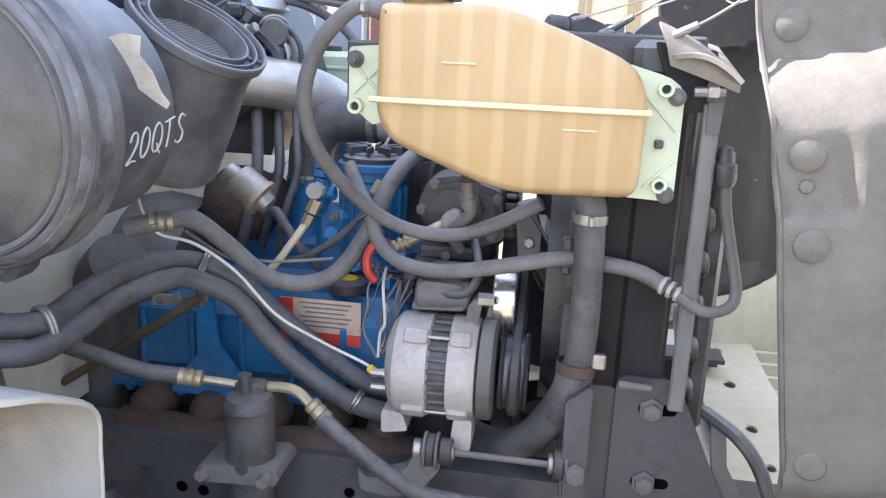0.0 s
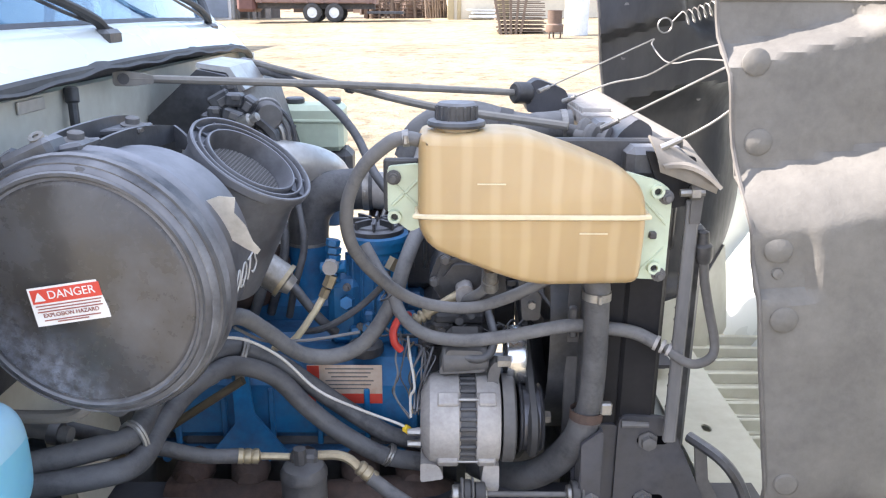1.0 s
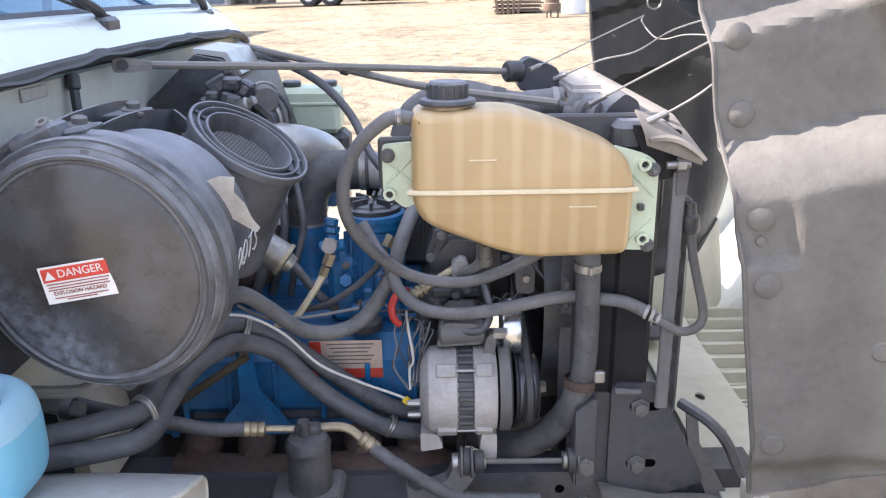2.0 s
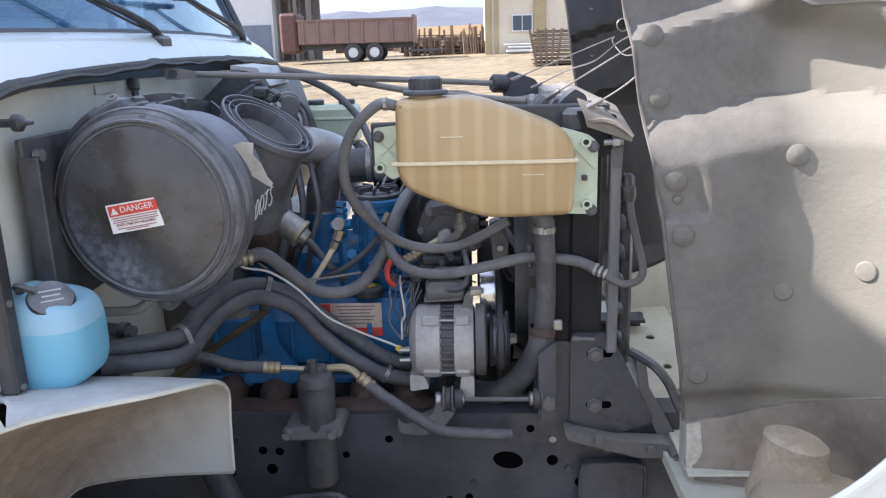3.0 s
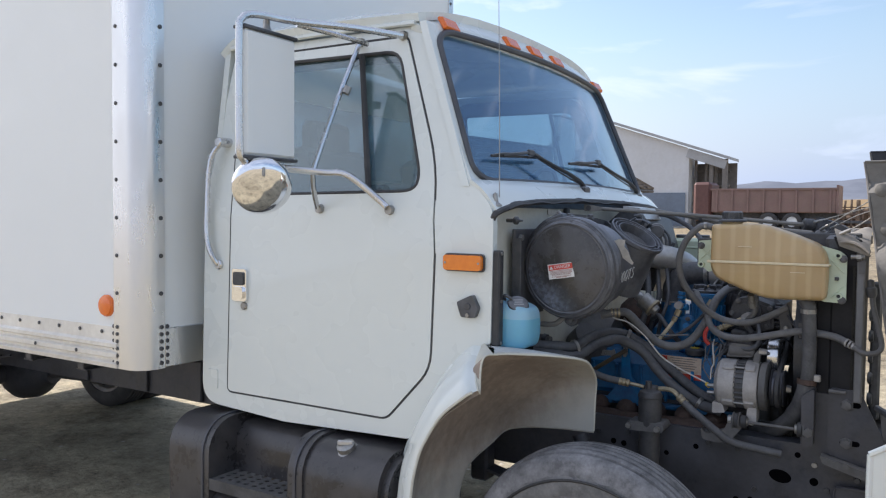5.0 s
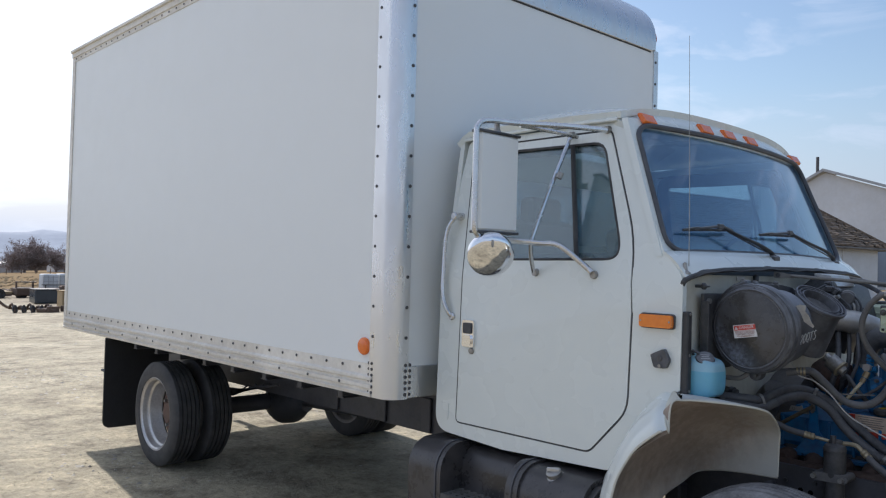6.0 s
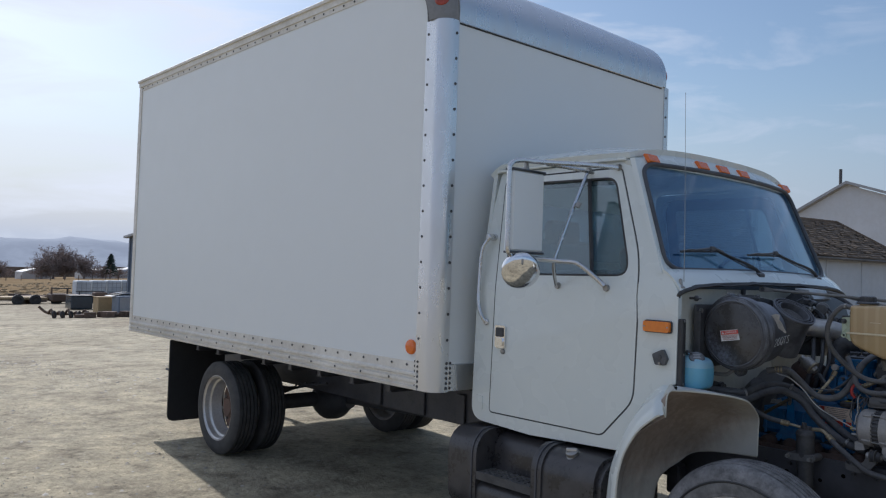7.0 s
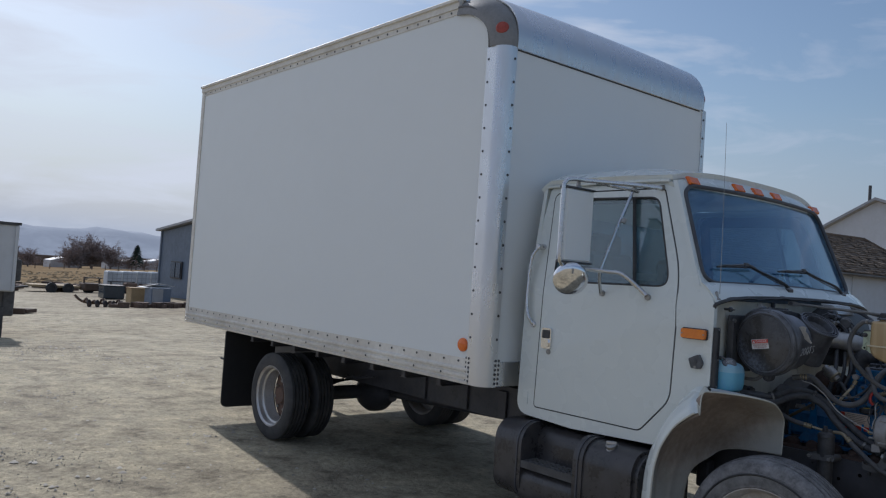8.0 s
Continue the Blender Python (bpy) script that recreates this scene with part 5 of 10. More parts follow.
def wheel(x, y, sgn, R=0.44, W=0.22, dish=0.10, label="", grooves=4, front=False, rear=False):
    """A road wheel; sgn: the side its outer face looks to."""
    hw = W / 2
    crown = 0.022 if front else 0.0
    prof = [(0.277, -hw * 0.86), (0.29, -hw * 0.97), (0.34, -hw), (R - 0.045 - crown, -hw * 0.96), (R - 0.012 - crown, -hw * 0.86)]
    n = grooves
    span = hw * 1.6
    for i in range(n + 1):
        a = -span / 2 + span * i / (n + 1) + 0.0055
        b = -span / 2 + span * (i + 1) / (n + 1) - 0.0055
        prof += [(R - crown * abs(2 * a / span) ** 3, a), (R - crown * abs(2 * b / span) ** 3, b)]
        if i < n:
            g = R - crown * abs(2 * b / span) ** 3 - 0.017
            prof += [(g, b + 0.001), (g, b + 0.010)]
    prof += [(R - 0.012 - crown, hw * 0.86), (R - 0.045 - crown, hw * 0.96), (0.34, hw), (0.29, hw * 0.97), (0.277, hw * 0.86)]
    w = part("wheel", Geo().lathe([(0.27, -hw * 0.80), (0.29, -hw * 0.84), (0.292, -hw * 0.90), (0.28, -hw * 0.93), (0.262, -hw * 0.75), (0.255, 0), (0.262, hw * 0.75), (0.28, hw * 0.93), (0.292, hw * 0.90), (0.29, hw * 0.84), (0.27, hw * 0.8)], (x, y, R + 0.03), (0, sgn, 0), 48, ring=True), RIM, truck, label)
    t = Geo()
    seg = 72
    t.lathe(prof, (x, y, R + 0.03), (0, sgn, 0), seg, ring=True)
    tyre = part("tyre", t, DUSTTYRE if front else TYRE, w)
    if front:
        # worn shoulder scallops and a raised ring on the sidewall
        part("sidewall_ring", Geo().lathe([(0.352, hw + 0.001), (0.355, hw + 0.004), (0.350, hw + 0.006), (0.345, hw + 0.002)], (x, y, R + 0.03), (0, sgn, 0), 72, ring=True), TYRE, tyre)
        vs, fs, n_ = [], [], 180
        for k in range(n_):
            a = k * math.tau / n_
            for r_, y_ in ((0.300, hw * 0.978 + 0.002), (0.338, hw + 0.002), (0.356 + 0.004 * rng_t.random() + 0.004 * (k % 6 < 3), hw * 0.945 + 0.003)):
                vs.append((x + r_ * math.cos(a), y + sgn * y_, R + 0.03 + r_ * math.sin(a)))
        for k in range(n_):
            j = (k + 1) % n_
            fs += [(3 * k, 3 * j, 3 * j + 1, 3 * k + 1), (3 * k + 1, 3 * j + 1, 3 * j + 2, 3 * k + 2)]
        part("dark_sidewall", Geo().add(vs, fs), WALLTYRE, tyre, "darker sidewall with a worn scalloped edge")
    if rear:
        # two-step bright barrel and a rusty recessed disc
        part("barrel", Geo().lathe([(0.272, hw * 0.9), (0.262, hw * 0.80), (0.258, 0.045), (0.240, 0.035), (0.236, 0.02), (0.232, -0.05), (0.225, -0.06)], (x, y, R + 0.03), (0, sgn, 0), 48, ring=True), ALUM, w, "bright worn rim barrel")
        part("hub_cover", Geo().lathe([(0.228, -0.075), (0.20, -0.065), (0.17, -0.05), (0.15, -0.045), (0.09, -0.05), (0.085, -0.02), (0.07, 0.0), (0.0, 0.0)], (x, y, R + 0.03), (0, sgn, 0), 40), HUBRUST, w, "rust-brown wheel disc")
    else:
        part("disc", Geo().lathe([(0.26, -dish), (0.22, -dish - 0.01), (0.19, -dish + 0.03), (0.15, -dish + 0.035), (0.09, -dish + 0.03), (0.085, -dish + 0.08), (0.07, -dish + 0.10), (0.0, -dish + 0.10)], (x, y, R + 0.03), (0, sgn, 0), 40), RIM, w)
    for k in range(8):
        a = k * math.pi / 4 + 0.2
        p = Vector((x + 0.135 * math.cos(a), y + sgn * (-dish + 0.03), R + 0.03 + 0.135 * math.sin(a)))
        part("lug_nut", Geo().cyl(p, p + Vector((0, sgn * 0.035, 0)), 0.016, 0.013, 6), STEEL, w)
    return w


rng_t = random.Random(4)
DUSTTYRE = material("dusty_tread_rubber", (0.21, 0.205, 0.205), 0.85, color2=(0.11, 0.107, 0.107), scale=9, fine=90, dust=0.5, dust_color=(0.40, 0.39, 0.385), dust_scale=20, bump=0.5, bump_scale=60, amount=0.8)
WALLTYRE = material("weathered_sidewall", (0.060, 0.058, 0.058), 0.7, color2=(0.12, 0.117, 0.113), scale=9, fine=80, dust=0.46, dust_color=(0.36, 0.35, 0.335), dust_scale=17, bump=0.4, amount=0.8)
ALUM = material("worn_bright_rim", (0.66, 0.65, 0.63), 0.38, 0.75, color2=(0.45, 0.43, 0.41), scale=8, fine=70, dust=0.2)
HUBRUST = material("rust_brown_disc", (0.17, 0.10, 0.07), 0.8, color2=(0.10, 0.065, 0.05), scale=9, fine=60, bump=0.2)
FLAP = material("mud_flap_rubber", (0.014, 0.014, 0.016), 0.7, color2=(0.022, 0.022, 0.023), scale=6, fine=60)
WL = "worn steel truck wheel with a dusty ribbed tyre"
wheel(-0.62, -0.92, -1, 0.43, 0.25, -0.02, WL, 6, True)
wheel(-0.62, 0.92, 1, 0.43, 0.25, -0.02, WL, 6, True)
for sgn in (-1, 1):
    wheel(-5.42, sgn * 1.05, sgn, 0.405, 0.215, 0.09, rear=True, label="outer rear dual wheel with a pale steel rim")
    wheel(-5.42, sgn * 0.78, sgn, 0.405, 0.215, -0.05, "inner rear dual wheel in shadow")
    mf = part("mud_flap", Geo().prism([(sgn * y, z) for y, z in soften([(0.645, 0.175), (1.215, 0.175), (1.215, 0.955), (0.645, 0.955)], [0.07, 0.07, 0.01, 0.01], 5)], -6.34, -6.32, "x"), FLAP, truck, "black rubber mud flap behind the rear wheels")
    part("bracket", Geo().cyl((-6.33, sgn * 0.6, 0.955), (-6.33, sgn * 1.2, 0.955), 0.015), FRAME, mf)
    part("stub", Geo().cyl((-6.33, sgn * 1.19, 0.66), (-6.45, sgn * 1.19, 0.665), 0.012, seg=8), FRAME, mf)
    for k in range(5):
        L = 0.75 - 0.11 * k
        part("spring_leaf", Geo().tube([(-5.42 - L, sgn * 0.5, 0.62 - 0.012 * k + 0.08), (-5.42, sgn * 0.5, 0.58 - 0.014 * k), (-5.42 + L, sgn * 0.5, 0.62 - 0.012 * k + 0.08)], 0.008, 6, 6), FRAME, truck)
ax = part("rear_axle", Geo().cyl((-5.42, -0.95, 0.435), (-5.42, 0.95, 0.435), 0.07, seg=20), FRAME, truck, "black rear axle with a round differential housing")
part("differential", Geo().lathe([(0.05, -0.22), (0.12, -0.16), (0.19, -0.08), (0.21, 0), (0.19, 0.1), (0.12, 0.2), (0.06, 0.32)], (-5.40, 0.05, 0.435), (1, 0, 0), 28), FRAME, ax)
for sgn in (-1, 1):
    ls = part("front_spring", Geo().box((-0.62, sgn * 0.42, 0.43), (0.16, 0.09, 0.10), 0.01), FRAME, truck, "dark front leaf spring pack")
    for k in range(6):
        L = 0.68 - 0.10 * k
        part("leaf", Geo().grid(lambda u, v: (-0.62 - L + 2 * L * u, sgn * (0.382 + 0.076 * v), 0.485 - 0.013 * k + 0.09 * (2 * u - 1) ** 2), 10, 1, 0.010), FRAME, ls)
    part("hanger", Geo().box((-1.30, sgn * 0.42, 0.60), (0.08, 0.08, 0.16), 0.01), FRAME, ls)
    part("shock_absorber", Geo().cyl((-0.70, sgn * 0.50, 0.40), (-0.86, sgn * 0.45, 0.78), 0.032, seg=16), FRAME, ls)
    part("rail_reinforcement", Geo().prism(soften([(-1.0, 0.60), (0.27, 0.60), (0.27, 0.50), (-0.10, 0.46), (-0.85, 0.46), (-1.0, 0.52)], [0.02] * 6, 2), sgn * 0.345, sgn * 0.357), FRAME, truck, "steel plate stiffening the front frame rail")
part("oil_pan", Geo().box((-0.62, 0.0, 0.56), (0.56, 0.40, 0.20), 0.03), DARK, truck, "black engine oil pan")
part("crossmember", Geo().box((-1.12, 0.0, 0.66), (0.12, 0.7, 0.14), 0.01), FRAME, truck, "frame crossmember behind the engine")
part("front_axle", Geo().box((-0.62, 0, 0.36), (0.10, 1.6, 0.10), 0.02), FRAME, truck, "forged front axle beam")
part("drive_shaft", Geo().cyl((-5.1, 0.05, 0.46), (-1.4, 0.05, 0.62), 0.045), FRAME, truck, "long drive shaft under the frame")
part("transmission", Geo().lathe([(0.10, 0), (0.16, 0.05), (0.17, 0.4), (0.24, 0.6), (0.24, 0.72)], (-1.75, 0, 0.75), (1, 0, 0), 24), CASTGREY, truck, "grey transmission housing")
part("brake_hose", Geo().tube([(-0.74, -0.40, 0.56), (-0.72, -0.42, 0.64), (-0.64, -0.43, 0.665), (-0.55, -0.43, 0.66), (-0.53, -0.42, 0.55)], 0.008, 8, 5), RUBBER, truck, "looped black brake hose beside the frame")

# ---------- cargo box ----------
X0, X1, Y1, Z0, Z1 = -7.39, -2.445, 1.22, 0.966, 3.66
RAD = 0.34
cargo = part("cargo_box", Geo().box(((X0 + X1) / 2 - 0.05, 0, Z0 + 0.06), (X1 - X0 - 0.2, 2 * Y1 - 0.12, 0.10)), FRAME, truck, "tall white cargo box with riveted aluminium rails and corners")
for sgn in (-1, 1):
    Yk = Y1 if sgn < 0 else Y1 + 0.03
    ol = [(X0 + 0.03, 1.12), (-2.60, 1.12)] + [(-2.60 - RAD * (1 - math.cos(k * math.pi / 16)), 3.235 + RAD * math.sin(k * math.pi / 16)) for k in range(9)] + [(X0 + 0.03, 3.235 + RAD)]
    part("side_panel", Geo().prism(ol, sgn * (Yk - 0.03), sgn * (Yk - 0.004)), BOXWHITE, cargo)
    # bottom rail with ribs
    zs = [(0.966, 0.0), (0.966, 0.016), (0.984, 0.020), (0.992, 0.006), (1.004, 0.006), (1.010, 0.019), (1.028, 0.019), (1.035, 0.006), (1.046, 0.006), (1.053, 0.018), (1.068, 0.018), (1.077, 0.005), (1.135, 0.004), (1.137, 0.0)]
    part("bottom_rail", Geo().prism([(sgn * (Yk - 0.006 + d), z) for z, d in zs] + [(sgn * (Yk - 0.05), 1.137), (sgn * (Yk - 0.05), 0.966)], X0, -2.59, "x"), RAIL, cargo, "ribbed aluminium bottom rail")
    tz = [(3.535, 0.0), (3.535, 0.006), (3.575, 0.007), (3.578, 0.016), (3.62, 0.017), (3.625, 0.032), (3.645, 0.034), (3.655, 0.02), (3.655, -0.04)]
    part("top_rail", Geo().prism([(sgn * (Yk - 0.004 + d), z) for z, d in tz], X0 - 0.02, -2.93, "x"), RAIL, cargo, "aluminium top rail")
    # corner post, round
    R = 0.088
    prof = [(-2.612, Yk + 0.002), (-2.612, Yk + 0.006)]
    prof += [(X1 + 0.006 - R + R * math.sin(a), Yk + 0.006 - R + R * math.cos(a)) for a in [k * math.pi / 20 for k in range(11)]]
    prof += [(X1 + 0.006, Yk - 0.112), (X1 - 0.01, Yk - 0.112), (X1 - 0.01, Yk - R), (X1 - R * 0.6, Yk - 0.03), (-2.612, Yk - 0.02)]
    part("corner_post", Geo().prism([(x, sgn * y) for x, y in prof], 0.966, 3.235, "z"), SHEET, cargo, "rounded bright aluminium corner post")
    part("rear_post", Geo().prism([(X0 - 0.02, sgn * (Yk + 0.004)), (X0 + 0.05, sgn * (Yk + 0.004)), (X0 + 0.05, sgn * (Yk - 0.06)), (X0 - 0.02, sgn * (Yk - 0.06))], 0.966, 3.64, "z"), RAIL, cargo)
    # corner casting at the top
    def casting(u, v):
        a = u * math.pi / 2
        b = v * math.pi / 2
        rr = 0.13
        cx, cz = -2.60 - RAD + 0.0, 3.235
        out = RAD + 0.155 - rr + rr * math.sin(b)
        return (cx + (out - 0.002) * math.cos(a) + 0.025 * math.sin(2 * a) * math.sin(b), sgn * (Yk + 0.010 - rr + rr * math.cos(b)), cz + (RAD + 0.075 - rr + rr * math.sin(b)) * math.sin(a))
    part("corner_casting", Geo().grid(casting, 12, 8, 0.01), CASTALLOY, cargo, "grey cast corner with a red lamp")
    part("corner_edge", Geo().tube([(-2.60 - RAD + (RAD + 0.008) * math.cos(a), sgn * (Yk + 0.004), 3.235 + (RAD + 0.008) * math.sin(a)) for a in [k * math.pi / 16 for k in range(9)]], 0.01, 6, 2), CASTGREY, cargo)
    p = Vector((-2.515, sgn * (Yk - 0.034), 3.355))
    nrm = Vector((0.66, sgn * 0.72, 0.22)).normalized()
    part("lamp_base", Geo().lathe([(0.060, -0.03), (0.060, 0.004), (0.050, 0.010), (0, 0.010)], p, nrm, 24), BLACK, cargo)
    part("corner_lamp", Geo().lathe([(0.047, 0), (0.047, 0.016), (0.038, 0.028), (0.0, 0.036)], p, nrm, 24), RED, cargo, "small dark red corner lamp")
    mk = part("front_marker", Geo().lathe([(0.046, 0), (0.046, 0.012), (0.040, 0.020), (0.02, 0.024), (0, 0.024)], (-2.665, sgn * (Yk - 0.006), 1.223), (0, sgn, 0), 24), ORANGE, cargo, "round orange reflector")
front_p = Geo().box((X1 - 0.012, 0.015, (1.10 + 3.235) / 2), (0.02, 2 * Y1 - 0.17, 3.235 - 1.10))
part("front_panel", front_p, BOXWHITE, cargo)
part("front_sill", Geo().box((X1 - 0.008, 0.015, 1.05), (0.024, 2 * Y1 - 0.198, 0.165), 0.004), SHEET, cargo)
part("front_cap", Geo().grid(lambda u, v: (X1 + 0.004 + 0.03 * math.sin(u * math.pi) - (RAD + 0.15) * (1 - math.cos(u * math.pi / 2)), -1.115 + 2.26 * v, 3.235 + (RAD + 0.085 + 0.02 * math.sin(v * math.pi)) * math.sin(u * math.pi / 2) ** 0.92), 14, 12, 0.008), SHEET, cargo, "curved aluminium front roof cap")
part("cap_lip", Geo().box((X1 + 0.005, 0, 3.240), (0.014, 2.22, 0.034), 0.004), SHEET, cargo)
# black strip put in as the shadow gap below the cap lip
part("cap_shadow_gap", Geo().box((X1 - 0.001, 0, 3.219), (0.006, 2.2, 0.008)), SEAL, cargo)
part("box_roof", Geo().box(((X0 - 2.9) / 2, 0.015, 3.64), (-2.9 - X0, 2 * Y1 - 0.01, 0.02)), SHEET, cargo)
part("rear_door", Geo().box((X0 + 0.005, 0.015, 2.30), (0.03, 2 * Y1 - 0.11, 2.66)), BOXWHITE, cargo)
rivet_side = Geo().lathe([(0.0085, 0), (0.008, 0.003), (0.0, 0.005)], (0, 0, 0), (0, -1, 0), 8).mesh("rivet", DARK)
rivet_front = Geo().lathe([(0.0095, 0), (0.009, 0.003), (0.0, 0.005)], (0, 0, 0), (1, 0, 0), 8).mesh("rivet", DARK)


rivet_small = Geo().lathe([(0.006, 0), (0.0055, 0.002), (0.0, 0.003)], (0, 0, 0), (1, 0, 0), 8).mesh("rivet", SHEET)


def rivet(me, x, y, z):
    part("rivet", me, None, cargo).location = (x, y, z)


for k in range(31):
    rivet(rivet_side, -2.70 - 0.152 * k, -Y1 - 0.0005, 1.112)
for k in range(15):
    rivet(rivet_side, -2.86 - 0.305 * k, -Y1 - 0.0135, 1.019)
for k in range(34):
    rivet(rivet_side, -3.02 - 0.13 * k, -Y1 - 0.0045, 3.557)
for k in range(13):
    z = 1.28 + 0.156 * k
    rivet(rivet_side, -2.590, -Y1 - 0.006, z)
    rivet(rivet_front, X1 + 0.007, -Y1 + 0.092, z)
    rivet(rivet_front, X1 + 0.007, Y1 - 0.062, z)
for k in range(6):
    for d in (0, 0.03):
        rivet(rivet_side, -2.590 - d, -Y1 - (0.0065 if not d else 0.0005), 0.99 + 0.03 * k)
        rivet(rivet_front, X1 + (0.007 if not d else 0.005), -Y1 + 0.094 + d, 0.99 + 0.03 * k)
for k in range(18):
    rivet(rivet_small, X1 + 0.0125, -1.05 + 0.122 * k, 3.246)

# floor beams under the box and hangers on the frame
for k in range(9):
    x = -3.05 - 0.42 * k
    for sgn in (-1, 1):
        part("floor_beam", Geo().box((x, sgn * 0.74, 0.925), (0.045, 0.70, 0.075), 0.004).box((x, sgn * 0.74, 0.890), (0.075, 0.70, 0.008), 0.002), FRAME, cargo)
for x in (-3.1, -3.55, -4.1):
    part("rail_hanger", Geo().box((x, -0.372, 0.70), (0.09, 0.02, 0.22), 0.006), FRAME, truck, "black steel hanger bolted to the frame rail")

# ---------- engine bay ----------
# coolant tank
TO = [(-0.386, 1.596), (-0.225, 1.599), (-0.126, 1.566), (-0.042, 1.531), (-0.019, 1.497), (-0.016, 1.45), (-0.020, 1.349), (-0.19, 1.345), (-0.240, 1.357), (-0.314, 1.386), (-0.368, 1.408), (-0.388, 1.445)]
TR = [0.016, 0.03, 0.03, 0.03, 0.03, 0.02, 0.024, 0.03, 0.03, 0.03, 0.025, 0.02]


def tank_layer(d, y):
    c = Vector((-0.20, 1.47))
    base = soften(TO, TR, 4)
    return [(q[0], y, q[1]) for q in grow(base, -d)]


tg = Geo()
lay = [tank_layer(d, y) for d, y in ((0.014, -0.345), (0.005, -0.352), (0.001, -0.365), (0.0, -0.40), (0.001, -0.460), (0.004, -0.472), (0.009, -0.480), (0.016, -0.484))]
n = len(lay[0])
tf = [(j * n + i, j * n + (i + 1) % n, (j + 1) * n + (i + 1) % n, (j + 1) * n + i) for j in range(len(lay) - 1) for i in range(n)]
for k in (0, len(lay) - 1):
    tf += [tuple(k * n + i for i in t) for t in tessellate_polygon([[Vector((p[0], p[2], 0)) for p in lay[k]]])]
tg.add([p for l in lay for p in l], tf)


def banded_amber():
    """The tank's plastic, paler along the upright inner walls."""
    nt = AMBER.node_tree
    bs = nt.nodes["Principled BSDF"]
    src = bs.inputs["Base Color"].links[0].from_socket
    co = nt.nodes.new("ShaderNodeTexCoord")
    wv = nt.nodes.new("ShaderNodeTexWave")
    wv.wave_type, wv.bands_direction = "BANDS", "X"
    wv.inputs["Scale"].default_value, wv.inputs["Distortion"].default_value, wv.inputs["Detail"].default_value, wv.inputs["Detail Scale"].default_value = 6.6, 0.5, 1.0, 2.0
    mr = nt.nodes.new("ShaderNodeMapRange")
    mr.interpolation_type = "SMOOTHSTEP"
    mr.inputs[1].default_value, mr.inputs[2].default_value, mr.inputs[3].default_value, mr.inputs[4].default_value = 0.55, 1.0, 0.0, 0.27
    mx = nt.nodes.new("ShaderNodeMixRGB")
    mx.inputs[2].default_value = (0.66, 0.50, 0.30, 1)
    nt.links.new(co.outputs["Object"], wv.inputs["Vector"])
    nt.links.new(wv.outputs["Fac"], mr.inputs[0])
    nt.links.new(mr.outputs[0], mx.inputs[0])
    nt.links.new(src, mx.inputs[1])
    nt.links.new(mx.outputs[0], bs.inputs["Base Color"])


banded_amber()
tank = part("coolant_tank", tg, AMBER, truck, "amber translucent plastic coolant tank with a pale seam", 50)


seam = [(-0.388, -0.43, 1.4665), (-0.387, -0.470, 1.4665), (-0.374, -0.486, 1.4665), (-0.20, -0.487, 1.4665), (-0.035, -0.486, 1.4665), (-0.017, -0.470, 1.4665), (-0.0145, -0.43, 1.4665)]
part("seam", Geo().tube(seam, 0.0045, 6, 2), SEAM, tank)
for x, z in ((-0.27, 1.52), (-0.105, 1.44)):
    part("level_mark", Geo().box((x, -0.4855, z), (0.045, 0.0016, 0.0022)), SEAM, tank)
part("neck", Geo().lathe([(0.036, 0), (0.034, 0.012)], (-0.325, -0.42, 1.594), (0, 0, 1), 24), AMBER, tank)
cap = part("tank_cap", Geo().lathe([(0.046, 0), (0.048, 0.004), (0.046, 0.009), (0.033, 0.011), (0.033, 0.034), (0.029, 0.038), (0.0, 0.038)], (-0.325, -0.42, 1.602), (0, 0, 1), 28), BLACK, truck, "black ribbed coolant cap")
for k in range(16):
    a = k * math.pi / 8
    part("grip", Geo().box((-0.325 + 0.033 * math.cos(a), -0.42 + 0.033 * math.sin(a), 1.624), (0.004, 0.004, 0.022), 0.001, Matrix.Rotation(a, 3, "Z")), BLACK, cap)
part("flange", Geo().prism(soften([(-0.437, 1.535), (-0.385, 1.54), (-0.37, 1.44), (-0.40, 1.425), (-0.437, 1.455)], [0.006] * 5, 2), -0.425, -0.412), MINT, tank, "pale mint mounting flange")
part("flange", Geo().prism(soften([(-0.05, 1.53), (0.015, 1.512), (0.034, 1.495), (0.034, 1.342), (-0.04, 1.345)], [0.01, 0.012, 0.01, 0.01, 0.01], 2), -0.425, -0.412), MINT, tank, "pale mint mounting flange")
for x, z in ((-0.427, 1.518), (0.024, 1.487), (0.022, 1.352)):
    b = part("bolt", Geo().lathe([(0.0125, 0), (0.0125, 0.003), (0.008, 0.004), (0.008, 0.011), (0.0055, 0.011), (0.005, 0.016), (0, 0.016)], (x, -0.426, z), (0, -1, 0), 12), CASTGREY, tank)
for x, z in ((-0.426, 1.452), (0.008, 1.497), (0.012, 1.365)):
    part("eyelet", Geo().lathe([(0.006, 0.0), (0.0065, 0.010), (0.011, 0.010), (0.012, 0.0)], (x, -0.425, z), (0, -1, 0), 14, ring=True), MINT, tank)
    part("hole", Geo().cyl((x, -0.4255, z), (x, -0.4275, z), 0.0055, seg=12), OPENING, tank)
for a, b in (((-0.430, 1.47), (-0.385, 1.515)), ((-0.430, 1.512), (-0.388, 1.47)), ((-0.02, 1.49), (0.028, 1.44)), ((-0.01, 1.36), (0.028, 1.40))):
    part("web", Geo().cyl((a[0], -0.426, a[1]), (b[0], -0.426, b[1]), 0.0025, seg=6), MINT, tank)
part("clip", Geo().box((0.006, -0.428, 1.422), (0.012, 0.012, 0.012), 0.002), DARK, tank)
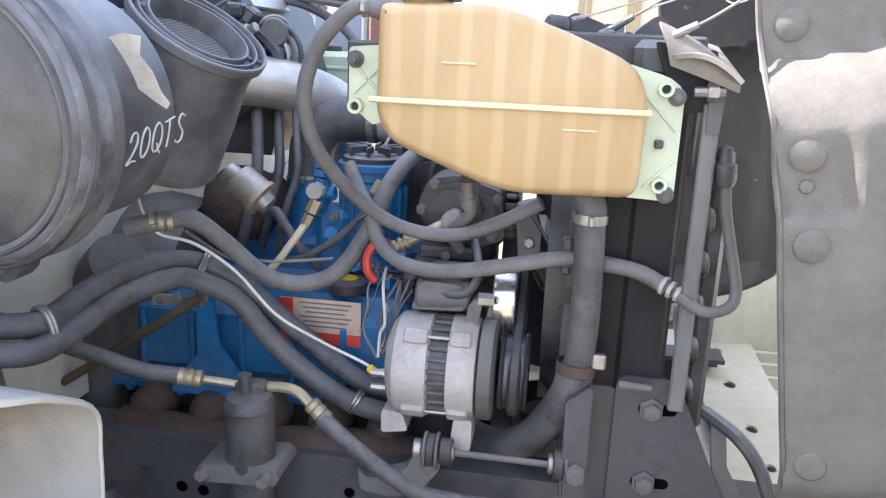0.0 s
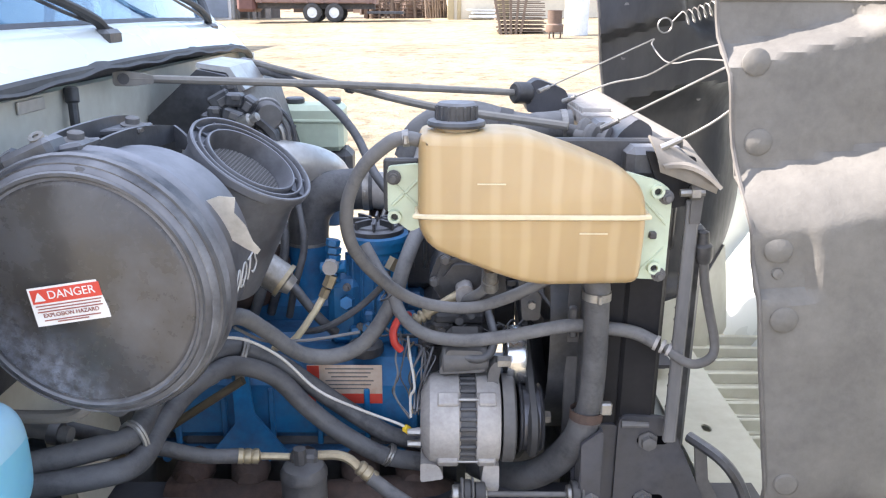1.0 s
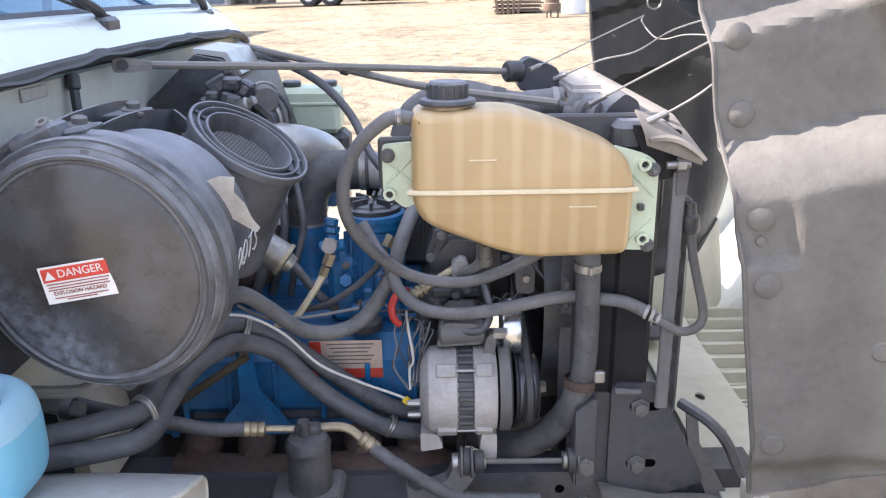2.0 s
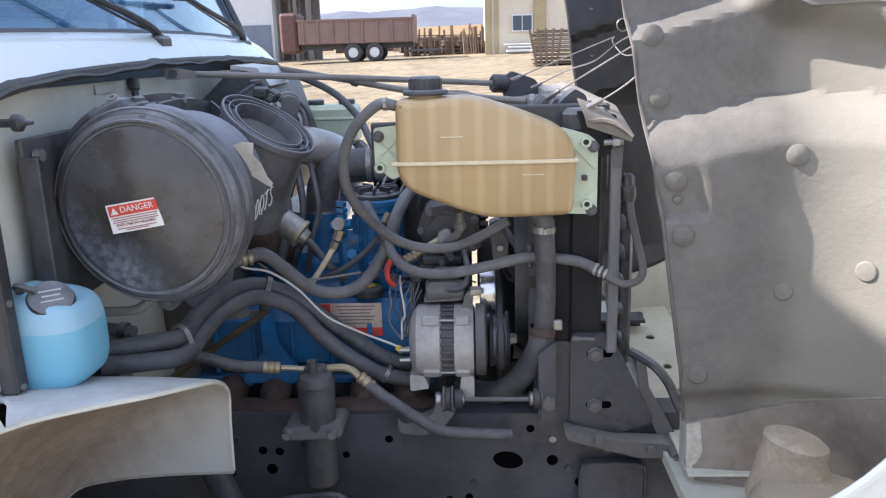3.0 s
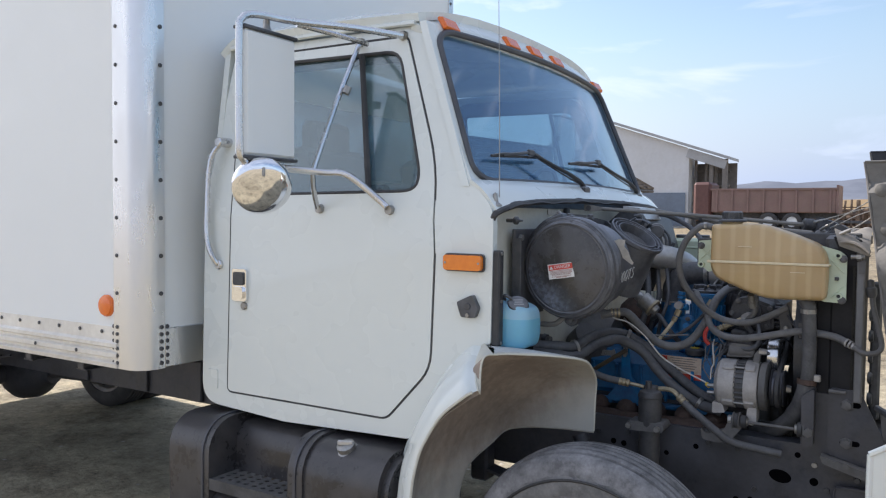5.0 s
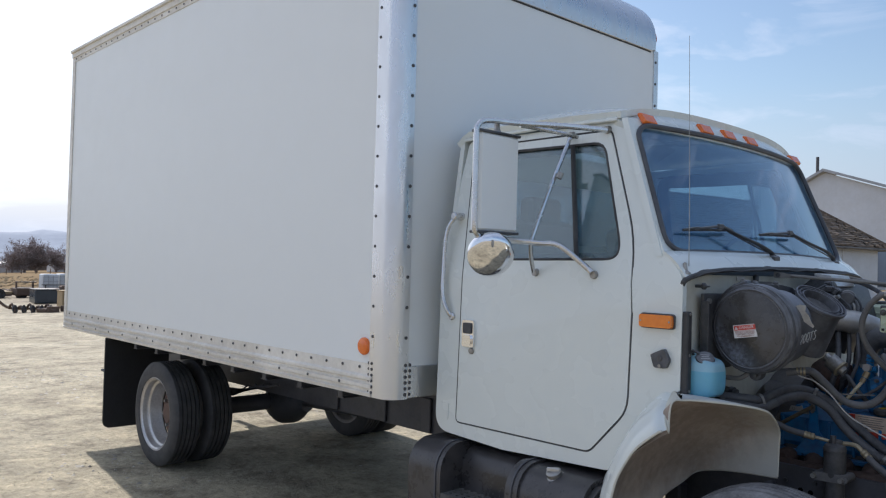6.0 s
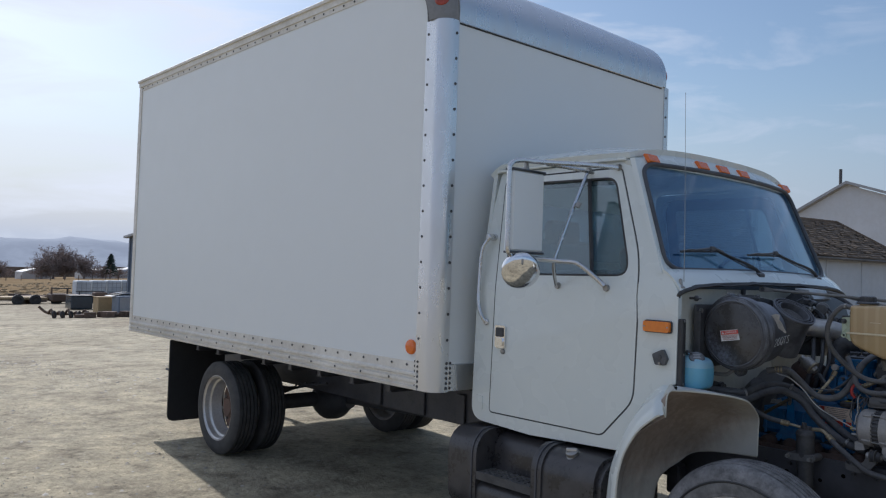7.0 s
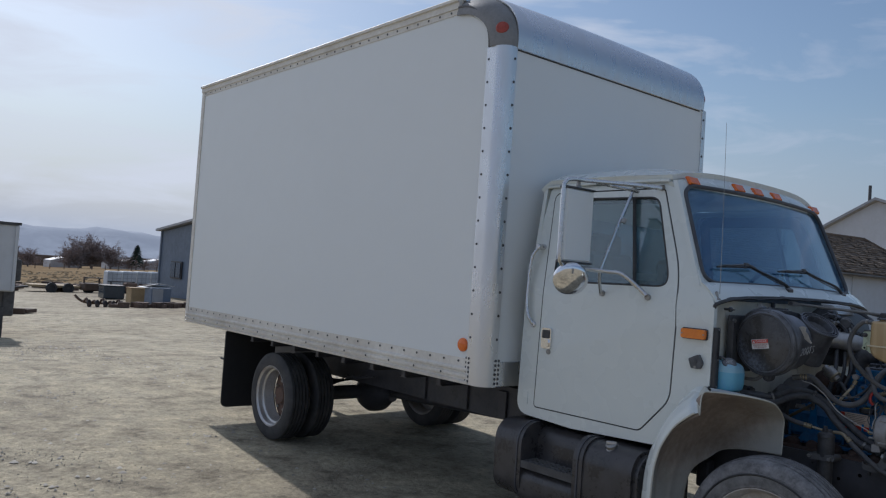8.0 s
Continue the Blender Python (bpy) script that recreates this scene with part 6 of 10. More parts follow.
part("mount_bracket", Geo().box((-0.415, -0.40, 1.50), (0.06, 0.016, 0.09), 0.004), DARK, tank)
part("mount_bracket", Geo().box((-0.14, -0.335, 1.47), (0.42, 0.02, 0.2), 0.004), DARK, tank)

# air cleaner
AC = Vector((-0.800, 0, 1.437))
ax_ = Vector((0.10, 1.0, 0.03)).normalized()
o = Vector((AC.x, -0.765, AC.z))
ac = part("air_cleaner", Geo().lathe([(0.150, 0.0), (0.160, 0.0), (0.168, 0.006), (0.172, 0.018), (0.172, 0.05), (0.176, 0.055), (0.177, 0.066), (0.170, 0.072), (0.158, 0.08), (0.152, 0.15), (0.150, 0.205), (0.104, 0.228), (0.098, 0.38), (0.08, 0.42), (0.0, 0.43)], o, ax_, 64), ACBODY, truck, "big black round air cleaner canister with a dusty cover")
def chalk_smear(mat):
    """A chalky wiped smear across the lower quarter of the cover."""
    nt = mat.node_tree
    bs = nt.nodes["Principled BSDF"]
    src = bs.inputs["Base Color"].links[0].from_socket
    co, dt, nz, fine, ad, mr, mu, sp, mx = (nt.nodes.new("ShaderNode" + k) for k in ("TexCoord", "VectorMath", "TexNoise", "TexNoise", "Math", "MapRange", "Math", "MapRange", "MixRGB"))
    dt.operation, ad.operation, mu.operation = "DOT_PRODUCT", "MULTIPLY_ADD", "MULTIPLY"
    dt.inputs[1].default_value = (-0.62, 0.0, -0.78)
    nz.inputs["Scale"].default_value, nz.inputs["Detail"].default_value = 9.0, 6.0
    fine.inputs["Scale"].default_value, fine.inputs["Detail"].default_value, fine.inputs["Roughness"].default_value = 55.0, 8.0, 0.75
    ad.inputs[1].default_value = 0.16
    mr.interpolation_type = sp.interpolation_type = "SMOOTHSTEP"
    mr.inputs[1].default_value, mr.inputs[2].default_value, mr.inputs[3].default_value, mr.inputs[4].default_value = -0.500, -0.400, 0.0, 1.0
    sp.inputs[1].default_value, sp.inputs[2].default_value, sp.inputs[3].default_value, sp.inputs[4].default_value = 0.36, 0.72, 0.10, 0.85
    mx.inputs[2].default_value = (0.30, 0.33, 0.40, 1)
    for n in (nz, fine):
        nt.links.new(co.outputs["Object"], n.inputs["Vector"])
    nt.links.new(co.outputs["Object"], dt.inputs[0])
    nt.links.new(nz.outputs[0], ad.inputs[0])
    nt.links.new(dt.outputs["Value"], ad.inputs[2])
    nt.links.new(ad.outputs[0], mr.inputs[0])
    nt.links.new(fine.outputs[0], sp.inputs[0])
    nt.links.new(mr.outputs[0], mu.inputs[0])
    nt.links.new(sp.outputs[0], mu.inputs[1])
    nt.links.new(mu.outputs[0], mx.inputs[0])
    nt.links.new(src, mx.inputs[1])
    nt.links.new(mx.outputs[0], bs.inputs["Base Color"])


chalk_smear(COVER)
part("cover", Geo().lathe([(0.0, -0.004), (0.142, -0.004), (0.147, -0.001), (0.150, 0.004), (0.150, 0.01)], o, ax_, 64), COVER, ac, "dull black end cover with chalky scuffs")
part("cover_ring", Geo().tube([o + ax_ * 0.02 + (Vector((1, -0.1, 0)) * math.cos(a) + Vector((0, -0.03, 1)) * math.sin(a)) * 0.172 for a in [k * math.pi / 24 for k in range(48)]], 0.006, 6, 1, True), BLACK, ac)
part("scuffed_lip", Geo().lathe([(0.1685, 0.004), (0.1722, 0.012), (0.1740, 0.018), (0.1740, 0.050), (0.1715, 0.050), (0.1705, 0.016), (0.1660, 0.0050)], o, ax_, 64, ring=True), SCUFF, ac, "chalky scuffed outer lip")
part("inner_step", Geo().lathe([(0.150, 0.002), (0.1535, -0.0035), (0.1575, -0.0035), (0.160, 0.001), (0.155, 0.004)], o, ax_, 64, ring=True), BLACK, ac)
# black steel carrier on top: two walls, two bolted seats and an open well between them
def over(y, d, z):
    """A point over the canister: along its axis, sideways from its top line, height."""
    k = (y + 0.765) / ax_.y
    return Vector((-0.822 + ax_.x * k + d, y, z))


cr8 = part("carrier", Geo().grid(lambda u, v: over(-0.672 + 0.245 * u, -0.052 - 0.004 * u, 1.572 + (0.052 - 0.008 * abs(2 * u - 1) ** 3) * v), 20, 3, 0.006), BLACK, ac, "black steel carrier bolted along the top of the canister")
part("carrier_wall", Geo().grid(lambda u, v: over(-0.662 + 0.235 * u, -0.012 + 0.022 * u, 1.575 + (0.026 + 0.012 * math.sin(u * math.pi)) * v), 20, 3, 0.006), BLACK, cr8)
part("carrier_wall", Geo().grid(lambda u, v: over(-0.428 - 0.012 * u, 0.010 + 0.055 * u, 1.565 + (0.036 - 0.03 * u) * v - 0.035 * u * u), 12, 3, 0.006), BLACK, cr8)
part("carrier_floor", Geo().grid(lambda u, v: over(-0.672 + 0.245 * u, -0.054 + 0.05 * v, 1.580), 4, 2, 0.004), BLACK, cr8)
for y_, hz in ((-0.657, 1.613), (-0.500, 1.611)):
    part("bolt_seat", Geo().box(over(y_, -0.030, hz - 0.006), (0.062, 0.060, 0.010), 0.004, Matrix.Rotation(radians(-4), 3, "Y")), BLACK, cr8)
    part("seat_rib", Geo().box(over(y_ + 0.032, -0.030, hz - 0.018), (0.050, 0.005, 0.032), 0.002), BLACK, cr8)
    part("seat_bolt", Geo().lathe([(0.0175, 0), (0.0175, 0.0025), (0.0105, 0.004), (0.0105, 0.012), (0.008, 0.0135), (0, 0.0135)], over(y_, -0.020, hz), (0.12, -0.1, 1), 12), CASTGREY, cr8)
# clamp on the rim: lug with a bolt and the strap's black end
lug = o + ax_ * 0.052 + Vector((-0.064, 0, 0.166))
part("rim_lug", Geo().box(lug, (0.070, 0.050, 0.028), 0.009, Matrix.Rotation(radians(-24), 3, "Y")), BLACK, ac)
part("rim_lug", Geo().box(lug + Vector((0.038, 0.01, 0.004)), (0.050, 0.034, 0.018), 0.007, Matrix.Rotation(radians(-10), 3, "Y")), BLACK, ac)
part("lug_bolt", Geo().lathe([(0.012, -0.004), (0.012, 0.004), (0.0095, 0.006), (0.0095, 0.012), (0.004, 0.012), (0.004, 0.009), (0, 0.009)], lug + Vector((0.012, -0.006, 0.016)), (-0.15, -0.55, 0.85), 14), STEEL, ac)
for r_c, r_t in ((0.187, 0.011), (0.180, 0.016)):
    part("rim_clamp", Geo().tube([o + ax_ * (0.048 + (r_t - 0.011)) + Vector((math.cos(radians(a_)), -0.08 * math.cos(radians(a_)), math.sin(radians(a_)))) * r_c for a_ in range(118, 206, 8)], r_t, 8, 2), BLACK, ac)
part("cover_boss", Geo().lathe([(0.010, 0), (0.010, 0.006), (0.006, 0.008), (0, 0.008)], o + ax_ * 0.002 + Vector((0.02, 0, 0.155)), -ax_, 14), BLACK, ac)
# outlet to the hood
rn = Vector((0.55, -0.155, 0.82)).normalized()
rc = Vector((-0.656, -0.45, 1.543))
part("outlet", Geo().lathe([(0.12, -0.19), (0.108, -0.10), (0.095, -0.03), (0.097, -0.004), (0.1035, 0.0), (0.1045, 0.012), (0.1030, 0.014), (0.1000, 0.014), (0.0990, 0.012), (0.0985, 0.0), (0.0905, 0.0), (0.0900, 0.010), (0.0890, 0.012), (0.0870, 0.012), (0.0860, 0.010), (0.0855, -0.002), (0.0765, -0.002), (0.0760, 0.010), (0.0750, 0.012), (0.0725, 0.012), (0.0712, 0.008), (0.0690, -0.006), (0.0645, -0.024), (0.0, -0.028)], rc, rn, 64), ACBODY, ac, "black ringed air inlet with a wire mesh")
su = (Vector((0, 1, 0)) - rn * rn.y).normalized()
sv = rn.cross(su)
mg = Geo()
for k in range(-11, 12):
    h = math.sqrt(max(0, 0.061 ** 2 - (k * 0.0055) ** 2))
    for p_, q_ in ((su, sv), (sv, su)):
        a = rc - rn * 0.018 + p_ * (k * 0.0055)
        mg.cyl(a - q_ * h, a + q_ * h, 0.0011, seg=4)
part("mesh_screen", mg, CASTGREY, ac)
# black disc added as the dark depth behind the mesh
part("inlet_well", Geo().lathe([(0.0640, -0.0215), (0.062, -0.0225), (0.0, -0.0225)], rc, rn, 32), OPENING, ac)
for k in range(12):
    a = k * math.pi / 6
    for r_w, dep in ((0.0945, 0.004), (0.081, 0.002)):
        w_ = su * math.cos(a) + sv * math.sin(a)
        part("ring_web", Geo().cyl(rc + rn * dep + w_ * (r_w - 0.0045), rc + rn * dep + w_ * (r_w + 0.0045), 0.003, seg=6), ACBODY, ac)
tape_line = [(-0.699, 1.535), (-0.672, 1.532), (-0.649, 1.54), (-0.629, 1.537), (-0.632, 1.515), (-0.619, 1.497), (-0.611, 1.472), (-0.602, 1.459), (-0.607, 1.452), (-0.619, 1.46), (-0.637, 1.474), (-0.655, 1.482), (-0.672, 1.499), (-0.691, 1.513)]
part("torn_tape", Geo().holed(tape_line, [], lambda x, z, d: (x, -0.655 + 0.35 * (x + 0.65) - d + 0.004 * math.sin(60 * x + 40 * z), z), 0.0012, [((-0.68, 0), (1, 0)), ((-0.66, 0), (1, 0)), ((-0.64, 0), (1, 0)), ((0, 1.46), (0, 1)), ((0, 1.485), (0, 1))]), TAPE, ac, "torn flap of brown tape", 60)
# writing on the canister's side
wu = Vector((0, 0, 1)) - ax_ * ax_.z
wu.normalize()
wf = wu.cross(-ax_).normalized()
if wf.x < 0:
    wf = -wf


def on_canister(c):
    c = Vector((min(max(c.x, -0.075), 0.075), min(max(c.y, -0.024), 0.024), c.z))
    a = radians(-11) + (c.y + 0.12 * c.x) / 0.152
    return o + ax_ * (0.166 + c.x) + (wf * math.cos(a) + wu * math.sin(a)) * (0.1528 + max(0.0, -0.016 - c.x) * 0.086 + c.z)


# hand-painted strokes: 2, 0, Q, T, S
ROUND = [(0.5 + 0.5 * math.cos(1.9 + k * 0.5236), 0.5 + 0.5 * math.sin(1.9 + k * 0.5236)) for k in range(13)]
STROKES = [[[(0, 0.75), (0.25, 1), (0.75, 0.95), (0.85, 0.65), (0.45, 0.3), (0, 0), (0.5, 0.06), (1, 0)]],
           [ROUND], [ROUND, [(0.55, 0.3), (0.8, 0.05), (1.1, -0.12)]],
           [[(-0.1, 0.93), (0.5, 0.97), (1.0, 1.0)], [(0.45, 0.97), (0.42, 0.5), (0.4, 0)]],
           [[(0.9, 0.9), (0.5, 1), (0.15, 0.8), (0.4, 0.55), (0.75, 0.35), (0.7, 0.08), (0.3, 0), (0, 0.12)]]]
for k, strokes in enumerate(STROKES):
    letter = Geo()
    for s_ in strokes:
        letter.tube([on_canister(Vector((-0.064 + 0.026 * k + 0.019 * (x + 0.15 * y), 0.037 * y - 0.018, 0.0))) for x, y in s_], 0.0014, 5, 3)
    part("letter", letter, CHALK, ac)
# warning label
lab = part("warning_label", Geo().box((-0.8135, -0.7715, 1.4295), (0.094, 0.0012, 0.051), 0, Matrix.Rotation(radians(-9), 3, "Y")), LABELWHITE, ac, "red and white danger label")
lm = Matrix.Translation((-0.8135, -0.7724, 1.4295)) @ Matrix.Rotation(radians(-9), 4, "Y") @ Matrix.Rotation(radians(90), 4, "X")
part("red_band", Geo().box((0, 0, 0), (0.088, 0.0006, 0.0185)), LABELRED, lab).matrix_local = Matrix.Translation((-0.8135, -0.7724, 1.4295)) @ Matrix.Rotation(radians(-9), 4, "Y") @ Matrix.Translation((0, 0, 0.0135))
lettering("word", "DANGER", 0.0150, lm @ Matrix.Translation((0.007, 0.0138, 0.0006)), LABELWHITE, lab)
lettering("word", "EXPLOSION HAZARD", 0.0074, lm @ Matrix.Translation((0.0, -0.0120, 0.0006)), LABELRUST, lab)
tri_ = Geo().prism([(-0.041, 0.0075), (-0.027, 0.0075), (-0.034, 0.0195)], 0, 0.0006, "z", lm @ Matrix.Translation((0, 0, 0.0004)))
part("triangle", tri_, LABELWHITE, lab)
for z, w in ((0.001, 0.084), (-0.003, 0.080), (-0.0068, 0.083), (-0.0185, 0.072), (-0.0215, 0.04)):
    part("text_bar", Geo().prism([(-w / 2, z - 0.0007), (w / 2, z - 0.0007), (w / 2, z + 0.0007), (-w / 2, z + 0.0007)], 0, 0.0005, "z", lm), LABELRUST, lab)

# washer bottle: rounded square jug, two thirds full
def jug(v0, v1):
    def put(u, v):
        a, b = u * math.tau, -math.pi / 2 + math.pi * (v0 + (v1 - v0) * v)
        k = lambda t, e: math.copysign(abs(t) ** e, t)
        s = k(math.cos(b), 0.36)
        w = v0 + (v1 - v0) * v
        return (-0.938 + (0.072 + 0.004 * math.sin(w * 3.1)) * s * k(math.cos(a), 0.62), -0.860 + 0.072 * s * k(math.sin(a), 0.62), 1.260 + 0.086 * k(math.sin(b), 0.66) - 0.014 * math.cos(a) * w + 0.020 * math.cos(a) * (1 - w))
    return put


wb = part("washer_bottle", Geo().grid(jug(0.0, 0.57), 48, 20), WASHER, truck, "translucent bottle two thirds full of blue washer fluid")
wb.location.z = -0.022
part("empty_top", Geo().grid(jug(0.57, 1.0), 48, 12), WASHERTOP, wb, "milky empty top of the bottle")
part("cap", Geo().lathe([(0.0, -0.02), (0.036, -0.018), (0.038, -0.004), (0.034, 0.006), (0.02, 0.010), (0.0, 0.010)], (-0.915, -0.893, 1.340), (0.38, -0.50, 0.78), 24), BLACK, wb, "black cap")
part("cap_strap", Geo().tube([(-0.962, -0.885, 1.342), (-0.965, -0.902, 1.362), (-0.952, -0.912, 1.368), (-0.932, -0.905, 1.358)], 0.006, 6, 4), BLACK, wb)
cm_ = Matrix.Translation((-0.915, -0.893, 1.340)) @ Vector((0.38, -0.50, 0.78)).to_track_quat("Z", "Y").to_matrix().to_4x4()
for k in range(3):
    part("text_bar", Geo().box(cm_ @ Vector((0.0, 0.010 - 0.010 * k, 0.0108)), (0.034 - 0.006 * (k % 2), 0.003, 0.001), 0, cm_.to_3x3()), CHALK, wb)

# pipe and dark bracket between the bottle and the air cleaner
cpipe = part("crossing_pipe", Geo().tube([(-0.99, -0.70, 1.234), (-0.95, -0.70, 1.231), (-0.905, -0.70, 1.230), (-0.868, -0.70, 1.233), (-0.845, -0.70, 1.246), (-0.82, -0.69, 1.27)], 0.0095, 10, 4), ROD, truck, "dirty pipe under the air cleaner")
part("pipe_bracket", Geo().prism(soften([(-0.835, 1.285), (-0.775, 1.285), (-0.780, 1.245), (-0.80, 1.228), (-0.825, 1.240)], [0.008] * 5, 2), -0.70, -0.66), DARK, cpipe)
part("bracket_bolt", Geo().cyl((-0.80, -0.70, 1.252), (-0.80, -0.712, 1.252), 0.008, seg=6), CASTGREY, cpipe)
part("pipe_grommet", Geo().cyl((-0.995, -0.70, 1.234), (-0.965, -0.70, 1.232), 0.018, 0.016, 14, 0.003), BLACK, cpipe)
part("heater_stub", Geo().cyl((-0.99, -0.63, 1.175), (-0.905, -0.64, 1.165), 0.013, seg=12), CASTGREY, cpipe)
part("stub_clamp", Geo().cyl((-0.935, -0.637, 1.1685), (-0.920, -0.638, 1.1668), 0.018, seg=14), BLACK, cpipe)
# engine block
eng = part("engine_block", Geo().box((-0.60, 0.04, 0.74), (0.62, 0.48, 0.34), 0.02), DARK, truck, "blue diesel engine block, oily and dusty")
part("valve_cover", Geo().box((-0.655, -0.08, 0.975), (0.60, 0.26, 0.20), 0.045), BLUE, eng, "blue ribbed valve cover")
part("cover_lip", Geo().box((-0.655, -0.08, 0.875), (0.63, 0.29, 0.022), 0.006), BLUE, eng)
part("cylinder_head", Geo().box((-0.65, 0.08, 0.98), (0.60, 0.34, 0.22), 0.02), BLUE, eng)
part("intake_manifold", Geo().box((-0.62, 0.10, 1.10), (0.50, 0.20, 0.10), 0.035), BLUE, eng)
for k in range(6):
    part("cover_bolt", Geo().cyl((-0.92 + 0.105 * k, -0.222, 0.875), (-0.92 + 0.105 * k, -0.24, 0.875), 0.011, 0.009, 8), BLUE, eng)
    part("cover_rib", Geo().box((-0.90 + 0.1 * k, -0.213, 0.96), (0.012, 0.01, 0.13), 0.004), BLUE, eng)
part("front_housing", Geo().box((-0.345, 0.02, 0.98), (0.08, 0.42, 0.36), 0.03), DARK, eng)
part("timing_cover", Geo().box((-0.29, -0.05, 1.10), (0.10, 0.30, 0.14), 0.03), CASTGREY, eng)
lb = part("engine_label", Geo().box((-0.545, -0.2115, 1.035), (0.155, 0.002, 0.085)), LABELTAN, eng, "worn red and tan engine label")
part("red_band", Geo().box((-0.545, -0.2135, 1.002), (0.155, 0.001, 0.022)), LABELRED, lb)
part("red_band", Geo().box((-0.61, -0.2133, 1.035), (0.025, 0.001, 0.083)), LABELRED, lb)
for k in range(6):
    part("text_bar", Geo().box((-0.535, -0.2135, 1.070 - 0.009 * k), (0.10 - 0.012 * (k % 3), 0.001, 0.0025)), CASTGREY, lb)
part("name_plate", Geo().box((-0.80, -0.2165, 1.055), (0.05, 0.003, 0.016), 0.001, Matrix.Rotation(radians(-5), 3, "Y")), STEEL, eng)
part("oil_filler_cap", Geo().lathe([(0.036, 0), (0.038, 0.006), (0.038, 0.02), (0.03, 0.026), (0.0, 0.026)], (-0.505, -0.16, 1.082), (0, 0, 1), 12), DARK, eng, "black oil filler cap")
part("cap_mark", Geo().cyl((-0.505, -0.16, 1.108), (-0.505, -0.16, 1.110), 0.018), YELLOW, eng)
# heat-stained turbo and cast parts behind
part("turbo", Geo().lathe([(0.0, -0.085), (0.03, -0.083), (0.06, -0.065), (0.078, -0.03), (0.08, 0.0), (0.075, 0.03), (0.055, 0.06), (0.04, 0.09)], (-0.775, 0.0, 1.205), (0.6, 0.7, 0.1), 28), RUST, eng, "rust-brown turbocharger housing")
part("bell_housing", Geo().lathe([(0.16, 0), (0.2, 0.04), (0.215, 0.12), (0.2, 0.22)], (-1.08, 0.0, 1.0), (1, 0, 0), 36), CASTGREY, eng, "grey cast bell housing")
part("heat_pipe", Geo().tube([(-0.90, -0.28, 1.14), (-0.96, -0.24, 1.08), (-1.0, -0.2, 0.95), (-1.02, -0.2, 0.78)], 0.055, 16, 5), CASTGREY, eng, "dusty grey exhaust pipe")
for k in range(5):
    x = -0.86 + 0.115 * k
    part("manifold_port", Geo().lathe([(0.0, -0.05), (0.032, -0.04), (0.042, 0.0), (0.036, 0.05), (0.02, 0.07), (0.0, 0.072)], (x, -0.24, 0.855), (0.15 * (k % 2), -1, 0.1), 14), RUST, eng)
part("exhaust_log", Geo().tube([(-0.90, -0.30, 0.825), (-0.65, -0.31, 0.82), (-0.40, -0.30, 0.83), (-0.32, -0.28, 0.80)], 0.04, 14, 4), RUST, eng, "rusty exhaust manifold")
# blue stay with a hose clip
part("hose_stay", Geo().prism(soften([(-0.765, 1.105), (-0.735, 1.105), (-0.725, 0.99), (-0.66, 0.90), (-0.66, 0.885), (-0.82, 0.885), (-0.82, 0.90), (-0.765, 0.97)], [0.006] * 8, 2), -0.262, -0.254), BLUE, eng, "blue sheet-metal hose stay")
part("stay_bolt", Geo().cyl((-0.75, -0.26, 1.07), (-0.75, -0.272, 1.07), 0.007, seg=8), STEEL, eng)
# fuel filter
ff = part("fuel_filter", Geo().lathe([(0.0, 0), (0.055, 0.0), (0.062, 0.008), (0.063, 0.205), (0.067, 0.21), (0.067, 0.235), (0.06, 0.24), (0.0, 0.24)], (-0.488, -0.045, 1.075), (0, 0, 1), 32), BLUE, truck, "blue fuel filter canister with a finned black cap")
part("filter_cap", Geo().lathe([(0.06, 0), (0.06, 0.012), (0.05, 0.016), (0.048, 0.02), (0.0, 0.02)], (-0.488, -0.045, 1.315), (0, 0, 1), 32), BLACK, ff)
for k in range(8):
    a = k * math.pi / 4
    part("cap_fin", Geo().box((-0.488 + 0.036 * math.cos(a), -0.045 + 0.036 * math.sin(a), 1.340), (0.042, 0.006, 0.018), 0.002, Matrix.Rotation(a, 3, "Z")), BLACK, ff)
part("filter_header", Geo().box((-0.555, -0.06, 1.15), (0.07, 0.10, 0.15), 0.015), BLUE, ff)
for x, y, z in ((-0.575, -0.115, 1.235), (-0.545, -0.12, 1.18), (-0.50, -0.115, 1.12)):
    part("fitting", Geo().cyl((x, y, z), (x, y - 0.028, z + 0.01), 0.018, 0.014, 6), BLUE, ff)
for k in range(5):
    part("pump_lug", Geo().box((-0.53 + 0.03 * k, -0.12 + 0.01 * (k % 2), 1.10 + 0.035 * (k % 3)), (0.026, 0.03, 0.05), 0.006), BLUE, ff)
part("air_elbow_base", Geo().lathe([(0.06, 0), (0.052, 0.05), (0.05, 0.18), (0.052, 0.2)], (-0.652, 0.06, 1.06), (0, 0, 1), 24), BLUE, eng)
part("top_rim", Geo().lathe([(0.062, 0.226), (0.071, 0.228), (0.071, 0.240), (0.062, 0.243)], (-0.488, -0.045, 1.075), (0, 0, 1), 32, ring=True), BLUE, ff)
for k in range(10):
    a = radians(180 + 22 * k)
    part("cast_rib", Geo().box((-0.488 + 0.064 * math.cos(a), -0.045 + 0.064 * math.sin(a), 1.205), (0.010, 0.006, 0.13), 0.002, Matrix.Rotation(a, 3, "Z")), BLUE, ff)
for k in range(4):
    part("stacked_nut", Geo().cyl((-0.572, -0.125, 1.262 + 0.016 * k), (-0.570, -0.124, 1.274 + 0.016 * k), 0.017 - 0.002 * (k % 2), seg=6), BLUE, ff)
part("side_port", Geo().cyl((-0.60, -0.115, 1.255), (-0.545, -0.118, 1.262), 0.014, seg=12, c=0.002), BLUE, ff)
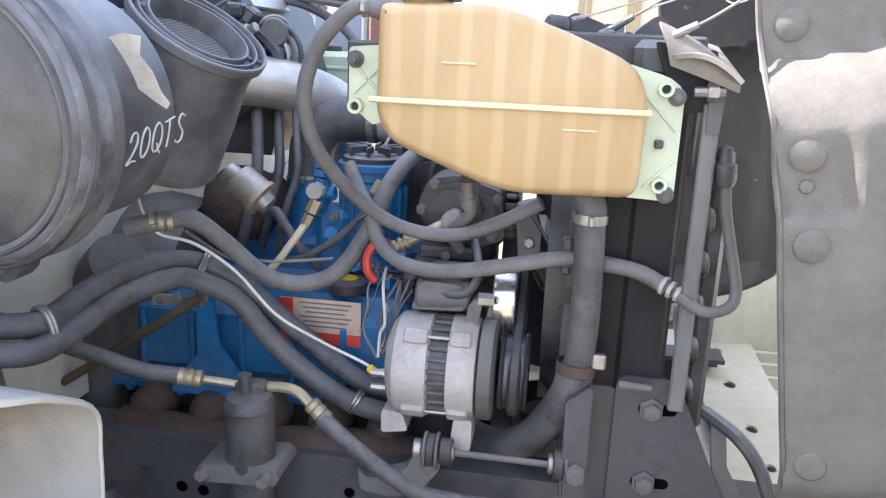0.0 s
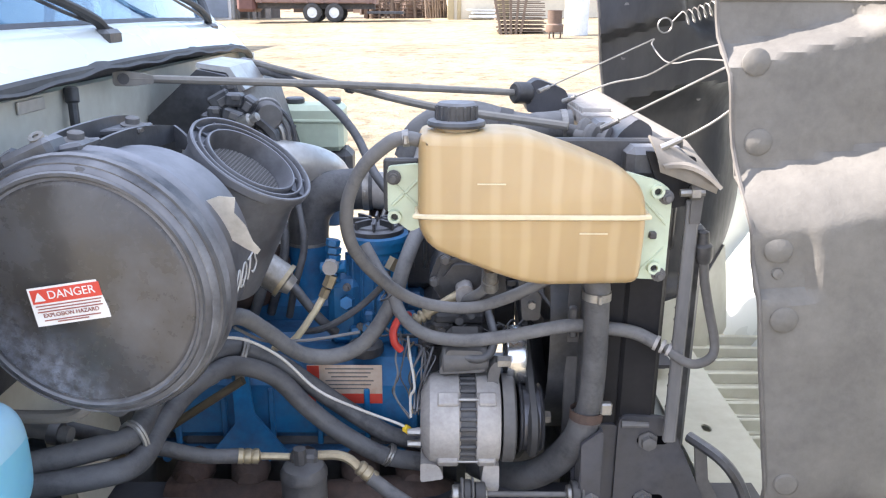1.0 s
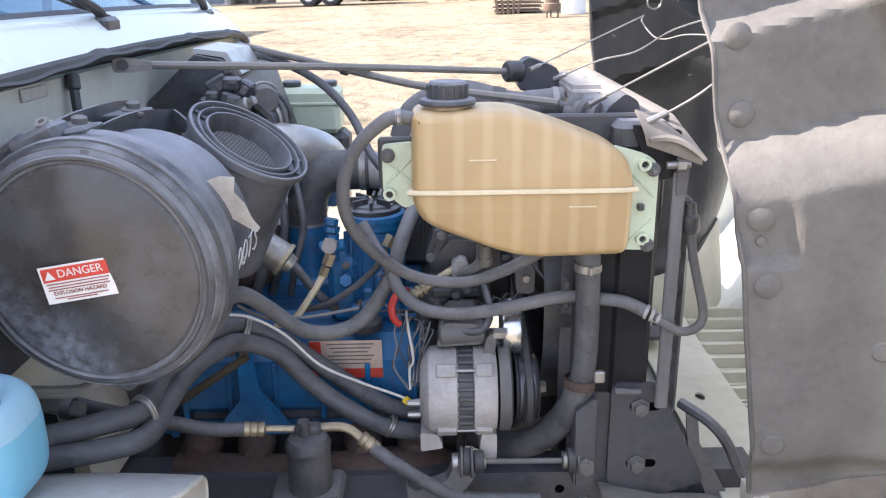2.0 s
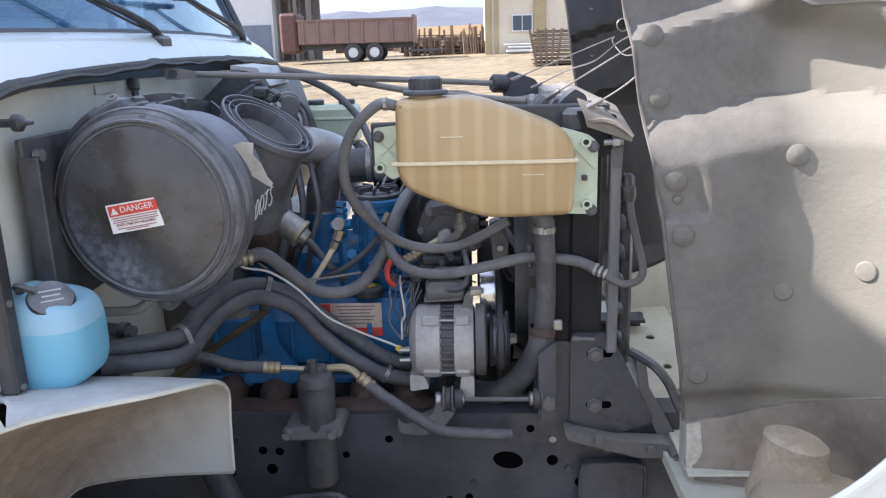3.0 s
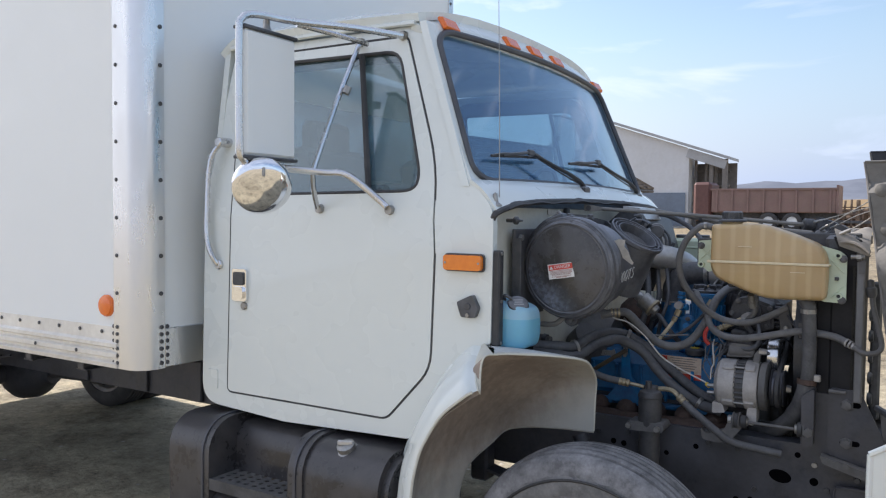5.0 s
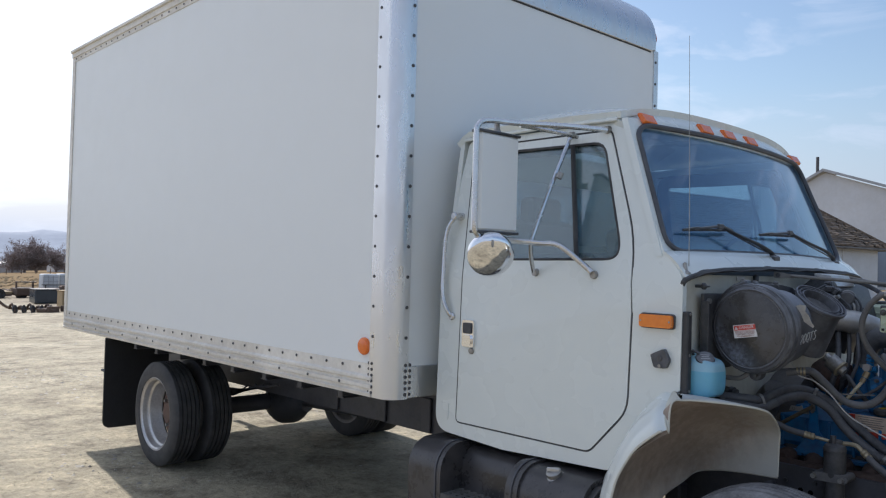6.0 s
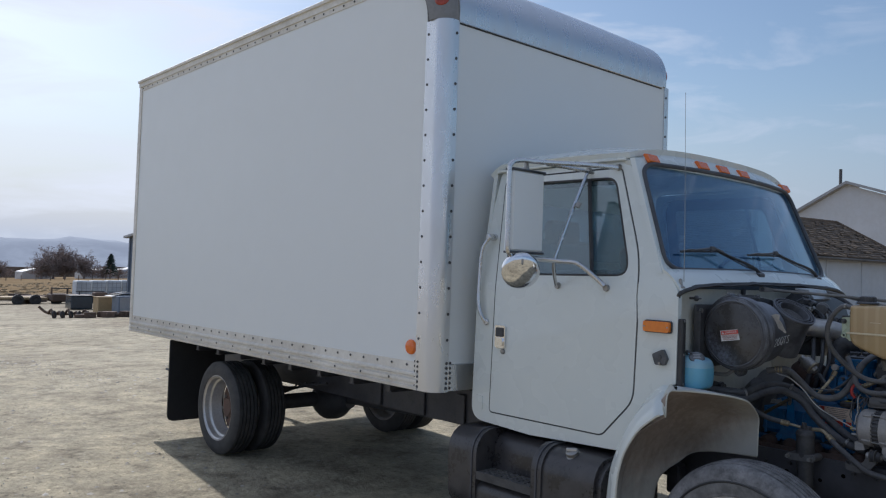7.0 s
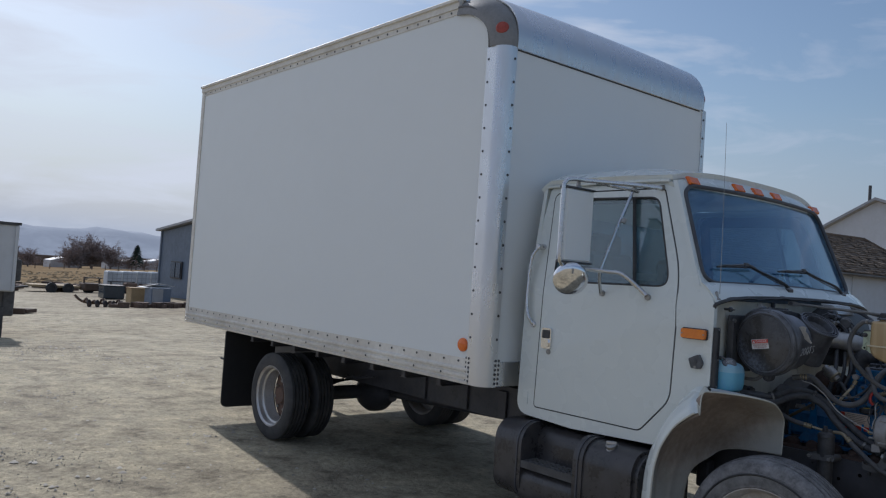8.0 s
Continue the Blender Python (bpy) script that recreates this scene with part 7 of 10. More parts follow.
for k, (x, z) in enumerate(((-0.545, 1.215), (-0.535, 1.17), (-0.455, 1.19), (-0.43, 1.14), (-0.52, 1.125))):
    part("header_bolt", Geo().lathe([(0.009, 0), (0.009, 0.006), (0.006, 0.008), (0.006, 0.014), (0, 0.015)], (x, -0.118, z), (0.1 * (k - 2), -1, 0.1), 8), (CASTGREY, BLUE)[k % 2], ff)
bf = part("brass_fitting", Geo().cyl((-0.572, -0.148, 1.252), (-0.582, -0.152, 1.228), 0.013, seg=6), BRASS, truck, "brass line fitting")
part("nut", Geo().cyl((-0.584, -0.153, 1.224), (-0.592, -0.157, 1.206), 0.011, seg=6), BRASS, bf)
part("banjo", Geo().cyl((-0.575, -0.118, 1.268), (-0.575, -0.158, 1.27), 0.016, seg=10), ALLOY, bf)
hs = part("sensor_plug", Geo().lathe([(0.020, 0), (0.020, 0.02), (0.034, 0.025), (0.034, 0.075), (0.022, 0.085), (0.018, 0.10)], (-0.725, -0.20, 1.305), (0.75, -0.05, -0.55), 20), STEEL, truck, "bare aluminium breather valve")
part("collar", Geo().cyl((-0.665, -0.204, 1.262), (-0.658, -0.2045, 1.257), 0.037, seg=20), BRASS, hs)

# alternator
aw = Vector((1, 0, 0))
a0 = Vector((-0.385, -0.325, 1.022))
alt = part("alternator", Geo().lathe([(0.0, 0.0), (0.05, 0.0), (0.07, 0.006), (0.084, 0.018), (0.087, 0.03), (0.087, 0.072), (0.080, 0.076)], a0, aw, 40), ALLOY, truck, "bare cast aluminium alternator with a black stator")
part("stator", Geo().lathe([(0.078, 0.07), (0.079, 0.072), (0.079, 0.108), (0.078, 0.11)], a0, aw, 40), DARK, alt)
for k in range(28):
    a = k * 2 * math.pi / 28
    part("stator_tooth", Geo().box(a0 + aw * 0.09 + Vector((0, math.cos(a), math.sin(a))) * 0.0795, (0.034, 0.012, 0.007), 0.002, Matrix.Rotation(a, 3, "X")), DARK, alt)
part("front_frame", Geo().lathe([(0.080, 0.104), (0.088, 0.106), (0.088, 0.138), (0.082, 0.150), (0.06, 0.154), (0.0, 0.154)], a0, aw, 40), ALLOY, alt)
for a in (40, 130, 220, 310):
    p = a0 + Vector((0, math.cos(radians(a)), math.sin(radians(a)))) * 0.088
    part("through_bolt", Geo().cyl(p * 1.0 + aw * 0.06, p + aw * 0.12, 0.0035, seg=8), STEEL, alt)
    for b_, l_ in ((0.052, 0.04), (0.125, 0.034)):
        part("bolt_lug", Geo().box(p + aw * b_, (l_, 0.026, 0.012), 0.004, Matrix.Rotation(radians(a - 90), 3, "X")), ALLOY, alt)
part("fan", Geo().lathe([(0.0, 0.155), (0.084, 0.155), (0.085, 0.158), (0.085, 0.176), (0.078, 0.18), (0.05, 0.182), (0.0, 0.182)], a0, aw, 40), CASTGREY, alt)
part("pulley", Geo().lathe([(0.0, 0.188), (0.064, 0.188), (0.066, 0.192), (0.062, 0.196), (0.062, 0.226), (0.066, 0.230), (0.062, 0.234), (0.03, 0.234), (0.0, 0.234)], a0, aw, 32), PULLEY, alt)
part("nut", Geo().cyl(a0 + aw * 0.236, a0 + aw * 0.252, 0.015, 0.012, 6), STEEL, alt)
part("lower_ear", Geo().prism(soften([(-0.265, 0.955), (-0.235, 0.955), (-0.235, 0.90), (-0.25, 0.89), (-0.27, 0.905)], [0.006] * 5, 2), -0.39, -0.33), ALLOY, alt)
part("lower_ear", Geo().prism(soften([(-0.385, 0.96), (-0.35, 0.955), (-0.34, 0.925), (-0.385, 0.918)], [0.006] * 4, 2), -0.39, -0.33), ALLOY, alt)
part("upper_ear", Geo().prism(soften([(-0.262, 1.09), (-0.240, 1.09), (-0.233, 1.140), (-0.244, 1.150), (-0.255, 1.135)], [0.005] * 5, 2), -0.345, -0.315), CASTGREY, alt)
part("ear_bolt", Geo().cyl((-0.24, -0.335, 1.145), (-0.215, -0.335, 1.145), 0.012, 0.011, 6), STEEL, alt)
part("spacer", Geo().cyl((-0.345, -0.315, 1.14), (-0.255, -0.315, 1.142), 0.027, 0.024, 14, 0.004), CASTGREY, alt)
part("lug_block", Geo().box((-0.30, -0.28, 1.165), (0.07, 0.06, 0.04), 0.012), CASTGREY, alt)
for z in (0.985, 1.01):
    part("terminal", Geo().cyl((-0.385, -0.36, z), (-0.41, -0.362, z), 0.009, 0.006, 8), STEEL, alt)
rod = part("adjust_rod", Geo().tube([(-0.30, -0.41, 0.907), (-0.09, -0.41, 0.905)], 0.0055, 10, 2), CASTGREY, truck, "steel sway bar link rod with rubber bushings")
for x, r_, w, m_ in ((-0.318, 0.017, 0.014, STEEL), (-0.306, 0.030, 0.006, CASTGREY), (-0.296, 0.027, 0.014, SEAL), (-0.286, 0.031, 0.005, CASTGREY), (-0.272, 0.022, 0.02, SEAL), (-0.262, 0.014, 0.008, STEEL), (-0.104, 0.017, 0.010, STEEL), (-0.092, 0.025, 0.016, SEAL), (-0.080, 0.028, 0.005, CASTGREY)):
    part("bushing", Geo().cyl((x - w / 2, -0.41, 0.907), (x + w / 2, -0.41, 0.907), r_, seg=18, c=0.002), m_, rod)
part("link_arm", Geo().prism(soften([(-0.415, 0.872), (-0.40, 0.850), (-0.335, 0.872), (-0.318, 0.915), (-0.285, 0.925), (-0.277, 0.885), (-0.305, 0.845), (-0.35, 0.822), (-0.41, 0.828)], [0.012] * 9, 3), -0.425, -0.392), CASTGREY, truck, "dusty cast arm holding the link rod")

# belt drive and fan
part("idler_pulley", Geo().lathe([(0.0, 0), (0.058, 0.0), (0.06, 0.004), (0.06, 0.034), (0.058, 0.038), (0.0, 0.038)], (-0.219, -0.262, 1.125), (1, 0, 0), 36), TUBE, truck, "worn bright idler pulley")
part("crank_pulley", Geo().lathe([(0, 0), (0.10, 0), (0.10, 0.05), (0.09, 0.055), (0, 0.055)], (-0.225, 0.0, 0.86), (1, 0, 0), 36), DARK, truck, "greasy black crank pulley")
part("water_pump_pulley", Geo().lathe([(0, 0), (0.085, 0), (0.085, 0.04), (0.03, 0.045), (0, 0.045)], (-0.225, 0.03, 1.13), (1, 0, 0), 36), DARK, truck, "black water pump pulley")
belt = [(-0.172, -0.39, 1.04), (-0.172, -0.375, 0.975), (-0.172, -0.30, 0.955), (-0.172, -0.06, 0.775), (-0.172, 0.06, 0.775), (-0.172, 0.115, 0.90), (-0.172, 0.115, 1.15), (-0.172, 0.03, 1.215), (-0.172, -0.06, 1.18), (-0.172, -0.15, 1.162), (-0.172, -0.21, 1.13), (-0.172, -0.33, 1.078)]
part("drive_belt", Geo().tube(belt, 0.011, 6, 4, True), SEAL, truck, "black ribbed drive belt")
fan = part("cooling_fan", Geo().lathe([(0, 0), (0.09, 0), (0.10, 0.02), (0.08, 0.05), (0, 0.05)], (-0.165, 0.02, 1.13), (1, 0, 0), 28), ALLOY, truck, "black cooling fan behind the radiator")
for k in range(7):
    a = k * 2 * math.pi / 7 + 0.3
    m = Matrix.Rotation(a, 3, "X") @ Matrix.Rotation(radians(30), 3, "Z")
    part("blade", Geo().box(Vector((-0.14, 0.02, 1.13)) + Matrix.Rotation(a, 3, "X") @ Vector((0, 0, 0.19)), (0.006, 0.09, 0.22), 0.002, Matrix.Rotation(a, 3, "X") @ Matrix.Rotation(radians(35), 3, "Z")), BLACK, fan)
tb = part("tensioner_bracket", Geo().prism(soften([(-0.195, 1.285), (-0.165, 1.295), (-0.148, 1.24), (-0.150, 1.19), (-0.185, 1.19), (-0.188, 1.23)], [0.008] * 6, 3), -0.24, -0.20), CASTGREY, truck, "cast grey belt tensioner bracket")
part("bracket_bolt", Geo().cyl((-0.168, -0.24, 1.225), (-0.168, -0.252, 1.225), 0.008, seg=6), STEEL, tb)
# injection pump housing behind the filter
ip = part("pump_housing", Geo().box((-0.385, 0.13, 1.235), (0.19, 0.16, 0.20), 0.03), DARK, truck, "oily black pump housing behind the compressor")
for k in range(6):
    part("delivery_line", Geo().tube([(-0.455 + 0.03 * k, 0.06, 1.33), (-0.46 + 0.032 * k, 0.03, 1.362), (-0.47 + 0.03 * k, 0.0, 1.355), (-0.49 + 0.028 * k, -0.02, 1.30), (-0.50 + 0.03 * k, 0.0, 1.22)], 0.0045, 6, 4), (STEEL, DARK)[k % 2], ip)
    part("union_nut", Geo().cyl((-0.455 + 0.03 * k, 0.06, 1.315), (-0.455 + 0.03 * k, 0.06, 1.338), 0.010, seg=6), CASTGREY, ip)
# compressor and housings above the alternator
face = soften([(-0.372, 1.262), (-0.352, 1.315), (-0.30, 1.325), (-0.222, 1.30), (-0.212, 1.215), (-0.262, 1.198), (-0.335, 1.205)], [0.012] * 7, 3)
cmp_ = part("compressor", Geo().prism(face, -0.205, -0.10), DARK, truck, "black cast compressor with bolted end plate")
part("end_plate", Geo().prism(grow(face, -0.012), -0.214, -0.204), DARK, cmp_)
part("boss", Geo().prism(soften([(-0.345, 1.272), (-0.322, 1.302), (-0.262, 1.298), (-0.252, 1.262), (-0.30, 1.248)], [0.01] * 5, 3), -0.226, -0.213), DARK, cmp_)
for x, z in ((-0.360, 1.262), (-0.327, 1.226), (-0.303, 1.222), (-0.278, 1.226), (-0.236, 1.222), (-0.228, 1.288), (-0.338, 1.308)):
    part("plate_bolt", Geo().lathe([(0.0115, 0), (0.0115, 0.003), (0.0085, 0.004), (0.0085, 0.011), (0.007, 0.012), (0, 0.012)], (x, -0.213, z), (0, -1, 0), 6), CASTGREY, cmp_)
part("line_head", Geo().prism(soften([(-0.318, 1.262), (-0.318, 1.238), (-0.300, 1.228), (-0.282, 1.248), (-0.287, 1.268), (-0.30, 1.272)], [0.005] * 6, 2), -0.262, -0.225), ALLOY, cmp_, "bare aluminium line block")
part("suction_line", Geo().tube([(-0.398, -0.275, 1.202), (-0.365, -0.262, 1.219), (-0.314, -0.248, 1.247)], 0.0095, 12, 4), BRASS, cmp_)
for k in range(4):
    part("crimp", Geo().lathe([(0.0125, -0.004), (0.014, 0.0), (0.0125, 0.004)], (-0.402 + 0.009 * k, -0.2765 + 0.003 * k, 1.200 + 0.0047 * k), (0.86, 0.25, 0.45), 14), BRASS, cmp_)
for x, z, w, h in ((-0.345, 1.165, 0.045, 0.04), (-0.29, 1.16, 0.06, 0.03), (-0.375, 1.125, 0.035, 0.045), (-0.31, 1.19, 0.10, 0.022)):
    part("mount_lug", Geo().box((x, -0.19, z), (w, 0.09, h), 0.012), DARK, cmp_)
    part("lug_bolt", Geo().cyl((x, -0.235, z), (x, -0.247, z), 0.009, seg=6), CASTGREY, cmp_)
part("wedge_bracket", Geo().prism(soften([(-0.352, 1.118), (-0.335, 1.168), (-0.268, 1.166), (-0.262, 1.122)], [0.008] * 4, 2), -0.335, -0.27), CASTGREY, cmp_, "dusty cast bracket")
for k in range(14):
    a = k * 0.45
    part("clutch_rib", Geo().box((-0.205, -0.155 + 0.045 * math.cos(a), 1.255 + 0.045 * math.sin(a)), (0.02, 0.008, 0.012), 0.002, Matrix.Rotation(a, 3, "X")), DARK, cmp_)
part("rear_accessory", Geo().box((-0.26, 0.02, 1.25), (0.12, 0.3, 0.14), 0.03), DARK, cmp_)

# ---------- hoses, lines and radiator ----------
def hose(name, pts, r, mat, label, seg=12):
    return part(name, Geo().tube(pts, r, seg, 6), mat, truck, label)


def band(par, at, way, r, mat=STEEL, w=0.010, screw=True):
    a, d = Vector(at), Vector(way).normalized()
    part("hose_clamp", Geo().lathe([(r, -w / 2), (r + 0.0018, -w / 2), (r + 0.0018, w / 2), (r, w / 2)], a, d, 18, ring=True), mat, par)
    if screw:
        part("clamp_screw", Geo().box(a + Vector((0.0, -(r + 0.004), 0)), (0.008, 0.008, 0.016), 0.002), mat, par)


h1 = hose("overflow_hose", [(-0.385, -0.45, 1.583), (-0.405, -0.462, 1.588), (-0.43, -0.462, 1.581), (-0.478, -0.44, 1.534), (-0.506, -0.42, 1.463), (-0.501, -0.38, 1.382), (-0.452, -0.32, 1.298), (-0.385, -0.29, 1.247), (-0.294, -0.30, 1.240), (-0.216, -0.32, 1.271), (-0.15, -0.33, 1.31)], 0.0115, HOSE, "grey rubber overflow hose looping from the tank")
band(h1, (-0.405, -0.462, 1.588), (1, 0, 0.1), 0.0118)
h2 = hose("vent_hose", [(-0.50, -0.19, 1.33), (-0.468, -0.22, 1.282), (-0.443, -0.25, 1.259), (-0.423, -0.28, 1.217), (-0.375, -0.31, 1.189), (-0.305, -0.33, 1.186), (-0.222, -0.35, 1.204), (-0.116, -0.365, 1.231), (-0.05, -0.378, 1.232), (0.0, -0.382, 1.226), (0.036, -0.392, 1.212)], 0.0125, HOSE, "grey rubber hose crossing in front of the pulleys")
for k in range(3):
    band(h2, (0.040 + 0.010 * k, -0.394 - 0.006 * k, 1.2105 - 0.004 * k), (1, -0.5, -0.35), 0.0125 - 0.001 * k, ALLOY, 0.006, False)
hose("metal_line", [(0.055, -0.402, 1.205), (0.075, -0.426, 1.193), (0.101, -0.430, 1.186), (0.130, -0.42, 1.193), (0.139, -0.41, 1.217), (0.124, -0.40, 1.284), (0.112, -0.40, 1.333), (0.107, -0.40, 1.374)], 0.0085, CASTGREY, "bent grey metal line beside the radiator")
part("sensor", Geo().lathe([(0.012, 0), (0.016, 0.01), (0.016, 0.03), (0.011, 0.035), (0.01, 0.055), (0, 0.06)], (0.107, -0.40, 1.365), (-0.1, 0, 1), 12), DARK, truck, "black pressure switch on the metal line")
h3 = hose("heater_hose", [(-0.79, -0.44, 1.245), (-0.741, -0.42, 1.255), (-0.708, -0.38, 1.253), (-0.674, -0.33, 1.204), (-0.62, -0.29, 1.14), (-0.555, -0.27, 1.125), (-0.496, -0.26, 1.152), (-0.444, -0.25, 1.229), (-0.417, -0.22, 1.305), (-0.39, -0.13, 1.345), (-0.34, 0.0, 1.35)], 0.0155, HOSE, "thick dusty heater hose sagging over the engine")
for k in range(3):
    band(h3, (-0.752 + 0.012 * k, -0.424 - 0.0 * k + 0.006 * k, 1.2545), (1, 0.4, 0.05), 0.0155, BRASS, 0.008, False)
part("tie", Geo().tube([Vector((-0.446, -0.268, 1.258)) + (Vector((0.8, 0.1, 0.6)) * math.cos(a) + Vector((0, 1, 0)) * math.sin(a)) * 0.022 for a in [k * math.pi / 6 for k in range(12)]], 0.002, 5, 1, True), BLACK, truck, "black cable tie round two hoses")
H4 = [(-0.95, -0.70, 1.150), (-0.873, -0.65, 1.147), (-0.829, -0.60, 1.141), (-0.828, -0.50, 1.152), (-0.798, -0.42, 1.171), (-0.767, -0.35, 1.170), (-0.730, -0.30, 1.154), (-0.666, -0.28, 1.115), (-0.614, -0.275, 1.072), (-0.531, -0.27, 1.005), (-0.447, -0.27, 0.949), (-0.37, -0.25, 0.92)]
H5 = [(-0.94, -0.72, 1.128), (-0.859, -0.68, 1.120), (-0.815, -0.63, 1.112), (-0.812, -0.53, 1.118), (-0.792, -0.45, 1.138), (-0.752, -0.38, 1.148), (-0.722, -0.335, 1.134), (-0.664, -0.315, 1.100), (-0.604, -0.315, 1.034), (-0.542, -0.315, 0.980), (-0.459, -0.315, 0.930), (-0.37, -0.30, 0.905)]
h4 = hose("coolant_hose", H4, 0.0185, RUBBER, "thick black coolant hose with a bright strap")
hose("coolant_hose", H5, 0.0185, RUBBER, "thick black coolant hose running below another")


def strap(at, way, rx, rz, mat=STEEL):
    d = Vector(way).normalized()
    s = Vector((0, 0, 1)) - d * d.z
    s.normalize()
    c = d.cross(s)
    ring = [Vector(at) + s * (rz * math.sin(a)) + c * (rx * math.cos(a)) for a in [k * math.pi / 10 for k in range(20)]]
    g = Geo()
    g.tube(ring, 0.0035, 6, 1, True)
    g.tube([p + d * 0.006 for p in ring], 0.0035, 6, 1, True)
    return part("hose_strap", g, mat, h4, "bright rubber-lined hose strap")


strap((-0.830, -0.60, 1.127), (0.35, 0.9, 0.1), 0.024, 0.037)
strap((-0.733, -0.312, 1.146), (0.8, 0.3, -0.4), 0.024, 0.034)
strap((-0.452, -0.312, 0.931), (0.85, 0, -0.5), 0.020, 0.021)
part("strap_bracket", Geo().box((-0.745, -0.275, 1.10), (0.018, 0.006, 0.05), 0.002), STEEL, h4)
h6 = hose("ac_hose", [(-1.0, -0.50, 1.10), (-0.901, -0.49, 1.067), (-0.83, -0.47, 1.038), (-0.771, -0.45, 1.012), (-0.714, -0.43, 1.0)], 0.0135, RUBBER, "black hose with a crimped brass end")
part("crimp", Geo().lathe([(0.0145, 0), (0.0145, 0.008), (0.0125, 0.010), (0.0145, 0.014), (0.0145, 0.022), (0.0125, 0.024), (0.0145, 0.028), (0.0145, 0.036), (0.008, 0.04)], (-0.716, -0.4315, 1.0005), (0.95, 0.24, -0.16), 14), BRASS, h6)
part("end_tube", Geo().tube([(-0.68, -0.421, 0.994), (-0.655, -0.415, 0.990), (-0.625, -0.407, 0.984)], 0.007, 8, 4), BRASS, h6)
h7 = hose("ac_hose", [(-0.478, -0.42, 0.949), (-0.45, -0.425, 0.928), (-0.426, -0.43, 0.912), (-0.359, -0.43, 0.864), (-0.30, -0.42, 0.83), (-0.15, -0.40, 0.81)], 0.0135, RUBBER, "black hose leaving the drier")
part("end_tube", Geo().tube([(-0.575, -0.40, 0.983), (-0.54, -0.404, 0.986), (-0.516, -0.41, 0.981), (-0.497, -0.415, 0.965)], 0.009, 8, 4), BRASS, h7)
part("crimp", Geo().lathe([(0.010, 0), (0.0145, 0.004), (0.0145, 0.012), (0.0125, 0.014), (0.0145, 0.018), (0.0145, 0.026), (0.0125, 0.028), (0.0145, 0.032), (0.0145, 0.04)], (-0.500, -0.413, 0.969), (0.72, -0.1, -0.62), 14), BRASS, h7)
dr = part("receiver_drier", Geo().lathe([(0.0, 0), (0.03, 0.0), (0.04, 0.008), (0.042, 0.02), (0.042, 0.112), (0.044, 0.114), (0.044, 0.122), (0.037, 0.135), (0.02, 0.142), (0.0, 0.142)], (-0.60, -0.42, 0.84), (0, 0, 1), 28), DARK, truck, "dusty black cylinder on a clamp bracket")
part("drier_head", Geo().box((-0.60, -0.41, 0.985), (0.05, 0.03, 0.022), 0.006), DARK, dr)
part("drier_stud", Geo().cyl((-0.605, -0.425, 0.975), (-0.605, -0.425, 1.012), 0.012, seg=8), DARK, dr)
part("lower_can", Geo().cyl((-0.60, -0.42, 0.70), (-0.60, -0.42, 0.845), 0.038, seg=28, c=0.006), DARK, dr)
part("bracket", Geo().prism(soften([(-0.672, 0.862), (-0.545, 0.868), (-0.535, 0.852), (-0.545, 0.835), (-0.665, 0.83), (-0.68, 0.845)], [0.006] * 6, 2), -0.46, -0.37), CASTGREY, dr)
for x in (-0.665, -0.56):
    part("bracket_bolt", Geo().cyl((x, -0.46, 0.848), (x, -0.476, 0.848), 0.011, 0.010, 6), STEEL, dr)
wire = hose("white_cable", [(-0.78, -0.42, 1.30), (-0.762, -0.43, 1.265), (-0.742, -0.425, 1.236), (-0.69, -0.41, 1.220), (-0.638, -0.375, 1.169), (-0.578, -0.355, 1.094), (-0.502, -0.35, 1.052), (-0.432, -0.35, 1.023), (-0.415, -0.35, 1.014)], 0.0027, WHITEWIRE, "white cable hanging across the hoses", 6)
part("terminal", Geo().box((-0.410, -0.35, 1.008), (0.02, 0.012, 0.014), 0.003, Matrix.Rotation(radians(40), 3, "Y")), YELLOW, wire)
hose("thin_cable", [(-0.719, -0.38, 1.232), (-0.688, -0.30, 1.171), (-0.64, -0.285, 1.164), (-0.593, -0.28, 1.165), (-0.507, -0.26, 1.172)], 0.003, HOSE, "thin grey cable over the engine", 6)
hose("fuel_line", [(-0.592, -0.157, 1.206), (-0.61, -0.17, 1.177), (-0.652, -0.18, 1.12), (-0.70, -0.16, 1.09)], 0.0075, SEAM, "pale fuel line below a brass fitting", 8)
hose("fuel_line", [(-0.455, -0.19, 1.275), (-0.462, -0.20, 1.251), (-0.517, -0.19, 1.194), (-0.585, -0.18, 1.148), (-0.64, -0.16, 1.13)], 0.007, RUBBER, "black fuel line across the filter", 8)
part("line_nut", Geo().cyl((-0.452, -0.188, 1.278), (-0.44, -0.18, 1.30), 0.012, seg=6), BRASS, truck, "brass nut on a fuel line")
ds = hose("dipstick_tube", [(-1.00, -0.325, 0.912), (-0.894, -0.325, 0.985), (-0.81, -0.328, 1.043), (-0.724, -0.33, 1.102)], 0.0085, DIPSTICK, "brownish metal dipstick tube", 10)
part("mount_plate", Geo().prism(soften([(-0.842, 1.064), (-0.800, 1.066), (-0.782, 1.076), (-0.788, 1.094), (-0.800, 1.086), (-0.835, 1.086)], [0.003] * 6, 2), -0.286, -0.281), ALPIPE, ds, "bare metal mounting plate with a hole")
part("plate_hole", Geo().lathe([(0.004, 0.0), (0.0045, 0.002), (0.007, 0.002), (0.0075, 0.0)], (-0.822, -0.287, 1.075), (0, -1, 0), 14, ring=True), STEEL, ds)
hose("branch_hose", [(-0.70, -0.08, 1.20), (-0.66, -0.13, 1.22), (-0.63, -0.16, 1.20), (-0.60, -0.16, 1.16), (-0.57, -0.14, 1.12)], 0.010, RUBBER, "black hose behind the filter")
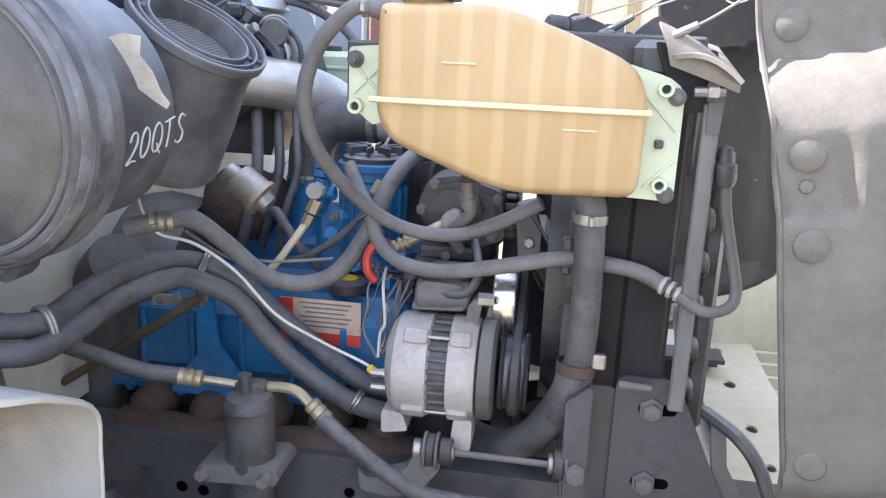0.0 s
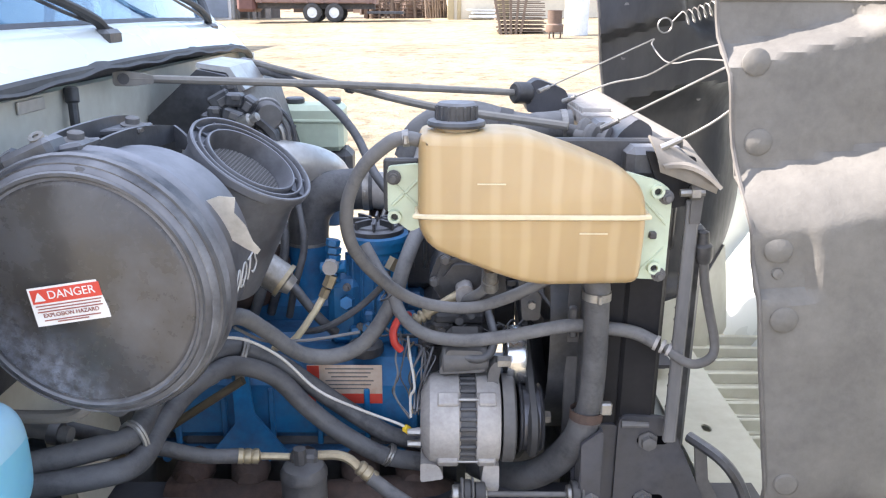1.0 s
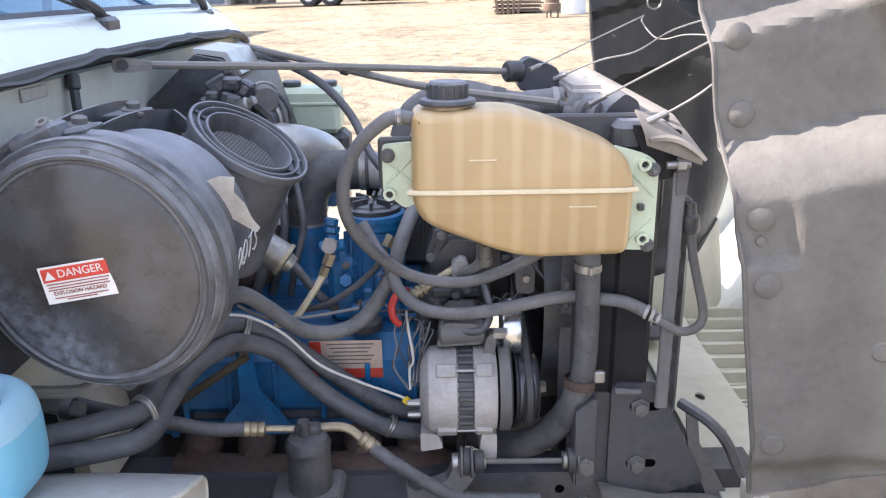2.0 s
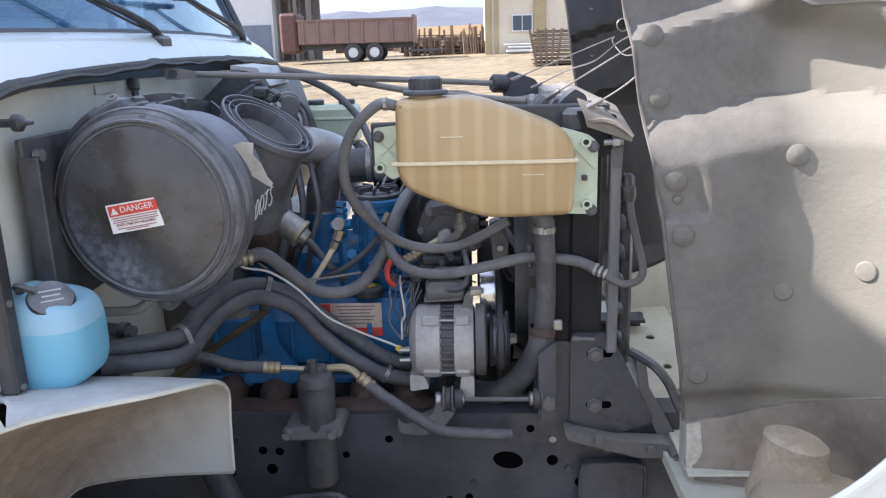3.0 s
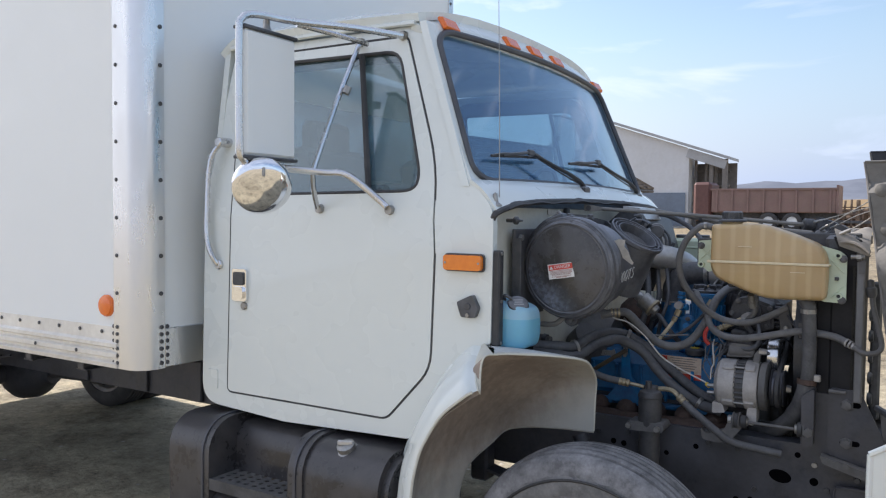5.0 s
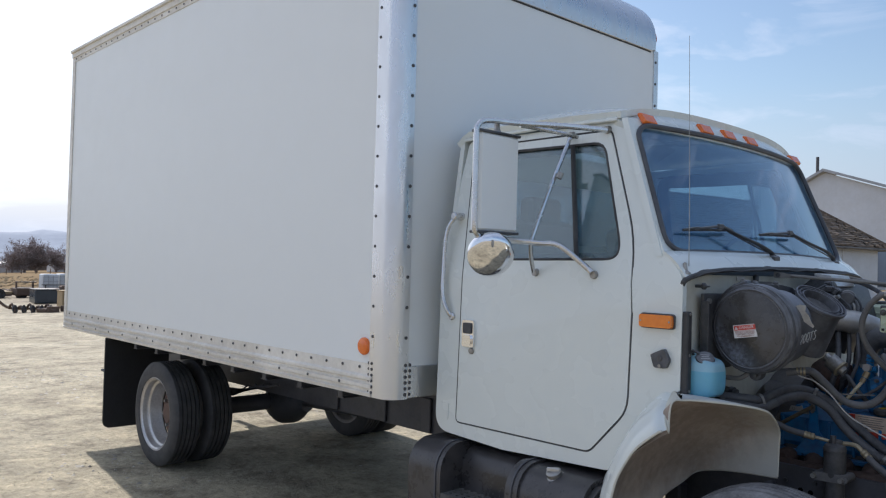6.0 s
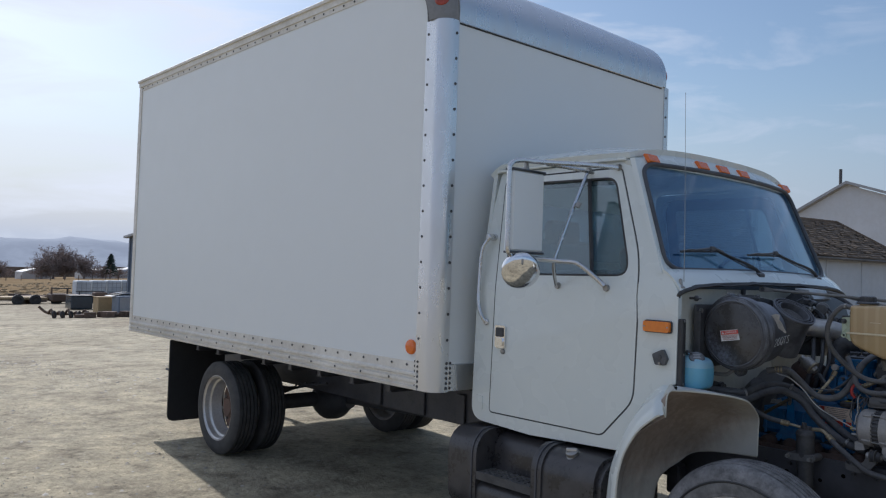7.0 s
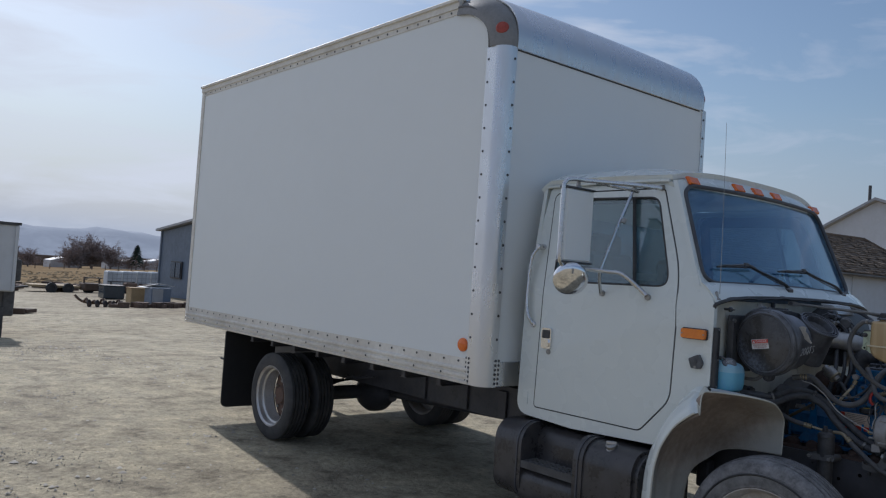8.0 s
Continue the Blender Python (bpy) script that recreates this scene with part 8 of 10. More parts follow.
hose("red_cable", [(-0.41, -0.25, 1.205), (-0.425, -0.28, 1.212), (-0.438, -0.29, 1.190), (-0.436, -0.295, 1.165), (-0.424, -0.29, 1.148)], 0.0075, REDWIRE, "red battery cable beside the alternator", 8)
rk = random.Random(7)
for k in range(11):
    x = -0.425 + 0.006 * k + rk.uniform(-0.006, 0.006)
    y = -0.285 - 0.02 * rk.random()
    pts = [(x, -0.26, 1.175 - 0.006 * k), (x + rk.uniform(-0.012, 0.018), y, 1.145 + rk.uniform(-0.012, 0.01)), (x + rk.uniform(-0.02, 0.015), y - 0.02, 1.10 + rk.uniform(-0.015, 0.015)), (x + rk.uniform(-0.015, 0.01), y - 0.02, 1.065), (-0.408 + 0.002 * k, -0.34, 1.02 + 0.03 * rk.random())]
    hose("loom_cable", pts, 0.0013 + 0.0007 * (k % 3), (BLACK, HOSE, WHITEWIRE, BLACK, BRASS, BLACK, HOSE, BLACK, BLACK, BLACK, HOSE)[k], "loose cable of the alternator loom", 6)
hose("corrugated_conduit", [(-0.34, -0.30, 1.165), (-0.30, -0.33, 1.150), (-0.26, -0.335, 1.155), (-0.245, -0.31, 1.185), (-0.26, -0.26, 1.23)], 0.008, BLACK, "black corrugated cable conduit")
hose("branch_hose", [(-0.262, -0.30, 1.34), (-0.262, -0.31, 1.30), (-0.268, -0.30, 1.275), (-0.30, -0.26, 1.235), (-0.285, -0.24, 1.20)], 0.010, HOSE, "short grey hose below the tank")
part("tank_outlet", Geo().lathe([(0.012, 0), (0.012, 0.03), (0.014, 0.03), (0.014, 0.05)], (-0.262, -0.40, 1.352), (0.05, 0.5, -1), 12), STEEL, truck, "metal outlet below the tank")
# radiator pipe
up = hose("radiator_pipe", [(-0.09, -0.405, 1.345), (-0.077, -0.41, 1.325), (-0.076, -0.41, 1.30), (-0.072, -0.405, 1.208), (-0.072, -0.40, 1.114), (-0.077, -0.395, 1.066)], 0.0225, RUBBER, "upright dusty radiator pipe with clamps", 18)
band(up, (-0.0765, -0.41, 1.308), (0, 0, 1), 0.0235, STEEL, 0.014)
low = hose("lower_radiator_hose", [(-0.077, -0.392, 1.062), (-0.085, -0.385, 1.02), (-0.105, -0.365, 0.97), (-0.145, -0.33, 0.905), (-0.20, -0.28, 0.86), (-0.27, -0.2, 0.84)], 0.029, RUBBER, "wide black lower radiator hose", 18)
band(low, (-0.078, -0.394, 1.068), (0.05, 0.05, 1), 0.029, RUST, 0.018, False)
part("clamp_screw", Geo().box((-0.045, -0.405, 1.085), (0.022, 0.016, 0.024), 0.003), STEEL, low)

part("clip_plate", Geo().box((-0.105, -0.355, 1.235), (0.016, 0.02, 0.06), 0.004), DARK, truck, "dark hose clip plate")

# radiator stack
rad = part("radiator", Geo().box((0.02, 0, 1.17), (0.07, 0.74, 0.66), 0.006), RADBLACK, truck, "black radiator stack with side posts")
part("top_tank", Geo().box((0.015, 0, 1.535), (0.10, 0.78, 0.055), 0.012), BLACK, rad)
part("side_plate", Geo().box((0.002, -0.355, 1.18), (0.115, 0.012, 0.40), 0.003), RADBLACK, rad)
part("side_plate", Geo().box((0.0, -0.35, 1.44), (0.12, 0.012, 0.16), 0.003), RADBLACK, rad)
part("shroud", Geo().box((-0.055, 0.0, 1.17), (0.05, 0.70, 0.60), 0.01), BLACK, rad)
part("shroud_lip", Geo().box((-0.088, -0.285, 1.145), (0.030, 0.008, 0.36), 0.003), CASTGREY, rad, "dusty grey fan shroud lip")
part("shroud_ring", Geo().lathe([(0.285, -0.035), (0.290, -0.035), (0.290, 0.03), (0.285, 0.03)], (-0.100, 0.0, 1.15), (1, 0, 0), 48, ring=True), BLACK, rad)
part("shroud_foot", Geo().box((-0.06, 0.06, 0.80), (0.05, 0.56, 0.15), 0.01), BLACK, rad)
part("post", Geo().box((0.074, -0.412, 1.25), (0.022, 0.012, 0.46), 0.003), DARKPOST, rad, "grey steel side post")
part("post", Geo().box((0.084, -0.40, 1.25), (0.005, 0.03, 0.46), 0.002), CASTGREY, rad)
part("rear_post", Geo().box((0.118, -0.31, 1.18), (0.032, 0.03, 0.46), 0.01), BLACK, rad, "black condenser edge")
for z in (1.02, 1.09, 1.16, 1.23, 1.30, 1.37):
    part("condenser_bend", Geo().tube([(0.105, -0.30, z - 0.012), (0.105, -0.33, z - 0.012), (0.105, -0.337, z), (0.105, -0.33, z + 0.012), (0.105, -0.30, z + 0.012)], 0.008, 8, 3), BLACK, rad)
part("stud", Geo().cyl((-0.01, -0.392, 1.045), (0.04, -0.395, 1.045), 0.007, 0.005, 8), CASTGREY, rad)
part("corner_plate", Geo().prism(soften([(-0.01, 1.56), (0.075, 1.55), (0.075, 1.47), (0.03, 1.46)], [0.006] * 4, 2), -0.405, -0.395), RADBLACK, rad)
for x, z in ((0.052, 1.535), (0.03, 1.54)):
    part("corner_bolt", Geo().cyl((x, -0.405, z), (x, -0.42, z), 0.012, seg=10), DARK, rad)
part("stud_bolt", Geo().cyl((0.045, -0.43, 1.495), (0.085, -0.432, 1.497), 0.007, seg=8), STEEL, rad)
part("stud_nut", Geo().cyl((0.062, -0.431, 1.496), (0.076, -0.4315, 1.4965), 0.013, seg=6), STEEL, rad)
part("stud_bracket", Geo().prism([(0.068, 1.44), (0.085, 1.44), (0.088, 1.50), (0.078, 1.525), (0.066, 1.52)], -0.424, -0.420), CASTGREY, rad)
def baffle(u, v):
    """u from the far side to the near end, v from the engine side outwards."""
    y = 0.36 - 0.80 * u
    xi = 0.022 - 0.02 * u + 0.01 * max(0, u - 0.85) / 0.15
    xo = 0.065 + 0.035 * u
    end = max(0.0, (u - 0.80) / 0.20)
    return (xi + (xo - xi) * v, y - 0.03 * end * v, 1.578 - 0.024 * u + 0.008 * math.sin(v * 3) - 0.030 * end * v * v - 0.012 * end)


baf = part("top_baffle", Geo().grid(baffle, 26, 8, 0.006), GREYSEAL, truck, "grey curled rubber baffle on the radiator")
def end_flap(u, v):
    """The turned-down near end: u towards the tip, v downwards."""
    a = Vector((-0.008 + 0.105 * u, -0.400 - 0.020 * u, 1.583 - 0.068 * u + 0.008 * math.sin(3.1 * u)))
    b = Vector((0.012 + 0.090 * u, -0.420 - 0.020 * u, 1.530 - 0.030 * u))
    return a.lerp(b, v) + Vector((0, -0.012 * math.sin(3.1 * v), 0))


part("end_flap", Geo().grid(end_flap, 14, 6, 0.005), GREYSEAL, baf)
core = part("charge_cooler", Geo().box((-0.01, 0.16, 1.555), (0.07, 0.34, 0.03), 0.004), ALLOY, truck, "finned aluminium charge cooler tank")
for k in range(13):
    part("fin", Geo().box((-0.012, 0.02 + 0.024 * k, 1.574), (0.065, 0.007, 0.012), 0.002), ALLOY, core)
ct = hose("charge_pipe", [(-0.42, 0.15, 1.44), (-0.394, 0.15, 1.50), (-0.333, 0.15, 1.535), (-0.267, 0.15, 1.54), (-0.19, 0.14, 1.52), (-0.15, 0.12, 1.515)], 0.038, HOSE, "grey charge-air pipe", 18)
band(ct, (-0.20, 0.14, 1.523), (1, -0.1, -0.2), 0.039, DARK, 0.03, False)
cr = hose("charge_elbow", [(-0.17, 0.10, 1.50), (-0.14, 0.09, 1.525), (-0.10, 0.09, 1.53), (-0.05, 0.09, 1.535)], 0.032, HOSE, "grey rubber elbow with a worm clamp", 16)
band(cr, (-0.068, 0.09, 1.533), (1, 0, 0.1), 0.033, STEEL, 0.014)
for y, s in ((-0.19, 1.0), (-0.26, 0.8)):
    part("bumper_mount", Geo().lathe([(0.012, 0), (0.012, 0.02), (0.026, 0.022), (0.03, 0.03), (0.026, 0.04), (0.014, 0.044), (0.016, 0.055), (0.028, 0.058), (0.03, 0.066), (0.014, 0.075), (0.012, 0.10)], (-0.095, y + 0.05, 1.555), (0.75, -0.45, -0.12), 18), CASTGREY, truck, "dusty rubber mount with washers")
part("mount_plate", Geo().prism(soften([(-0.05, 1.54), (0.03, 1.54), (0.025, 1.585), (0.0, 1.60), (-0.03, 1.575)], [0.008] * 5, 2), -0.30, -0.22), FRAME, truck, "black hood stay mounting plate")
part("mount_plate", Geo().prism(soften([(-0.14, 1.545), (-0.03, 1.545), (-0.05, 1.60), (-0.12, 1.625), (-0.15, 1.60)], [0.01] * 5, 2), 0.20, 0.27), FRAME, truck, "black stay rod mounting plate")
# stay rods
r1 = hose("stay_rod", [(-0.938, -0.17, 1.652), (-0.55, 0.02, 1.625), (-0.16, 0.20, 1.592)], 0.0080, ROD, "dusty steel stay rod from firewall to radiator", 8)
em = Matrix.Translation((-0.945, -0.175, 1.652)) @ Matrix.Rotation(math.atan2(0.19, 0.39), 4, "Z") @ Matrix.Rotation(radians(3.5), 4, "Y")
part("eye", Geo().prism(soften([(-0.022, -0.014), (0.010, -0.014), (0.050, -0.0075), (0.050, 0.0075), (0.010, 0.014), (-0.022, 0.014)], [0.007, 0.010, 0.003, 0.003, 0.010, 0.007], 3), -0.006, 0.006, "y", em), ROD, r1, "flattened rod end")
part("rubber_bush", Geo().cyl(em @ Vector((-0.004, -0.009, 0)), em @ Vector((-0.004, 0.009, 0)), 0.0105, seg=14), DARK, r1)
part("rubber_mount", Geo().cyl((-0.175, 0.193, 1.593), (-0.135, 0.212, 1.590), 0.026, seg=16, c=0.005), DARK, r1)
r2 = hose("stay_rod", [(-0.833, 0.35, 1.650), (-0.551, 0.10, 1.612), (-0.36, -0.05, 1.587), (-0.10, -0.16, 1.565)], 0.0085, ROD, "second dusty stay rod", 8)
part("collar", Geo().cyl((-0.556, 0.104, 1.613), (-0.546, 0.096, 1.6115), 0.014, seg=10), DARK, r2)
hose("vacuum_hose", [(-0.85, 0.32, 1.625), (-0.781, 0.30, 1.63), (-0.70, 0.24, 1.61), (-0.61, 0.16, 1.57), (-0.54, 0.08, 1.51), (-0.49, -0.02, 1.44), (-0.44, -0.1, 1.40)], 0.010, RUBBER, "black hose arching down from the firewall")
# intake pipework
hose("intake_pipe", [(-0.88, -0.06, 1.46), (-0.80, -0.02, 1.462), (-0.73, 0.02, 1.455), (-0.67, 0.07, 1.44), (-0.625, 0.14, 1.41), (-0.615, 0.22, 1.36), (-0.62, 0.27, 1.28)], 0.052, ALPIPE, "matte aluminised intake pipe", 24)
rb = hose("intake_elbow", [(-0.652, 0.06, 1.245), (-0.652, 0.06, 1.29), (-0.645, 0.06, 1.335), (-0.615, 0.06, 1.372), (-0.57, 0.06, 1.386), (-0.50, 0.06, 1.388)], 0.047, RUBBER, "black rubber intake elbow", 22)
band(rb, (-0.652, 0.06, 1.258), (0, 0, 1), 0.0475, STEEL, 0.018)
band(rb, (-0.515, 0.06, 1.388), (1, 0, 0), 0.0475, STEEL, 0.014)
hose("intake_tube", [(-0.515, 0.06, 1.388), (-0.44, 0.06, 1.386), (-0.38, 0.08, 1.42), (-0.36, 0.12, 1.47)], 0.043, ALLOY, "silver intake tube behind the tank", 20)
part("rusty_flange", Geo().lathe([(0.03, 0), (0.045, 0.005), (0.045, 0.03), (0.035, 0.04)], (-0.47, 0.10, 1.31), (0, 0.2, 1), 16), RUST, truck, "rust-brown pipe flange")
# brake fluid reservoir
rs = part("brake_reservoir", Geo().box((-0.712, 0.60, 1.453), (0.180, 0.13, 0.130), 0.014), MINT, truck, "pale green brake fluid reservoir")
part("rim_band", Geo().box((-0.712, 0.60, 1.475), (0.183, 0.138, 0.010), 0.003), MINT, rs)
for x in (-0.765, -0.66):
    part("cap", Geo().cyl((x, 0.60, 1.517), (x, 0.60, 1.535), 0.028, seg=20, c=0.004), BLACK, rs)
part("master_cylinder", Geo().box((-0.70, 0.60, 1.352), (0.20, 0.11, 0.080), 0.02), DARK, rs)
part("booster", Geo().cyl((-0.97, 0.60, 1.40), (-0.82, 0.60, 1.40), 0.10, seg=28, c=0.02), PALE, rs)

# support bracket and frame horn
br = part("support_bracket", Geo().prism(soften([(-0.012, 1.055), (0.082, 1.05), (0.11, 0.99), (0.185, 0.83), (0.10, 0.80), (-0.012, 0.83)], [0.02, 0.02, 0.03, 0.015, 0.02, 0.012], 3), -0.378, -0.366), FRAME, truck, "black slotted support bracket bolted beside the radiator")
part("back_plate", Geo().prism(soften([(-0.10, 1.03), (-0.01, 1.03), (-0.01, 0.82), (-0.05, 0.82), (-0.09, 0.86)], [0.01] * 5, 2), -0.368, -0.36), FRAME, br)
part("channel", Geo().prism(soften([(-0.090, 1.022), (-0.056, 1.050), (-0.050, 1.045), (-0.050, 0.862), (-0.082, 0.852)], [0.005] * 5, 2), -0.428, -0.420), FRAME, br)
part("channel_web", Geo().box((-0.053, -0.395, 0.955), (0.006, 0.06, 0.185), 0.002), FRAME, br)
part("channel_flange", Geo().box((-0.086, -0.40, 0.94), (0.006, 0.05, 0.16), 0.002), FRAME, br)
part("channel_bolt", Geo().cyl((-0.066, -0.42, 0.905), (-0.066, -0.442, 0.905), 0.017, 0.015, 6), CASTGREY, br)
for z in (1.003, 0.875):
    part("slot", Geo().prism(rounded(0.025, z - 0.009, 0.085, z + 0.009, 0.0088, 4), -0.3785, -0.377), HOLE, br)
    part("slot_bolt", Geo().lathe([(0.020, 0), (0.020, 0.004), (0.014, 0.005), (0.014, 0.016), (0, 0.018)], (0.045, -0.379, z), (0, -1, 0), 6), CASTGREY, br)
hn = part("frame_horn", Geo().prism(soften([(-0.03, 0.83), (0.10, 0.80), (0.20, 0.795), (0.26, 0.78), (0.26, 0.755), (0.14, 0.76), (-0.02, 0.805)], [0.006] * 7, 2), -0.42, -0.37), CASTGREY, truck, "dusty hood hinge arm on the frame")
part("hinge_strap", Geo().prism([(0.140, 0.985), (0.162, 0.985), (0.172, 0.915), (0.236, 0.800), (0.236, 0.765), (0.208, 0.765), (0.150, 0.900)], -0.372, -0.364), CASTGREY, hn)
for x_, z_ in ((0.05, 0.822), (0.17, 0.795)):
    part("hinge_bolt", Geo().cyl((x_, -0.42, z_ - 0.012), (x_, -0.433, z_ - 0.012), 0.011, seg=6), CASTGREY, hn)
part("hinge_pin", Geo().cyl((0.225, -0.45, 0.775), (0.225, -0.36, 0.775), 0.016, seg=14, c=0.003), CASTGREY, hn)
part("pin_nut", Geo().cyl((0.225, -0.462, 0.775), (0.225, -0.448, 0.775), 0.013, seg=6), STEEL, hn)
bb_ = part("bumper_bracket", Geo().prism(rounded(0.012, 0.585, 0.168, 0.728, 0.026, 4), -0.390, -0.365), FRAME, truck, "black bumper bracket plate on the frame")
part("bracket_lip", Geo().tube([(0.014, -0.392, 0.59), (0.014, -0.392, 0.705), (0.035, -0.392, 0.726), (0.145, -0.392, 0.726), (0.166, -0.392, 0.705), (0.166, -0.392, 0.59)], 0.004, 6, 2), FRAME, bb_)

for k, (x, y) in enumerate(((-0.735, -0.03), (-0.70, 0.0), (-0.655, -0.02))):
    hose("branch_hose", [(x - 0.02, y + 0.05, 1.40), (x, y, 1.345), (x + 0.01, y - 0.03, 1.28), (x - 0.005 * k, y - 0.05, 1.20), (x - 0.03, y - 0.03, 1.12)], 0.012 - 0.002 * k, RUBBER, "black hose behind the air cleaner")
rl_ = random.Random(5)
for k in range(10):
    a = Vector((-0.50 + 0.03 * k, -0.20 - 0.01 * (k % 3), 1.15 + 0.02 * rl_.random()))
    hose("harness_cable", [a, a + Vector((0.03, -0.02, -0.02 * rl_.random())), a + Vector((0.06, 0.0, 0.02 - 0.05 * rl_.random())), a + Vector((0.09, 0.03, -0.04))], 0.0022 + 0.0015 * (k % 2), BLACK, "thin black cable of the engine harness", 6)

# ---------- tipped hood ----------
hood = part("hood", Geo().grid(lambda u, v: (0.62 + 0.42 * math.sin(min(1, v * 1.3) * math.pi / 2 + 0.0) * (1 - 0.75 * max(0, v - 0.55)) + 0.02 * math.cos((2 * u - 1) * 1.2), -1.10 + 2.20 * u, 0.72 + 1.24 * v), 20, 20, 0.008), WHITE, truck, "white hood tipped forward on its hinge, seen from below")
INNER = material("hood_underside_paint", (0.60, 0.61, 0.54), 0.55, color2=(0.47, 0.47, 0.40), scale=3, fine=30, dust=0.4, dust_color=(0.45, 0.41, 0.34), dust_scale=4)


def splash_material():
    """Dusty dark plastic, with the sunlit part towards the fender painted in paler."""
    mat = material("dusty_splash_sunlit", (0.170, 0.160, 0.142), 0.72, color2=(0.125, 0.118, 0.106), scale=2.6, fine=60, dust=0.35, dust_color=(0.30, 0.285, 0.255), dust_scale=6, bump=0.25, bump_scale=90, amount=0.5)
    nt = mat.node_tree
    bs = nt.nodes["Principled BSDF"]
    src = bs.inputs["Base Color"].links[0].from_socket
    co = nt.nodes.new("ShaderNodeTexCoord")
    sp = nt.nodes.new("ShaderNodeSeparateXYZ")
    nt.links.new(co.outputs["Object"], sp.inputs[0])
    nz = nt.nodes.new("ShaderNodeTexNoise")
    nz.inputs["Scale"].default_value, nz.inputs["Detail"].default_value = 5, 6
    nt.links.new(co.outputs["Object"], nz.inputs["Vector"])
    ad = nt.nodes.new("ShaderNodeMath")
    ad.operation = "MULTIPLY_ADD"
    nt.links.new(nz.outputs[0], ad.inputs[0])
    ad.inputs[1].default_value = 0.14
    nt.links.new(sp.outputs[0], ad.inputs[2])
    mr = nt.nodes.new("ShaderNodeMapRange")
    mr.interpolation_type = "SMOOTHSTEP"
    mr.inputs[1].default_value, mr.inputs[2].default_value, mr.inputs[3].default_value, mr.inputs[4].default_value = 0.415, 0.50, 0.0, 0.65
    nt.links.new(ad.outputs[0], mr.inputs[0])
    mx = nt.nodes.new("ShaderNodeMixRGB")
    mx.inputs[2].default_value = (0.275, 0.262, 0.222, 1)
    nt.links.new(mr.outputs[0], mx.inputs[0])
    nt.links.new(src, mx.inputs[1])
    nt.links.new(mx.outputs[0], bs.inputs["Base Color"])
    return mat


SPLASH = splash_material()
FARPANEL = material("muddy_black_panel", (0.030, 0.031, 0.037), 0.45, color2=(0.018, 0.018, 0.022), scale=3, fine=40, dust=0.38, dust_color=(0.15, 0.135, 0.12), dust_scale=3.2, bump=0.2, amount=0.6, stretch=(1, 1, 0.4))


def smooth(k):
    k = min(max(k, 0.0), 1.0)
    return k * k * (3 - 2 * k)


